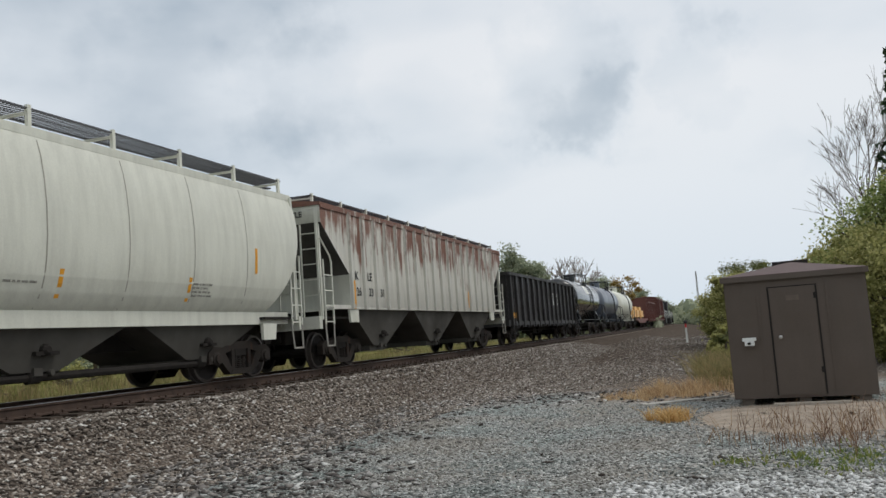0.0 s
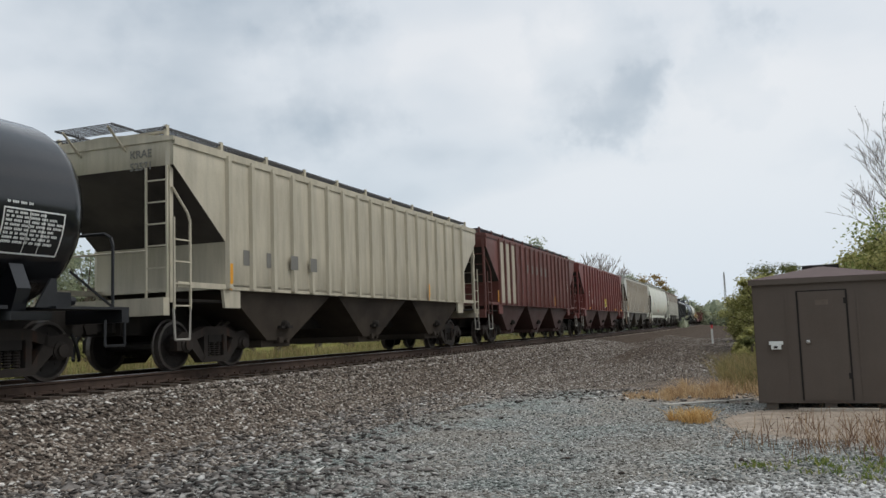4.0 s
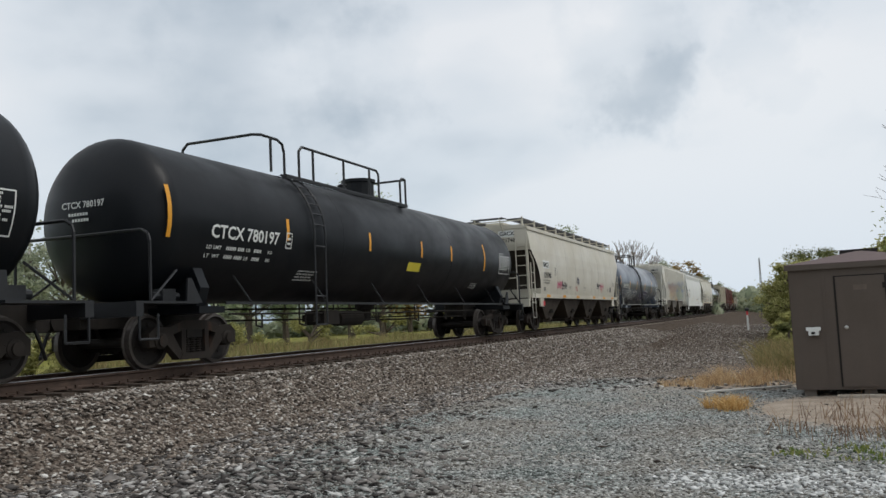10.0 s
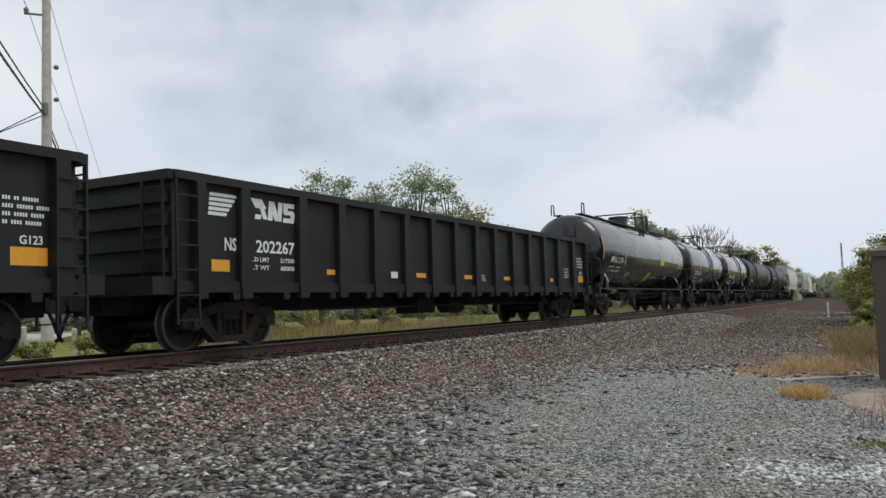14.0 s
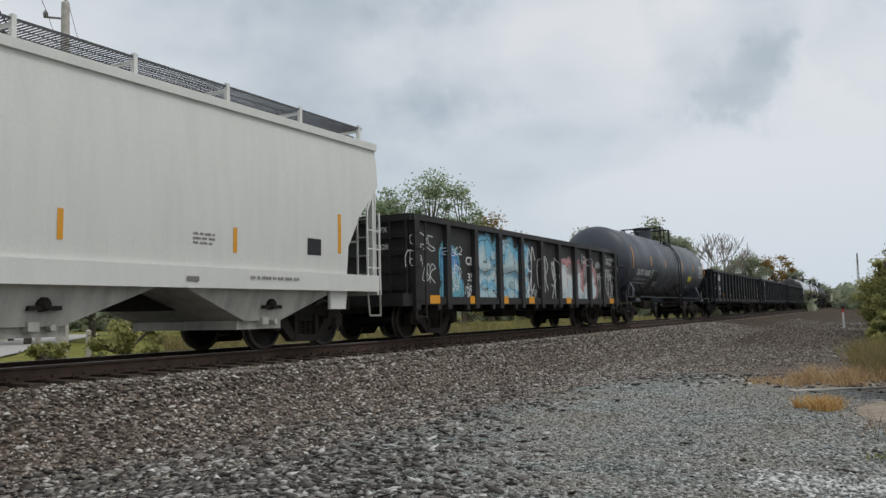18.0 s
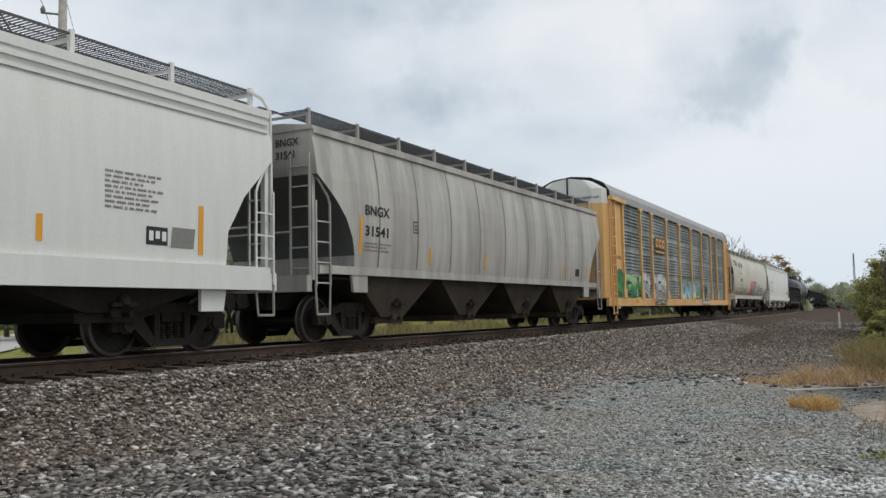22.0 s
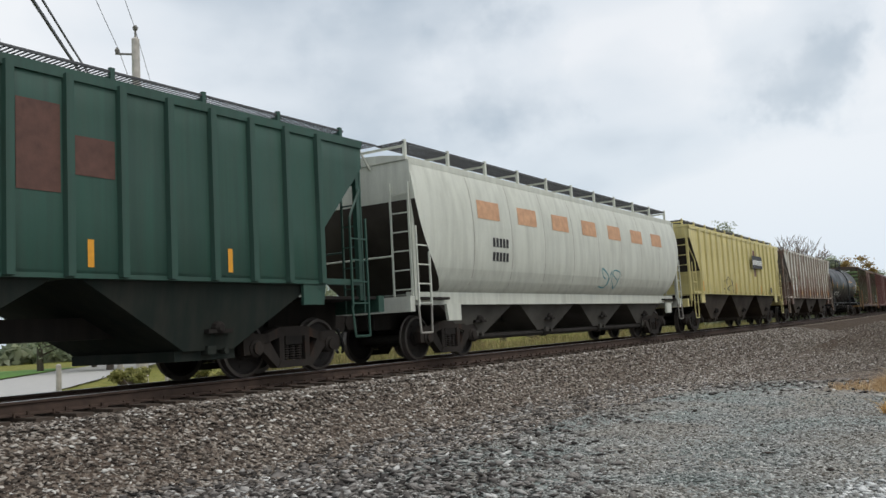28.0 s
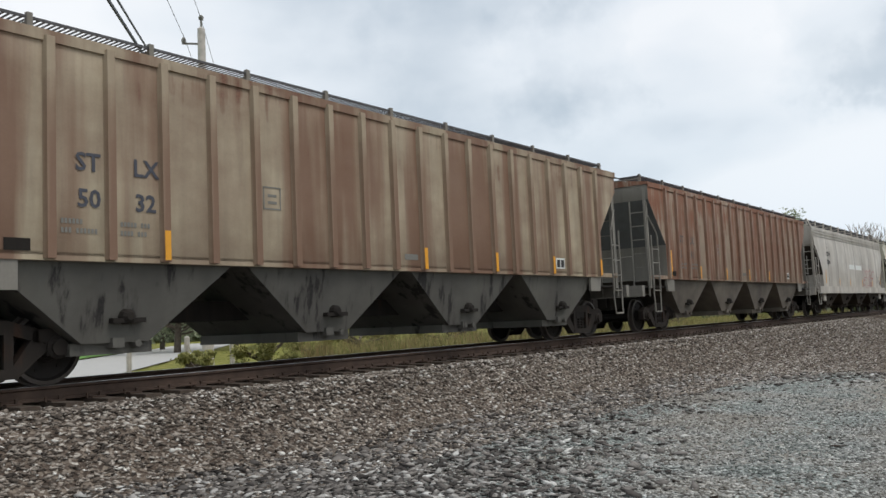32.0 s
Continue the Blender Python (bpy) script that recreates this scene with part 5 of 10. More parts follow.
def autorack(name, label, L, yel, panel, roof, white):
    """A covered car carrier: corrugated side panels between posts, arched roof and folded end doors."""
    car = thing(name, label, "railcar", "cars of the freight train")
    e = L / 2 - 0.5
    zb, zs, zt, zr = 0.66, 0.98, 4.72, 5.66
    for s in (-1, 1):
        part("side_sill", boxes((-e, e, *sorted((s * 1.38, s * 1.50)), zb, zs)), yel, car)
    part("deck", boxes((-e, e, -1.40, 1.40, 0.88, 0.96)), M_UNDER, car)
    cuts = [p - L / 2 - 0.39 for p in (3.03, 5.75, 7.65, 10.48, 13.31, 16.14, 18.97, 21.8, 23.7, 26.4)]
    x0, x1 = cuts[0], cuts[-1]
    for s in (-1, 1):
        rows = []
        z = zs + 0.02
        while z < zt - 0.02:
            rows += [(1.42, z), (1.47, z + 0.03), (1.47, z + 0.075), (1.42, z + 0.105)]
            z += 0.135 if int(z * 10) % 9 else 0.30
        fs = []
        for i in range(len(rows) - 1):
            f = (2 * i, 2 * i + 1, 2 * i + 3, 2 * i + 2)
            fs.append(f if s < 0 else f[::-1])
        for a, b in zip(cuts, cuts[1:]):
            me = bpy.data.meshes.new("side_panel")
            me.from_pydata([(x, s * y, z) for y, z in rows for x in (a + 0.06, b - 0.06)], [], fs)
            me.materials.append(panel)
            hang("side_panel", me, car)
        post = finish("side_post", boxes((-0.07, 0.07, *sorted((s * 1.40, s * 1.54)), zs, zt), (-0.2, 0.2, *sorted((s * 1.40, s * 1.55)), zs, zs + 0.35), (-0.26, 0.26, *sorted((s * 1.42, s * 1.56)), zt - 0.06, zt + 0.04)), yel)
        for x in cuts:
            hang("side_post", post, car, "", pose(x, 0, 0))
        part("end_panel", boxes((-e + 0.5, x0 - 0.08, *sorted((s * 1.38, s * 1.45)), zs, zt + 0.05)), yel, car)
        part("end_panel", boxes((x1 + 0.08, e - 0.5, *sorted((s * 1.38, s * 1.45)), zs, zt + 0.05)), yel, car)
        part("top_rail", boxes((x0 - 0.5, x1 + 0.5, *sorted((s * 1.40, s * 1.49)), zt - 0.04, zt + 0.05)), M_UNDER, car)
        part("end_beam", boxes((-e + 0.45, x0 + 0.32, *sorted((s * 1.42, s * 1.60)), zt - 0.02, zt + 0.12)), yel, car)
        part("end_post", boxes((-e + 0.90, -e + 0.96, *sorted((s * 1.42, s * 1.50)), zs, zt)), yel, car)
        bm = bmesh.new()
        ladder(bm, -e + 0.36, -e + 0.83, s * 1.56, s * 1.56, 0.35, zt - 0.1, 0.36, 0.022, 0.034)
        part("side_ladder", bm, yel, car)
        bm = bmesh.new()
        ladder(bm, e - 0.80, e - 1.27, s * 1.56, s * 1.56, 0.35, zt - 0.1, 0.36, 0.022, 0.034)
        part("side_ladder", bm, yel, car)
    arch = [(-1.45, zt), (-1.41, zt + 0.34), (-1.2, zt + 0.64), (-0.75, zr - 0.09), (0, zr), (0.75, zr - 0.09), (1.2, zt + 0.64), (1.41, zt + 0.34), (1.45, zt)]
    bm = bmesh.new()
    k = int(2 * e / 0.15)
    rings = []
    for i in range(k * 2):
        x = -e + 0.5 + (2 * e - 1.0) * i / (k * 2 - 1)
        q = 1.0 + 0.022 * (i // 2 % 2)
        rings.append([(x, y * q, zt + (z - zt) * q) for y, z in arch])
    loft(bm, rings)
    part("roof", bm, roof, car)
    for x in (-e + 0.52, e - 0.52):
        q = 1.035
        part("roof_hoop", loft(bmesh.new(), [[(x + d, y * q, zt + (z - zt) * q) for y, z in arch] for d in (-0.05, 0.05)]), M_UNDER, car, "dark steel hoop at the roof end")
    for s in (-1, 1):
        bm = bmesh.new()
        plan = [(s * (e - 0.5), -1.42), (s * (e - 0.15), -1.30), (s * e, -0.95), (s * (e + 0.02), 0.0), (s * e, 0.95), (s * (e - 0.15), 1.30), (s * (e - 0.5), 1.42)]
        low = [(x, y, 0.92) for x, y in plan]
        mid = [(x, y, 4.55) for x, y in plan]
        loft(bm, [low, mid] if s < 0 else [low, mid])
        part("end_door", bm, yel, car)
        bm = bmesh.new()
        top = [(x * 0.998, y * 0.62, zr - 0.1 - 0.1 * abs(y)) for x, y in plan]
        loft(bm, [[(x, y, 4.55) for x, y in plan], [(x, y * 0.98, 5.1) for x, y in plan], top])
        part("end_hood", bm, white, car)
        part("end_seam", boxes((s * (e + 0.03) - 0.01, s * (e + 0.03) + 0.01, -0.03, 0.03, 0.95, zr - 0.12)), M_BLACKIRON, car)
        a, b = sorted((s * e, s * (e + 0.35)))
        part("end_step", boxes((a, b, -1.2, 1.2, 0.75, 0.85)), M_UNDER, car)
    part("centre_sill", boxes((-L / 2 + 0.5, L / 2 - 0.5, -0.35, 0.35, 0.6, 0.9)), M_UNDER, car)
    running_gear(car, L, L / 2 - 4.1)
    return car, Side([(1.47, zb), (1.47, zt)]), e


def locomotive(name, label, L, body, trim_mat):
    car = thing(name, label, "locomotive", "cars of the freight train")
    e = L / 2 - 0.6
    part("frame", boxes((-e, e, -1.5, 1.5, 1.15, 1.5)), M_BLACKIRON, car)
    part("fuel_tank", boxes((-2.6, 2.6, -1.35, 1.35, 0.3, 1.15)), M_BLACKIRON, car)
    bm = bmesh.new()
    loft(bm, [[(x, -0.95, 1.5), (x, 0.95, 1.5), (x, 0.95, 4.0), (x, 0.55, 4.3), (x, -0.55, 4.3), (x, -0.95, 4.0)] for x in (-e + 1.0, e - 5.2)])
    part("hood", bm, body, car)
    bm = bmesh.new()
    loft(bm, [[(x, -1.5, 1.5), (x, 1.5, 1.5), (x, 1.5, 4.0), (x, 0.8, 4.5), (x, -0.8, 4.5), (x, -1.5, 4.0)] for x in (e - 5.2, e - 2.9)])
    part("cab", bm, body, car)
    part("cab_window", boxes((e - 4.8, e - 3.4, -1.52, -1.50, 3.0, 3.75)), M_BLACKIRON, car)
    bm = bmesh.new()
    loft(bm, [[(x, -0.8, 1.5), (x, 0.8, 1.5), (x, 0.8, z), (x, -0.8, z)] for x, z in ((e - 2.9, 3.2), (e - 0.9, 2.8))])
    part("nose", bm, body, car)
    part("radiator_wing", boxes((-e + 1.2, -e + 4.6, -1.3, 1.3, 3.7, 4.5)), body, car)
    for i in range(3):
        bm = bmesh.new()
        lathe(bm, [(4.48, 0.5), (4.58, 0.5), (4.6, 0.3)], (-e + 1.8 + 1.1 * i, 0, 0), "z", 14)
        part("radiator_fan", bm, M_BLACKIRON, car)
    for s in (-1, 1):
        bm = bmesh.new()
        pipe(bm, [(-e + 0.3, s * 1.45, 2.5), (e - 5.3, s * 1.45, 2.5)], 0.025, 5)
        for i in range(9):
            x = -e + 0.3 + i * (2 * e - 5.6) / 8
            bar(bm, (x, s * 1.45, 1.5), (x, s * 1.45, 2.5), 0.022, 5)
        part("handrail", bm, trim_mat, car)
        a, b = sorted((s * e, s * (e - 0.15)))
        part("pilot", boxes((a, b, -1.45, 1.45, 0.25, 1.3)), body, car)
    running_gear(car, L, L / 2 - 4.4)
    return car


def flatcar(name, label, L, body, yel, red):
    car = thing(name, label, "railcar", "cars of the freight train")
    e = L / 2 - 0.6
    part("deck", boxes((-e, e, -1.45, 1.45, 1.0, 1.12)), body, car)
    for s in (-1, 1):
        part("side_sill", prism(bmesh.new(), [(-e, 0.95), (-e + 2.5, 0.95), (-e + 4.5, 0.6), (e - 4.5, 0.6), (e - 2.5, 0.95), (e, 0.95), (e, 1.1), (-e, 1.1)], *sorted((s * 1.38, s * 1.47))), body, car)
    for x, w in ((-e + 1.2, 3.2), (-e + 6.0, 3.0), (e - 5.5, 3.6)):
        ld = part("machine_load", boxes((x, x + w, -1.1, 1.1, 1.15, 2.1), (x + 0.3, x + w - 0.4, -0.9, 0.9, 2.1, 2.55)), yel, car, "yellow track machine lashed to the deck")
        for k in range(3):
            part("load_cleat", boxes((x + 0.2 + k * w * 0.4, x + 0.35 + k * w * 0.4, -1.2, 1.2, 1.12, 1.3)), M_UNDER, ld)
    a = e - 0.15
    part("bulkhead", boxes((a, a + 0.15, -1.45, 1.45, 1.1, 3.6)), red, car)
    part("centre_sill", boxes((-L / 2 + 0.5, L / 2 - 0.5, -0.32, 0.32, 0.62, 1.0)), M_UNDER, car)
    running_gear(car, L, L / 2 - 2.55)
    return car


# ---------------------------------------------------------------- the lie of the land
RAIL_Z, GAUGE = 1.055, 0.7175
SPEED, SCALE = 21.12, 0.97


def track_y(x):
    if x > 330:
        return track_y(330) + 0.0248 * (x - 330)
    return 10.95 + (1.96e-4 * x * x - 3.2e-7 * x ** 3 if x > 0 else 0.0)


def smooth(a, b, v):
    t = np.clip((v - a) / (b - a), 0, 1)
    return t * t * (3 - 2 * t)


def track_ys(x):
    xx = np.clip(x, 0, 330)
    return 10.95 + 1.96e-4 * xx ** 2 - 3.2e-7 * xx ** 3 + 0.0248 * np.clip(x - 330, 0, None)


def land(x, y):
    """Height of the ground: embankment with ballast shoulder, level apron, low field beyond."""
    x, y = np.asarray(x, float), np.asarray(y, float)
    d = track_ys(x) - y
    toe = 3.3 + 5.5 * smooth(18, 60, x)
    near = 0.80 * (1 - smooth(1.75, toe, d) ** 0.85)
    base = 0.25 * smooth(30, 60, x) * smooth(14, 7, d)
    far = 0.80 - 0.55 * smooth(1.75, 4.5, -d)
    h = np.where(d > 0, np.maximum(near, base), far)
    wave = 0.035 * np.sin(x * 0.55 + 1.3 * np.sin(y * 0.4)) * np.cos(y * 0.62 + 0.7)
    return h + wave * (np.abs(d) > 2.2)


def axis_steps(*stretches):
    out = []
    for a, b, s in stretches:
        out += list(np.arange(a, b, s))
    return np.array(out + [stretches[-1][1]])


def ground_material():
    n = Nodes("gravel_ground", 0.95)
    n.b.inputs["Specular IOR Level"].default_value = 0.08
    vec = n.mapped((1, 1, 1))
    att = {}
    for key in ("ballast", "grass", "sand", "pale", "dirt"):
        a = n.t.nodes.new("ShaderNodeAttribute")
        a.attribute_name = key
        att[key] = a.outputs["Fac"]
    big = n.noise(vec, 0.55, 5.0)
    mid = n.noise(vec, 3.0, 5.0)
    vor = n.node("ShaderNodeTexVoronoi", Scale=26.0)
    n.link(vec, vor.inputs["Vector"])
    chips = n.node("ShaderNodeSeparateColor")
    n.link(vor.outputs["Color"], chips.inputs["Color"])
    chip = chips.outputs["Red"]
    grey = n.ramp(chip, (0.0, C(92, 92, 90)), (0.45, C(137, 139, 137)), (0.85, C(176, 178, 175)), (1.0, C(214, 214, 210)))
    grey = n.mix(n.grey(big, 0.42, 0.62, 0.0, 0.6), grey, C(128, 120, 108))
    grey = n.mix(n.grey(big, 0.36, 0.52, 0.5, 0.0), grey, C(104, 118, 112))
    brown = n.ramp(chip, (0.0, C(52, 46, 42)), (0.5, C(98, 88, 80)), (0.85, C(136, 126, 115)), (1.0, C(196, 190, 181)))
    brown = n.mix(n.grey(big, 0.4, 0.7, 0.0, 0.5), brown, C(84, 71, 61))
    sand = n.ramp(mid, (0.3, C(136, 124, 111)), (0.7, C(170, 158, 144)))
    sand = n.mix(n.grey(chip, 0.85, 0.95, 0.0, 0.5), sand, C(104, 96, 88))
    grass = n.ramp(mid, (0.3, C(82, 92, 44)), (0.55, C(126, 124, 66)), (0.75, C(150, 138, 88)))
    pale = n.ramp(chip, (0.0, C(128, 128, 126)), (0.6, C(196, 198, 198)), (1.0, C(226, 226, 224)))
    edge = n.noise(vec, 1.6, 6.0, 0.65)

    def mask(key):
        m = n.mix(0.5, att[key], edge)
        return n.grey(m, 0.42, 0.60)
    col = n.mix(mask("ballast"), grey, brown)
    dirt = n.ramp(mid, (0.3, C(58, 49, 42)), (0.55, C(80, 70, 61)), (0.8, C(104, 92, 80)))
    col = n.mix(mask("dirt"), col, dirt)
    col = n.mix(mask("sand"), col, sand)
    col = n.mix(mask("pale"), col, pale)
    col = n.mix(mask("grass"), col, grass)
    n.colour(col)
    hgt = n.mix(0.35, vor.outputs["Distance"], n.noise(vec, 60.0, 3.0))
    n.bump(hgt, 0.7, 0.03)
    return n.m


def build_ground():
    xs = axis_steps((-900, -60, 60), (-60, -4, 4), (-4, 40, 0.25), (40, 90, 1.0), (90, 330, 8), (330, 960, 15), (960, 2400, 90))
    ys = axis_steps((-1500, -60, 90), (-60, -8, 4), (-8, 16, 0.25), (16, 40, 1.5), (40, 120, 8), (120, 1800, 105))
    gx, gy = np.meshgrid(xs, ys, indexing="ij")
    gz = land(gx, gy)
    nx, ny = gx.shape
    verts = np.stack([gx, gy, gz], -1).reshape(-1, 3)
    i, j = np.meshgrid(np.arange(nx - 1), np.arange(ny - 1), indexing="ij")
    a = (i * ny + j).ravel()
    faces = np.stack([a, a + ny, a + ny + 1, a + 1], -1)
    me = bpy.data.meshes.new("ground")
    me.from_pydata(verts.tolist(), [], faces.tolist())
    d = (track_ys(gx) - gy)
    dist = np.hypot(gx, gy)
    zone = {
        "ballast": np.where(d > 0, np.maximum(1 - smooth(2.6 + 4.0 * smooth(16, 42, gx), 5.2 + 7 * smooth(16, 42, gx), d), 0.85 * smooth(17.0, 25.0, dist)), 1 - smooth(2.5, 4.0, -d)),
        "grass": np.where(d > 0, np.maximum(smooth(40, 80, dist) * smooth(8, 14, d), smooth(-3.4, -6.0, gy + 0.2 * (gx - 10)) * smooth(11, 14, gx)), smooth(3.2, 5.0, -d)),
        "dirt": np.where(d > 1.9, smooth(26, 46, gx) * (1 - smooth(12, 17, d)), 0.0),
        "sand": 0.8 * smooth(2.6, 0.9, np.hypot((gx - 19.4) / 1.0, (gy - 1.5) / 1.2)) + smooth(2.6, 1.0, np.hypot((gx - 14.6) / 1.35, (gy + 0.8) / 1.0)) + 0.7 * smooth(3, 1, np.hypot((gx - 13.5) / 1.2, gy + 4.0)),
        "pale": 0.62 * smooth(0.95, 0.25, np.abs(gx - 8.7 + 0.12 * gy)) * smooth(1.7, 0.2, gy),
    }
    for key, v in zone.items():
        at = me.attributes.new(key, "FLOAT", "POINT")
        at.data.foreach_set("value", np.clip(v, 0, 1).ravel().astype(np.float32))
    me.polygons.foreach_set("use_smooth", [True] * len(me.polygons))
    me.materials.append(ground_material())
    tagged(new("ground", me), "grey crushed stone apron beside a brown ballast bank and grassy field", "ground", "", "structure")


build_ground()


def stone_material(name, stops, tints=None):
    n = Nodes(name, 0.9)
    n.b.inputs["Specular IOR Level"].default_value = 0.2
    g = n.t.nodes.new("ShaderNodeNewGeometry")
    col = n.ramp(g.outputs["Random Per Island"], *stops)
    f = n.noise(n.mapped((1, 1, 1)), 40.0, 3.0)
    if tints:
        wide = n.noise(n.mapped((1, 1, 1)), 0.45, 4.0)
        col = n.mix(n.grey(wide, 0.44, 0.60, 0.0, 0.55), col, n.mix(0.6, col, tints[0]))
        col = n.mix(n.grey(wide, 0.36, 0.50, 0.55, 0.0), col, n.mix(0.6, col, tints[1]))
    n.colour(n.mix(n.grey(f, 0.3, 0.75, 0.0, 0.4), col, C(80, 74, 68)))
    return n.m


def scatter(name, label, xy, size, mat, seed, sink=0.25, flat=0.5):
    """Many small angular stones in one mesh."""
    rs = np.random.RandomState(seed)
    n = len(xy)
    base = np.array([(1, 0, 0), (-1, 0, 0), (0, 1, 0), (0, -1, 0), (0, 0, 1), (0, 0, -1)], float)
    tri = np.array([(0, 2, 4), (2, 1, 4), (1, 3, 4), (3, 0, 4), (2, 0, 5), (1, 2, 5), (3, 1, 5), (0, 3, 5)])
    v = np.repeat(base[None], n, 0) + rs.uniform(-0.38, 0.38, (n, 6, 3))
    s = size[:, None] * rs.uniform(0.6, 1.3, (n, 3)) * np.array([1.35, 1.0, flat])
    v *= s[:, None, :]
    a = rs.uniform(0, 2 * np.pi, n)
    t = rs.uniform(-0.4, 0.4, n)
    x, y, z = v[..., 0].copy(), v[..., 1].copy(), v[..., 2].copy()
    ca, sa, ct, st = np.cos(a)[:, None], np.sin(a)[:, None], np.cos(t)[:, None], np.sin(t)[:, None]
    z2, x2 = z * ct - x * st, x * ct + z * st
    v[..., 0], v[..., 1], v[..., 2] = x2 * ca - y * sa, x2 * sa + y * ca, z2
    h = land(xy[:, 0], xy[:, 1])
    v += np.stack([xy[:, 0], xy[:, 1], h + size * sink], -1)[:, None, :]
    f = (np.arange(n) * 6)[:, None, None] + tri[None]
    me = bpy.data.meshes.new(name)
    me.vertices.add(n * 6)
    me.vertices.foreach_set("co", v.ravel())
    me.loops.add(n * 24)
    me.loops.foreach_set("vertex_index", f.ravel())
    me.polygons.add(n * 8)
    me.polygons.foreach_set("loop_start", np.arange(n * 8) * 3)
    me.polygons.foreach_set("loop_total", np.full(n * 8, 3))
    me.update(calc_edges=True)
    me.materials.append(mat)
    tagged(new(name, me), label, "gravel", "", "stuff")


def sector(rs, n, d0, d1, a0, a1, power=1.0):
    d = d0 + (d1 - d0) * rs.uniform(0, 1, n) ** power
    a = np.radians(rs.uniform(a0, a1, n))
    return np.stack([d * np.cos(a), d * np.sin(a)], -1)


def build_stones():
    rs = np.random.RandomState(5)
    ball = stone_material("ballast_stone", ((0.0, C(44, 39, 36)), (0.3, C(102, 93, 85)), (0.65, C(146, 136, 126)), (0.88, C(180, 172, 162)), (1.0, C(230, 227, 221))))
    grey = stone_material("grey_stone", ((0.0, C(58, 60, 60)), (0.22, C(104, 106, 105)), (0.55, C(150, 152, 150)), (0.85, C(186, 188, 185)), (1.0, C(228, 228, 224))), (C(150, 138, 120), C(112, 128, 120)))
    pale = stone_material("white_stone", ((0.0, C(120, 120, 117)), (0.4, C(192, 194, 192)), (1.0, C(234, 234, 232))))
    slab = stone_material("slaty_ballast_stone", ((0.0, C(38, 36, 36)), (0.35, C(94, 90, 87)), (0.75, C(142, 137, 132)), (0.94, C(178, 176, 172)), (1.0, C(230, 229, 225))))
    n = 78000
    x = 2.0 + 46 * rs.uniform(0, 1, n) ** 1.35
    d = rs.uniform(0.95, 4.6, n)
    xy = np.stack([x, track_ys(x) - d], -1)
    scatter("ballast", "loose brown and grey ballast stones on the shoulder", xy, 0.013 + 0.030 * rs.uniform(0, 1, n) ** 1.3, ball, 11)
    n = 46000
    x = 16 + 57 * rs.uniform(0, 1, n) ** 1.2
    d = 4.0 + rs.uniform(0, 1, n) ** 0.9 * (0.8 + 9.7 * smooth(17, 38, x))
    xy = np.stack([x, track_ys(x) - d], -1)
    scatter("bank_stone", "weathered brown ballast spread over the bank", xy, rs.uniform(0.015, 0.036, n), ball, 16)
    xy = sector(rs, 105000, 5.6, 23.5, -8, 64, 1.15)
    keep = (np.hypot(xy[:, 0], xy[:, 1]) < 15.5 + 8 * rs.uniform(0, 1, len(xy)) ** 1.5) & (track_ys(xy[:, 0]) - xy[:, 1] > 3.2) & (np.hypot((xy[:, 0] - 14.6) / 1.35, xy[:, 1] + 0.8) > 1.6)
    xy = xy[keep]
    scatter("crushed_stone", "fine blue-grey crushed stone of the apron", xy, rs.uniform(0.008, 0.026, len(xy)), grey, 12, 0.2, 0.5)
    xy = sector(rs, 34000, 5.6, 22, 0, 64, 1.3)
    dd = track_ys(xy[:, 0]) - xy[:, 1]
    az = np.degrees(np.arctan2(xy[:, 1], xy[:, 0]))
    xy = xy[(dd > 3.0) & (rs.uniform(0, 1, len(xy)) < np.maximum(np.maximum(smooth(18, 50, az), smooth(6.5, 3.2, dd)), 0.7 * smooth(17.0, 22.0, np.hypot(xy[:, 0], xy[:, 1]))))]
    scatter("loose_ballast", "larger dark ballast stones strewn over the apron", xy, 0.022 + 0.05 * rs.uniform(0, 1, len(xy)) ** 1.5, slab, 15, 0.3, 0.36)
    xy = sector(rs, 5200, 5.4, 10.5, 22, 68, 1.5)
    xy = xy[(track_ys(xy[:, 0]) - xy[:, 1] > 3.0) & (rs.uniform(0, 1, len(xy)) < smooth(20, 44, np.degrees(np.arctan2(xy[:, 1], xy[:, 0]))))]
    scatter("slab_stone", "flat slaty slabs lying on the gravel", xy, 0.03 + 0.034 * rs.uniform(0, 1, len(xy)) ** 2, slab, 18, 0.45, 0.26)
    y = 1.5 - 6.0 * rs.uniform(0, 1, 3400) ** 0.8
    xy = np.stack([8.7 - 0.12 * y + rs.normal(0, 0.33, 3400), y], -1)
    scatter("white_gravel", "strip of coarse white limestone gravel", xy, 0.013 + 0.028 * rs.uniform(0, 1, 3400) ** 1.5, pale, 13)
    xy = sector(rs, 90, 6.5, 26, -6, 60)
    scatter("dark_stones", "scattered dark lumps of slag", xy, rs.uniform(0.025, 0.06, 90), stone_material("dark_stone", ((0.0, C(40, 36, 34)), (1.0, C(84, 74, 66)))), 14)


build_stones()


# ---------------------------------------------------------------- the track
def sweep(bm, outline, xs, y_off, z_off):
    rings = []
    for x in xs:
        rings.append([(x, track_y(x) + y_off + y, z_off + z) for y, z in outline])
    return loft(bm, rings)


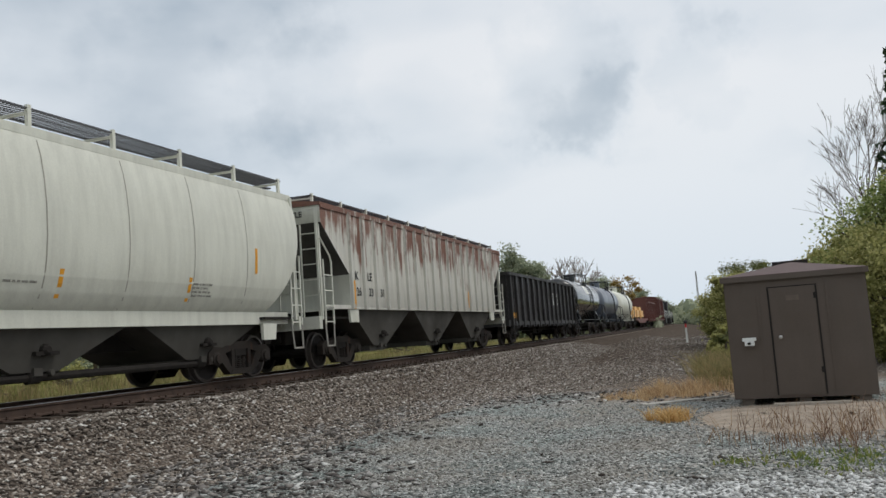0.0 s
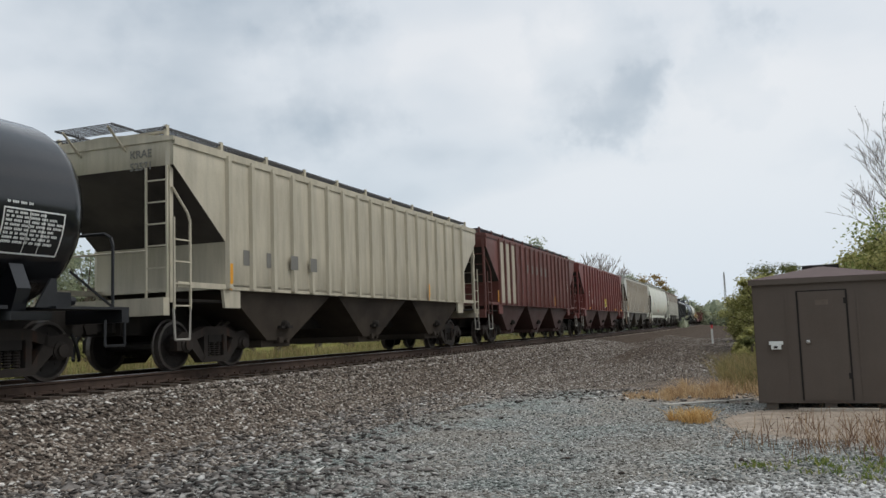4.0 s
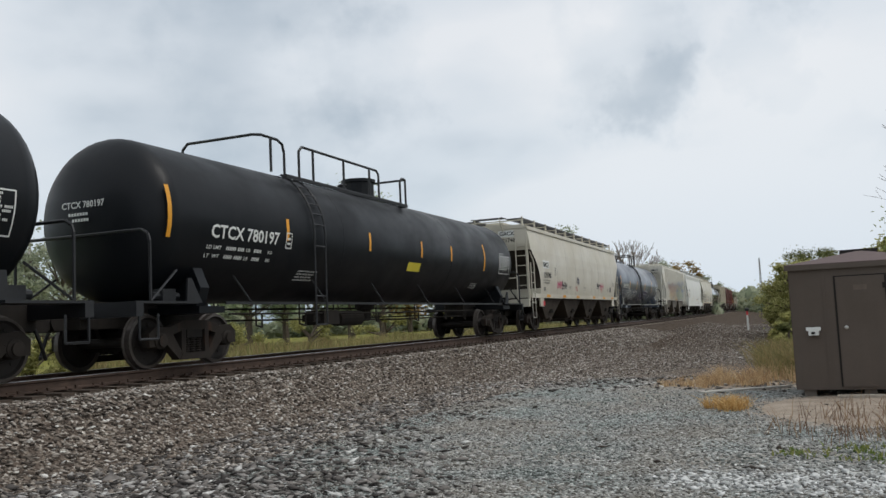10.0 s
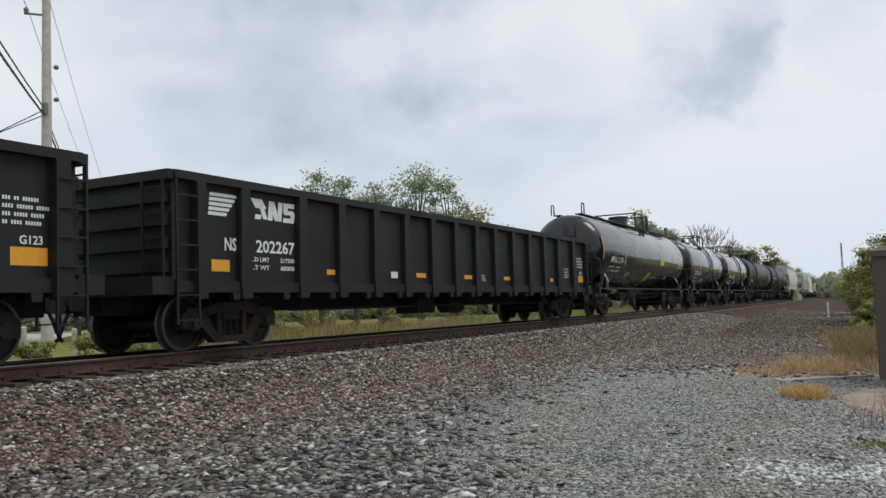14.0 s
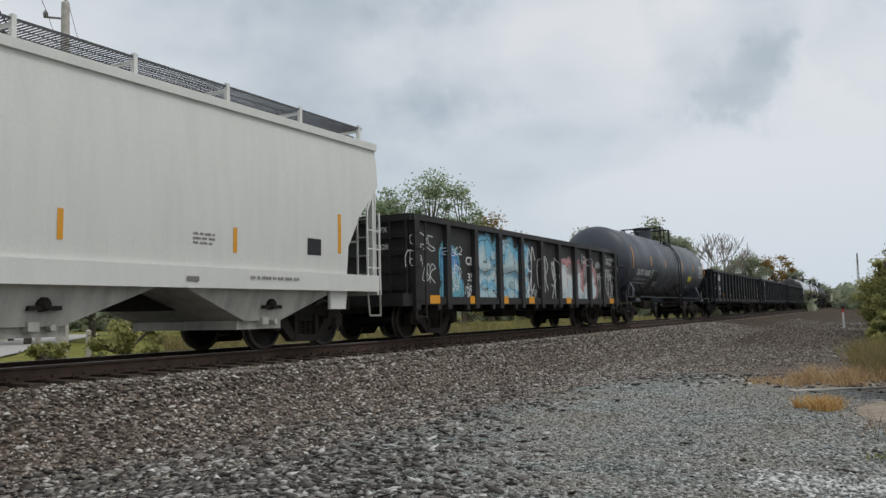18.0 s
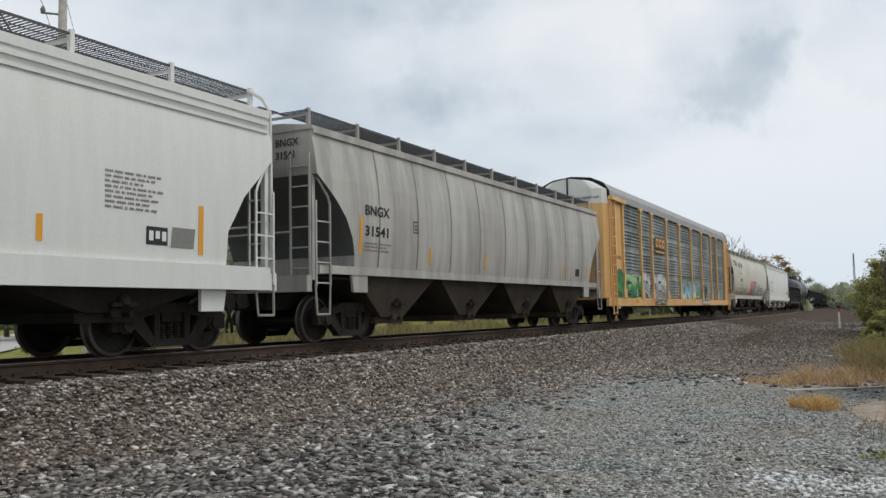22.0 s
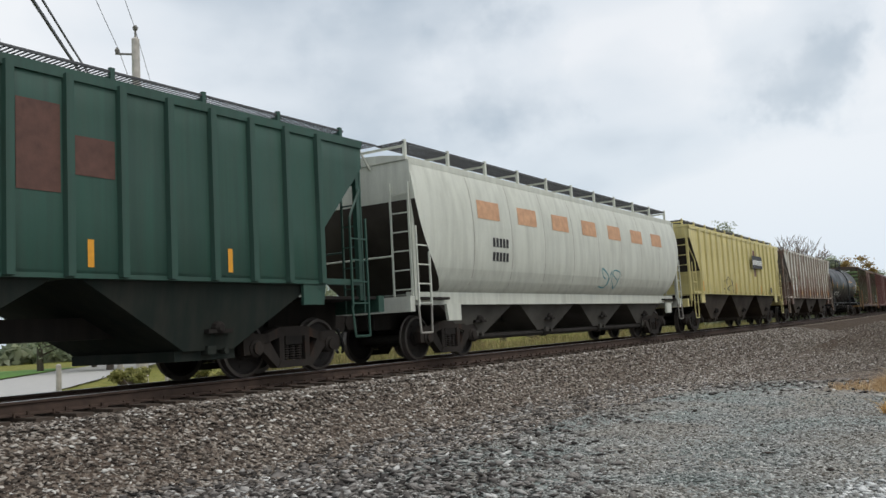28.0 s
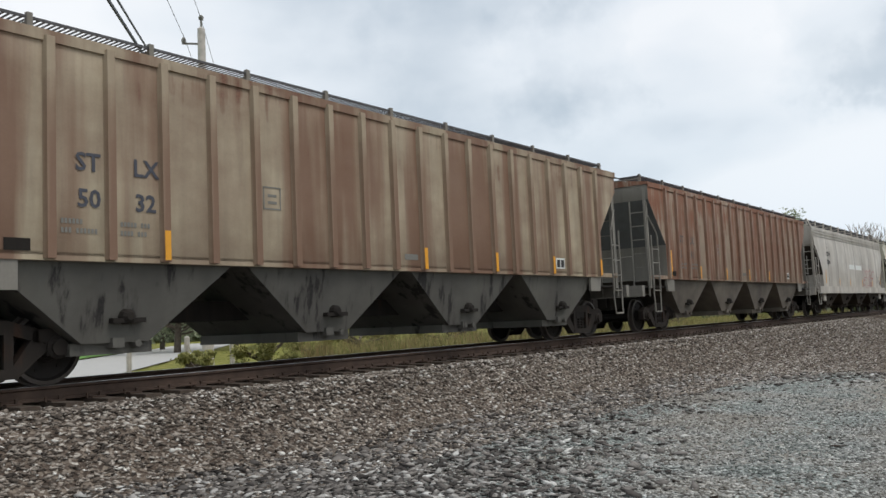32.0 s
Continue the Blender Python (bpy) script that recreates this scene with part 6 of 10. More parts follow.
def build_track():
    track = tagged(new("railway_track"), "steel rails on wooden ties bedded in brown ballast", "track", "", "structure")
    head = plain("worn_rail_head", C(196, 196, 200), 0.38, 0.7, 0.15, 20)
    rust = plain("rusted_rail_web", C(82, 65, 55), 0.85, 0.1, 0.45, 5)
    wood = plain("weathered_tie_wood", C(82, 70, 60), 0.9, 0, 0.5, 7, 0.5)
    xs = list(np.arange(-740, 0, 60.0)) + list(np.arange(0, 330, 6.0)) + list(np.arange(330, 960, 30.0))
    rail = [(-0.07, -0.18), (0.07, -0.18), (0.07, -0.165), (0.012, -0.14), (0.010, -0.05), (0.036, -0.035), (0.036, -0.004), (-0.036, -0.004), (-0.036, -0.035), (-0.010, -0.05), (-0.012, -0.14), (-0.07, -0.165)]
    for s in (-1, 1):
        ob = part("rail", sweep(bmesh.new(), rail, xs, s * (GAUGE + 0.036), RAIL_Z), rust, track, "rail with rusted web")
        part("rail_head", sweep(bmesh.new(), [(-0.033, -0.004), (0.033, -0.004), (0.030, 0.0), (-0.030, 0.0)], xs, s * (GAUGE + 0.036), RAIL_Z), head, ob, "polished running surface")
    rs = random.Random(3)
    me = finish("tie", boxes((-0.115, 0.115, -1.30, 1.30, -0.17, 0.0)), wood)
    plate = finish("tie_plate", boxes((-0.09, 0.09, -0.17, 0.17, 0.0, 0.02), (-0.12, -0.10, -0.09, -0.06, 0.0, 0.06), (0.04, 0.07, -0.11, -0.08, 0.0, 0.07)), rust)
    for i in range(150):
        x = -6 + i * 0.52
        tie = hang("tie", me, track, "", pose(x, track_y(x) + rs.uniform(-0.04, 0.04), RAIL_Z - 0.195, 0, 0, rs.uniform(-1.2, 1.2)))
        if i < 80:
            for s in (-1, 1):
                hang("tie_plate", plate, tie, "", pose(0, s * (GAUGE + 0.036), 0))
    bm = bmesh.new()
    for i in range(1620):
        x = 72.2 + i * 0.54
        box(bm, x - 0.115, x + 0.115, track_y(x) - 1.3, track_y(x) + 1.3, RAIL_Z - 0.36, RAIL_Z - 0.195)
    tagged(part("far_ties", bm, wood, track), kind="stuff")


build_track()


# ---------------------------------------------------------------- shed, post, poles
def at_az(az, dist):
    a = radians(az)
    return dist * math.cos(a), dist * math.sin(a)


def build_shed():
    wall = paint("brown_shed_paint", C(88, 78, 70), 0.0, C(80, 60, 50), 0.35, 0.75, 31)
    roofm = plain("brown_shed_roof", C(96, 80, 78), 0.8, 0, 0.2, 6)
    dark = plain("dark_gap", C(38, 34, 32), 0.9)
    shed = thing("shed", "small brown metal equipment shed with a hipped roof on blocks", "shed")
    shed.matrix_world = pose(16.42, 0.29, 0.0, 0, 0, -2.5)
    w, dp, z0, z1 = 2.36, 2.3, 0.13, 2.30
    # local: x away from the camera, y from 0 to -w along the front
    cuts = [0.0, 0.24 * w, 0.725 * w, w]
    for a, b in zip(cuts, cuts[1:]):
        part("wall_panel", boxes((0.0, 0.04, -b + 0.012, -a - 0.012, z0, z1)), wall, shed)
    for c in cuts[1:-1]:
        part("panel_seam", boxes((-0.012, 0.03, -c - 0.02, -c + 0.02, z0, z1)), wall, shed)
    for y in (0.0, -w):
        part("side_wall", boxes((0.04, dp, min(y, y + (0.04 if y < 0 else -0.04)), max(y, y + (0.04 if y < 0 else -0.04)), z0, z1)), wall, shed)
    part("back_wall", boxes((dp - 0.04, dp, -w + 0.04, -0.04, z0, z1)), wall, shed)
    part("shed_floor", boxes((0.04, dp - 0.04, -w + 0.04, -0.04, z0, z0 + 0.04)), dark, shed)
    door = part("door", boxes((-0.022, 0.0, -0.645 * w, -0.325 * w, z0 + 0.05, 2.08)), wall, shed, "flush brown metal door")
    part("door_edge", boxes((-0.012, -0.001, -0.66 * w, -0.648 * w, z0 + 0.05, 2.08), (-0.012, -0.001, -0.322 * w, -0.31 * w, z0 + 0.05, 2.08), (-0.012, -0.001, -0.66 * w, -0.31 * w, 2.083, 2.10)), dark, door)
    for z in (0.55, 1.85):
        part("hinge", boxes((-0.04, -0.012, -0.655 * w, -0.632 * w, z, z + 0.10)), dark, door)
    bm = bmesh.new()
    lathe(bm, [(-0.085, 0.012), (-0.08, 0.032), (-0.05, 0.034), (-0.03, 0.014), (-0.02, 0.014)], (0, -0.375 * w, 1.20), "x", 12)
    part("door_knob", bm, plain("dull_chrome", C(190, 188, 184), 0.3, 0.9), door)
    light = part("wall_light", boxes((-0.10, 0.0, -0.185 * w, -0.115 * w, 1.08, 1.20), (-0.07, 0.0, -0.20 * w, -0.10 * w, 1.16, 1.22)), M_WHITE, shed, "small white weatherproof box")
    part("light_socket", boxes((-0.115, -0.10, -0.16 * w, -0.135 * w, 1.10, 1.14)), dark, light)
    part("door_notice", boxes((-0.026, -0.022, -0.53 * w, -0.44 * w, 1.84, 1.93)), plain("faded_notice", C(104, 92, 82), 0.8), door)
    o = 0.05
    bm = bmesh.new()
    pts = [(-o, o, z1), (-o, -w - o, z1), (dp + o, -w - o, z1), (dp + o, o, z1)]
    loft(bm, [[(x, y, z - 0.02) for x, y, z in pts], [(x, y, z + 0.03) for x, y, z in pts], [(dp / 2 + dx, -w / 2 + dy, z1 + 0.27) for dx, dy in ((-0.05, 0.05), (-0.05, -0.05), (0.05, -0.05), (0.05, 0.05))]])
    part("roof", bm, roofm, shed)
    part("roof_trim", boxes((-o - 0.015, -o, -w - o, o, z1 - 0.07, z1 + 0.02)), wall, shed)
    part("roof_vent", boxes((dp / 2 + 0.05, dp / 2 + 0.7, -w / 2 - 0.32, -w / 2 + 0.32, z1 + 0.20, z1 + 0.31)), dark, shed, "dark metal roof vent")
    block = finish("block", boxes((-0.1, 0.1, -0.1, 0.1, -0.12, 0.13)), plain("concrete_block", C(120, 112, 104), 0.9))
    for x in (0.2, dp - 0.2):
        for y in (-0.22, -w / 2, -w + 0.22):
            hang("block", block, shed, "", pose(x, y, 0))
    plank = thing("plank", "pale weathered board lying under the shed edge", "plank")
    part("board", boxes((15.95, 16.1, -1.6, -0.35, 0.03, 0.075)), plain("pale_board", C(170, 162, 150), 0.9), plank)
    strip = thing("concrete_strip", "long pale concrete slab edge half buried in weeds", "slab")
    bm = bmesh.new()
    loft(bm, [[(x, y, float(land(x, y)) + dz) for x, y, dz in ((17.2, 1.95, -0.1), (18.6, 0.45, -0.1), (18.75, 0.55, -0.1), (17.35, 2.1, -0.1))], [(x, y, float(land(x, y)) + dz) for x, y, dz in ((17.2, 1.95, 0.025), (18.6, 0.45, 0.04), (18.75, 0.55, 0.03), (17.35, 2.1, 0.03))]])
    part("slab", bm, plain("pale_concrete", C(190, 186, 178), 0.9), strip)


build_shed()


def build_posts():
    x, y = at_az(3.55, 56)
    z = float(land(x, y))
    post = thing("marker_post", "white trackside marker post with a red top", "post")
    part("shaft", boxes((x - 0.05, x + 0.05, y - 0.05, y + 0.05, z - 0.1, z + 0.95)), M_WHITE, post)
    part("red_band", boxes((x - 0.055, x + 0.055, y - 0.055, y + 0.055, z + 0.95, z + 1.2)), M_RED, post)
    bm = bmesh.new()
    lathe(bm, [(z + 1.2, 0.06), (z + 1.22, 0.13), (z + 1.34, 0.13), (z + 1.40, 0.05)], (x, y, 0), "z", 10)
    part("cap", bm, M_BLACKIRON, post)
    # utility pole and its wires
    px, py = at_az(52.7, 25.2)
    wood = plain("grey_pole_wood", C(198, 192, 184), 0.9, 0, 0.35, 5, 0.4)
    pole = thing("utility_pole", "tall weathered wooden utility pole with insulators", "pole")
    bm = bmesh.new()
    lathe(bm, [(0.1, 0.17), (3.0, 0.16), (10.45, 0.11), (10.5, 0.05)], (px, py, 0), "z", 14)
    part("shaft", bm, wood, pole)
    bm = bmesh.new()
    bar(bm, (px, py, 10.4), (px, py, 10.72), 0.03, 8)
    lathe(bm, [(10.72, 0.06), (10.8, 0.08), (10.86, 0.04)], (px, py, 0), "z", 10)
    part("top_insulator", bm, M_FADED, pole)
    u = Vector((math.cos(radians(140)), math.sin(radians(140)), 0))
    p = Vector((px, py, 10.0))
    bm = bmesh.new()
    bar(bm, p, p + u * 0.55, 0.03, 6)
    lathe(bm, [(0.0, 0.05), (0.1, 0.07), (0.18, 0.03)], tuple(p + u * 0.5), "z", 8)
    part("side_arm", bm, M_FADED, pole)
    for z in (7.6, 8.5):
        bm = bmesh.new()
        lathe(bm, [(z, 0.05), (z + 0.06, 0.08), (z + 0.12, 0.03)], (px + 0.17, py - 0.17, 0), "z", 8)
        part("spool_insulator", bm, M_FADED, pole)
    part("cable_box", boxes((px - 0.2, px - 0.1, py - 0.2, py - 0.05, 7.2, 7.5)), M_FADED, pole)
    a = radians(47)
    d = Vector((math.cos(a), math.sin(a), 0))
    for k, (z, off, r, sag) in enumerate(((10.75, 0.0, 0.008, 0.5), (10.1, 0.45, 0.008, 0.6), (7.5, 0.12, 0.018, 0.85), (7.3, 0.12, 0.026, 0.9))):
        bm = bmesh.new()
        side_v = Vector((-d.y, d.x, 0)) * off
        for sgn, reach in ((-1, 46.0), (1, 48.0)):
            pts = []
            for i in range(15):
                f = i / 14
                q = Vector((px, py, z)) + side_v + d * (sgn * reach * f)
                q.z -= sag * 4 * f * (1 - f)
                pts.append(tuple(q))
            pipe(bm, pts, r, 4)
        w = thing("overhead_wire", "dark overhead cable sagging between poles" if r > 0.01 else "thin grey power line between poles", "cable", "overhead wires")
        part("cable", bm, M_BLACKIRON, w)
    # service drops towards a house beyond the road
    for z, az in ((7.4, 71.0), (7.25, 74.0)):
        hx, hy = at_az(az, 44.0)
        a0, b0 = Vector((px, py, z)), Vector((hx, hy, 4.6))
        pts = [tuple(a0.lerp(b0, i / 10) - Vector((0, 0, 2.0 * (i / 10) * (1 - i / 10)))) for i in range(11)]
        w = thing("overhead_wire", "thin dark service cable dropping from a pole", "cable", "overhead wires")
        part("cable", pipe(bmesh.new(), pts, 0.014, 4), M_BLACKIRON, w)
    for s, reach in ((1, 48.0),):
        q = Vector((px, py, 0)) + d * (s * reach)
        far = thing("utility_pole", "distant wooden utility pole along the road", "pole")
        bm = bmesh.new()
        lathe(bm, [(0.0, 0.17), (10.7, 0.11), (10.75, 0.05)], (q.x, q.y, 0), "z", 10)
        part("shaft", bm, wood, far)
    mx, my = at_az(2.6, 230)
    mast = thing("radio_mast", "slim grey lattice mast far off above the bushes", "mast")
    bm = bmesh.new()
    for k in range(3):
        t = k * 2.094
        bar(bm, (mx + 0.4 * math.cos(t), my + 0.4 * math.sin(t), 0), (mx + 0.1 * math.cos(t), my + 0.1 * math.sin(t), 14.0), 0.06, 5)
    for k in range(13):
        box(bm, mx - 0.3, mx + 0.3, my - 0.3, my + 0.3, 1 + k, 1.06 + k)
    part("lattice", bm, M_FADED, mast)
    for az, dist, h in ((54.0, 21.5, 1.3), (51.2, 23.0, 1.2), (57.5, 24.0, 1.1)):
        x, y = at_az(az, dist)
        fp = thing("fence_post", "short weathered wooden post in tall grass", "post", "posts by the road")
        bm = bmesh.new()
        lathe(bm, [(0.0, 0.07), (h + 0.2, 0.065), (h + 0.23, 0.03)], (x, y, 0), "z", 9)
        part("shaft", bm, wood, fp)


build_posts()


def build_road():
    asph = plain("pale_worn_road", C(176, 174, 170), 0.9, 0, 0.15, 4)
    a = radians(47)
    d, u = Vector((math.cos(a), math.sin(a))), Vector((-math.sin(a), math.cos(a)))
    c = Vector((4.5, 18.5))
    bm = bmesh.new()
    rows = []
    for i in range(12):
        p = c + d * (-2.0 + i * 8)
        rows.append([(p + u * w) for w in (3.2, -3.2)])
    for r0, r1 in zip(rows, rows[1:]):
        f = [bm.verts.new((q.x, q.y, float(land(q.x, q.y)) + 0.05)) for q in (r0[0], r0[1], r1[1], r1[0])]
        bm.faces.new(f[::-1])
    bmesh.ops.remove_doubles(bm, verts=bm.verts, dist=0.01)
    bmesh.ops.recalc_face_normals(bm, faces=bm.faces)
    me = finish("road", bm, asph)
    tagged(new("road", me), "pale worn country road beyond the track", "road", "", "structure")
    lawn = plain("mown_lawn", C(104, 150, 62), 0.95, 0, 0.3, 3)
    bm = bmesh.new()
    q = [c + d * (-2) + u * 3.5, c + d * 60 + u * 3.5, c + d * 60 + u * 40, c + d * (-2) + u * 40]
    vs = [bm.verts.new((p.x, p.y, 0.34)) for p in q]
    bm.faces.new(vs)
    me = finish("lawn", bm, lawn)
    tagged(new("lawn", me), "bright green mown lawn across the road", "lawn", "", "structure")


build_road()


# ---------------------------------------------------------------- plants
def leaf_material(name, stops):
    n = Nodes(name, 0.7)
    g = n.t.nodes.new("ShaderNodeNewGeometry")
    n.colour(n.ramp(g.outputs["Random Per Island"], *stops))
    # light that shines through the leaf
    tr = n.node("ShaderNodeBsdfTranslucent")
    n.link(n.b.inputs["Base Color"].links[0].from_socket, tr.inputs["Color"])
    mx = n.node("ShaderNodeMixShader", Fac=0.5)
    out = n.t.nodes["Material Output"]
    n.link(n.b.outputs["BSDF"], mx.inputs[1])
    n.link(tr.outputs["BSDF"], mx.inputs[2])
    n.link(mx.outputs["Shader"], out.inputs["Surface"])
    return n.m


L_GREEN = leaf_material("summer_leaves", ((0.0, C(92, 110, 58)), (0.5, C(140, 154, 88)), (1.0, C(182, 188, 124))))
L_OLIVE = leaf_material("turning_leaves", ((0.0, C(118, 120, 70)), (0.5, C(160, 160, 98)), (1.0, C(200, 194, 134))))
L_DARK = leaf_material("dark_leaves", ((0.0, C(70, 78, 46)), (0.6, C(104, 110, 64)), (1.0, C(140, 140, 84))))
# distance haze is mixed into these leaf colours as paler, greyer tints
L_HAZE = leaf_material("haze_paled_leaves", ((0.0, C(124, 134, 112)), (0.5, C(152, 160, 134)), (1.0, C(184, 188, 160))))
L_AUTUMN = leaf_material("autumn_leaves", ((0.0, C(112, 92, 50)), (0.5, C(150, 124, 66)), (1.0, C(172, 148, 88))))
L_FIR = leaf_material("spruce_needles", ((0.0, C(34, 50, 36)), (0.6, C(56, 74, 52)), (1.0, C(84, 100, 70))))
# green leaves paled the same way, haze painted into the colour
L_FAR = leaf_material("haze_paled_green_leaves", ((0.0, C(112, 128, 98)), (0.5, C(148, 164, 126)), (1.0, C(182, 192, 154))))
BARK = plain("grey_bark", C(98, 88, 78), 0.9, 0, 0.4, 6, 0.5)
BARK_PALE = plain("bare_grey_twigs", C(136, 126, 118), 0.9, 0, 0.3, 6)


def leaf_mesh(name, pos, size, mat, rs, squash=1.0):
    """Many small folded leaf clumps in one mesh."""
    n = len(pos)
    up = rs.normal(size=(n, 3)) + np.array([0, 0, 0.9])
    up /= np.linalg.norm(up, axis=1)[:, None]
    a = rs.normal(size=(n, 3))
    a -= (a * up).sum(1)[:, None] * up
    a /= np.linalg.norm(a, axis=1)[:, None]
    b = np.cross(up, a)
    b /= np.linalg.norm(b, axis=1)[:, None]
    c = np.cross(a, b) * 0.35
    s = (size * rs.uniform(0.6, 1.4, n))[:, None]
    v = np.stack([pos - a * s, pos + b * s * 0.55 + c * s, pos + a * s, pos - b * s * 0.55 + c * s], 1)
    f = (np.arange(n) * 4)[:, None] + np.array([[0, 1, 2, 3]])
    me = bpy.data.meshes.new(name)
    me.vertices.add(n * 4)
    me.vertices.foreach_set("co", v.ravel())
    me.loops.add(n * 4)
    me.loops.foreach_set("vertex_index", f.ravel())
    me.polygons.add(n)
    me.polygons.foreach_set("loop_start", np.arange(n) * 4)
    me.polygons.foreach_set("loop_total", np.full(n, 4))
    me.update(calc_edges=True)
    me.materials.append(mat)
    return me


def limb(bm, p, q, r0, r1, n=6):
    p, q = Vector(p), Vector(q)
    d = (q - p)
    u = d.orthogonal().normalized()
    w = d.normalized().cross(u)
    ring = [[tuple(c + r * (math.cos(a) * u + math.sin(a) * w)) for a in (2 * math.pi * i / n for i in range(n))] for c, r in ((p, r0), (q, r1))]
    loft(bm, ring)


def tree(name, label, x, y, h, w, mat, seed, leaves=2600, clumps=14, base=0.28, leaf=0.3):
    rs = np.random.RandomState(seed)
    z = float(land(x, y)) if abs(x) < 300 else 0.2
    t = thing(name, label, "tree")
    bm = bmesh.new()
    limb(bm, (x, y, z - 0.2), (x + rs.uniform(-0.3, 0.3), y, z + h * 0.55), h * 0.022 + 0.05, h * 0.010 + 0.03, 8)
    top = Vector((x, y, z + h * 0.5))
    cl = []
    for k in range(clumps):
        f = rs.uniform(base, 1.0)
        rad = w * 0.5 * math.sqrt(max(0.05, 1 - ((f - 0.55) / 0.52) ** 2)) * rs.uniform(0.35, 1.0)
        a = rs.uniform(0, 2 * math.pi)
        c = np.array([x + rad * math.cos(a), y + rad * math.sin(a), z + h * (f * 0.93)])
        cl.append((c, rs.uniform(0.05, 0.12) * (w + h) * 0.5))
        limb(bm, (x, y, z + h * min(0.55, f * 0.6)), tuple(c), 0.05 + h * 0.004, 0.02, 5)
    part("trunk", bm, BARK, t)
    pos = []
    per = leaves // clumps
    for c, r in cl:
        q = rs.normal(size=(per, 3)) * (r * 0.62) * np.array([1, 1, 0.7])
        pos.append(c + q)
    pos = np.concatenate(pos)
    hang("crown", leaf_mesh("crown", pos, leaf, mat, rs), t)
    return t


def bare_tree(name, label, x, y, h, seed, spread=0.5, depth=5, mat=None, trunk_r=None, thin=0.008):
    rnd = random.Random(seed)
    z = float(land(x, y))
    t = thing(name, label, "tree")
    bm = bmesh.new()

    def grow(p, d, l, r, k):
        q = p + d * l
        limb(bm, p, q, max(r, thin), max(r * 0.68, thin), 5 if k < 3 else 3)
        if k >= depth:
            return
        for i in range(rnd.choice((2, 3, 3)) if k else 4):
            nd = (d + Vector((rnd.uniform(-1, 1), rnd.uniform(-1, 1), rnd.uniform(-0.25, 0.7))) * spread).normalized()
            grow(p + (q - p) * rnd.uniform(0.55, 1.0), nd, l * rnd.uniform(0.55, 0.82), r * 0.58, k + 1)
    grow(Vector((x, y, z - 0.2)), Vector((rnd.uniform(-0.08, 0.08), rnd.uniform(-0.08, 0.08), 1)).normalized(), h * 0.36, trunk_r or h * 0.018, 0)
    part("branchwork", bm, mat or BARK_PALE, t)


def spruce(x, y, h, seed):
    rs = np.random.RandomState(seed)
    z = float(land(x, y))
    t = thing("spruce_tree", "tall dark spruce with drooping boughs", "tree")
    bm = bmesh.new()
    limb(bm, (x, y, z - 0.2), (x, y, z + h), 0.16, 0.02, 7)
    pos = []
    for k in range(90):
        f = rs.uniform(0.12, 0.99)
        r = (1 - f) * h * 0.24 * rs.uniform(0.7, 1.1) + 0.1
        a = rs.uniform(0, 2 * math.pi)
        p0 = np.array([x, y, z + h * f])
        p1 = p0 + np.array([r * math.cos(a), r * math.sin(a), -0.22 * r])
        limb(bm, tuple(p0), tuple(p1), 0.025, 0.008, 3)
        q = rs.uniform(0.15, 1, 34)[:, None]
        pos.append(p0 + (p1 - p0) * q + rs.normal(0, 0.10, (34, 3)))
    part("trunk", bm, BARK, t)
    hang("crown", leaf_mesh("crown", np.concatenate(pos), 0.16, L_FIR, rs), t)


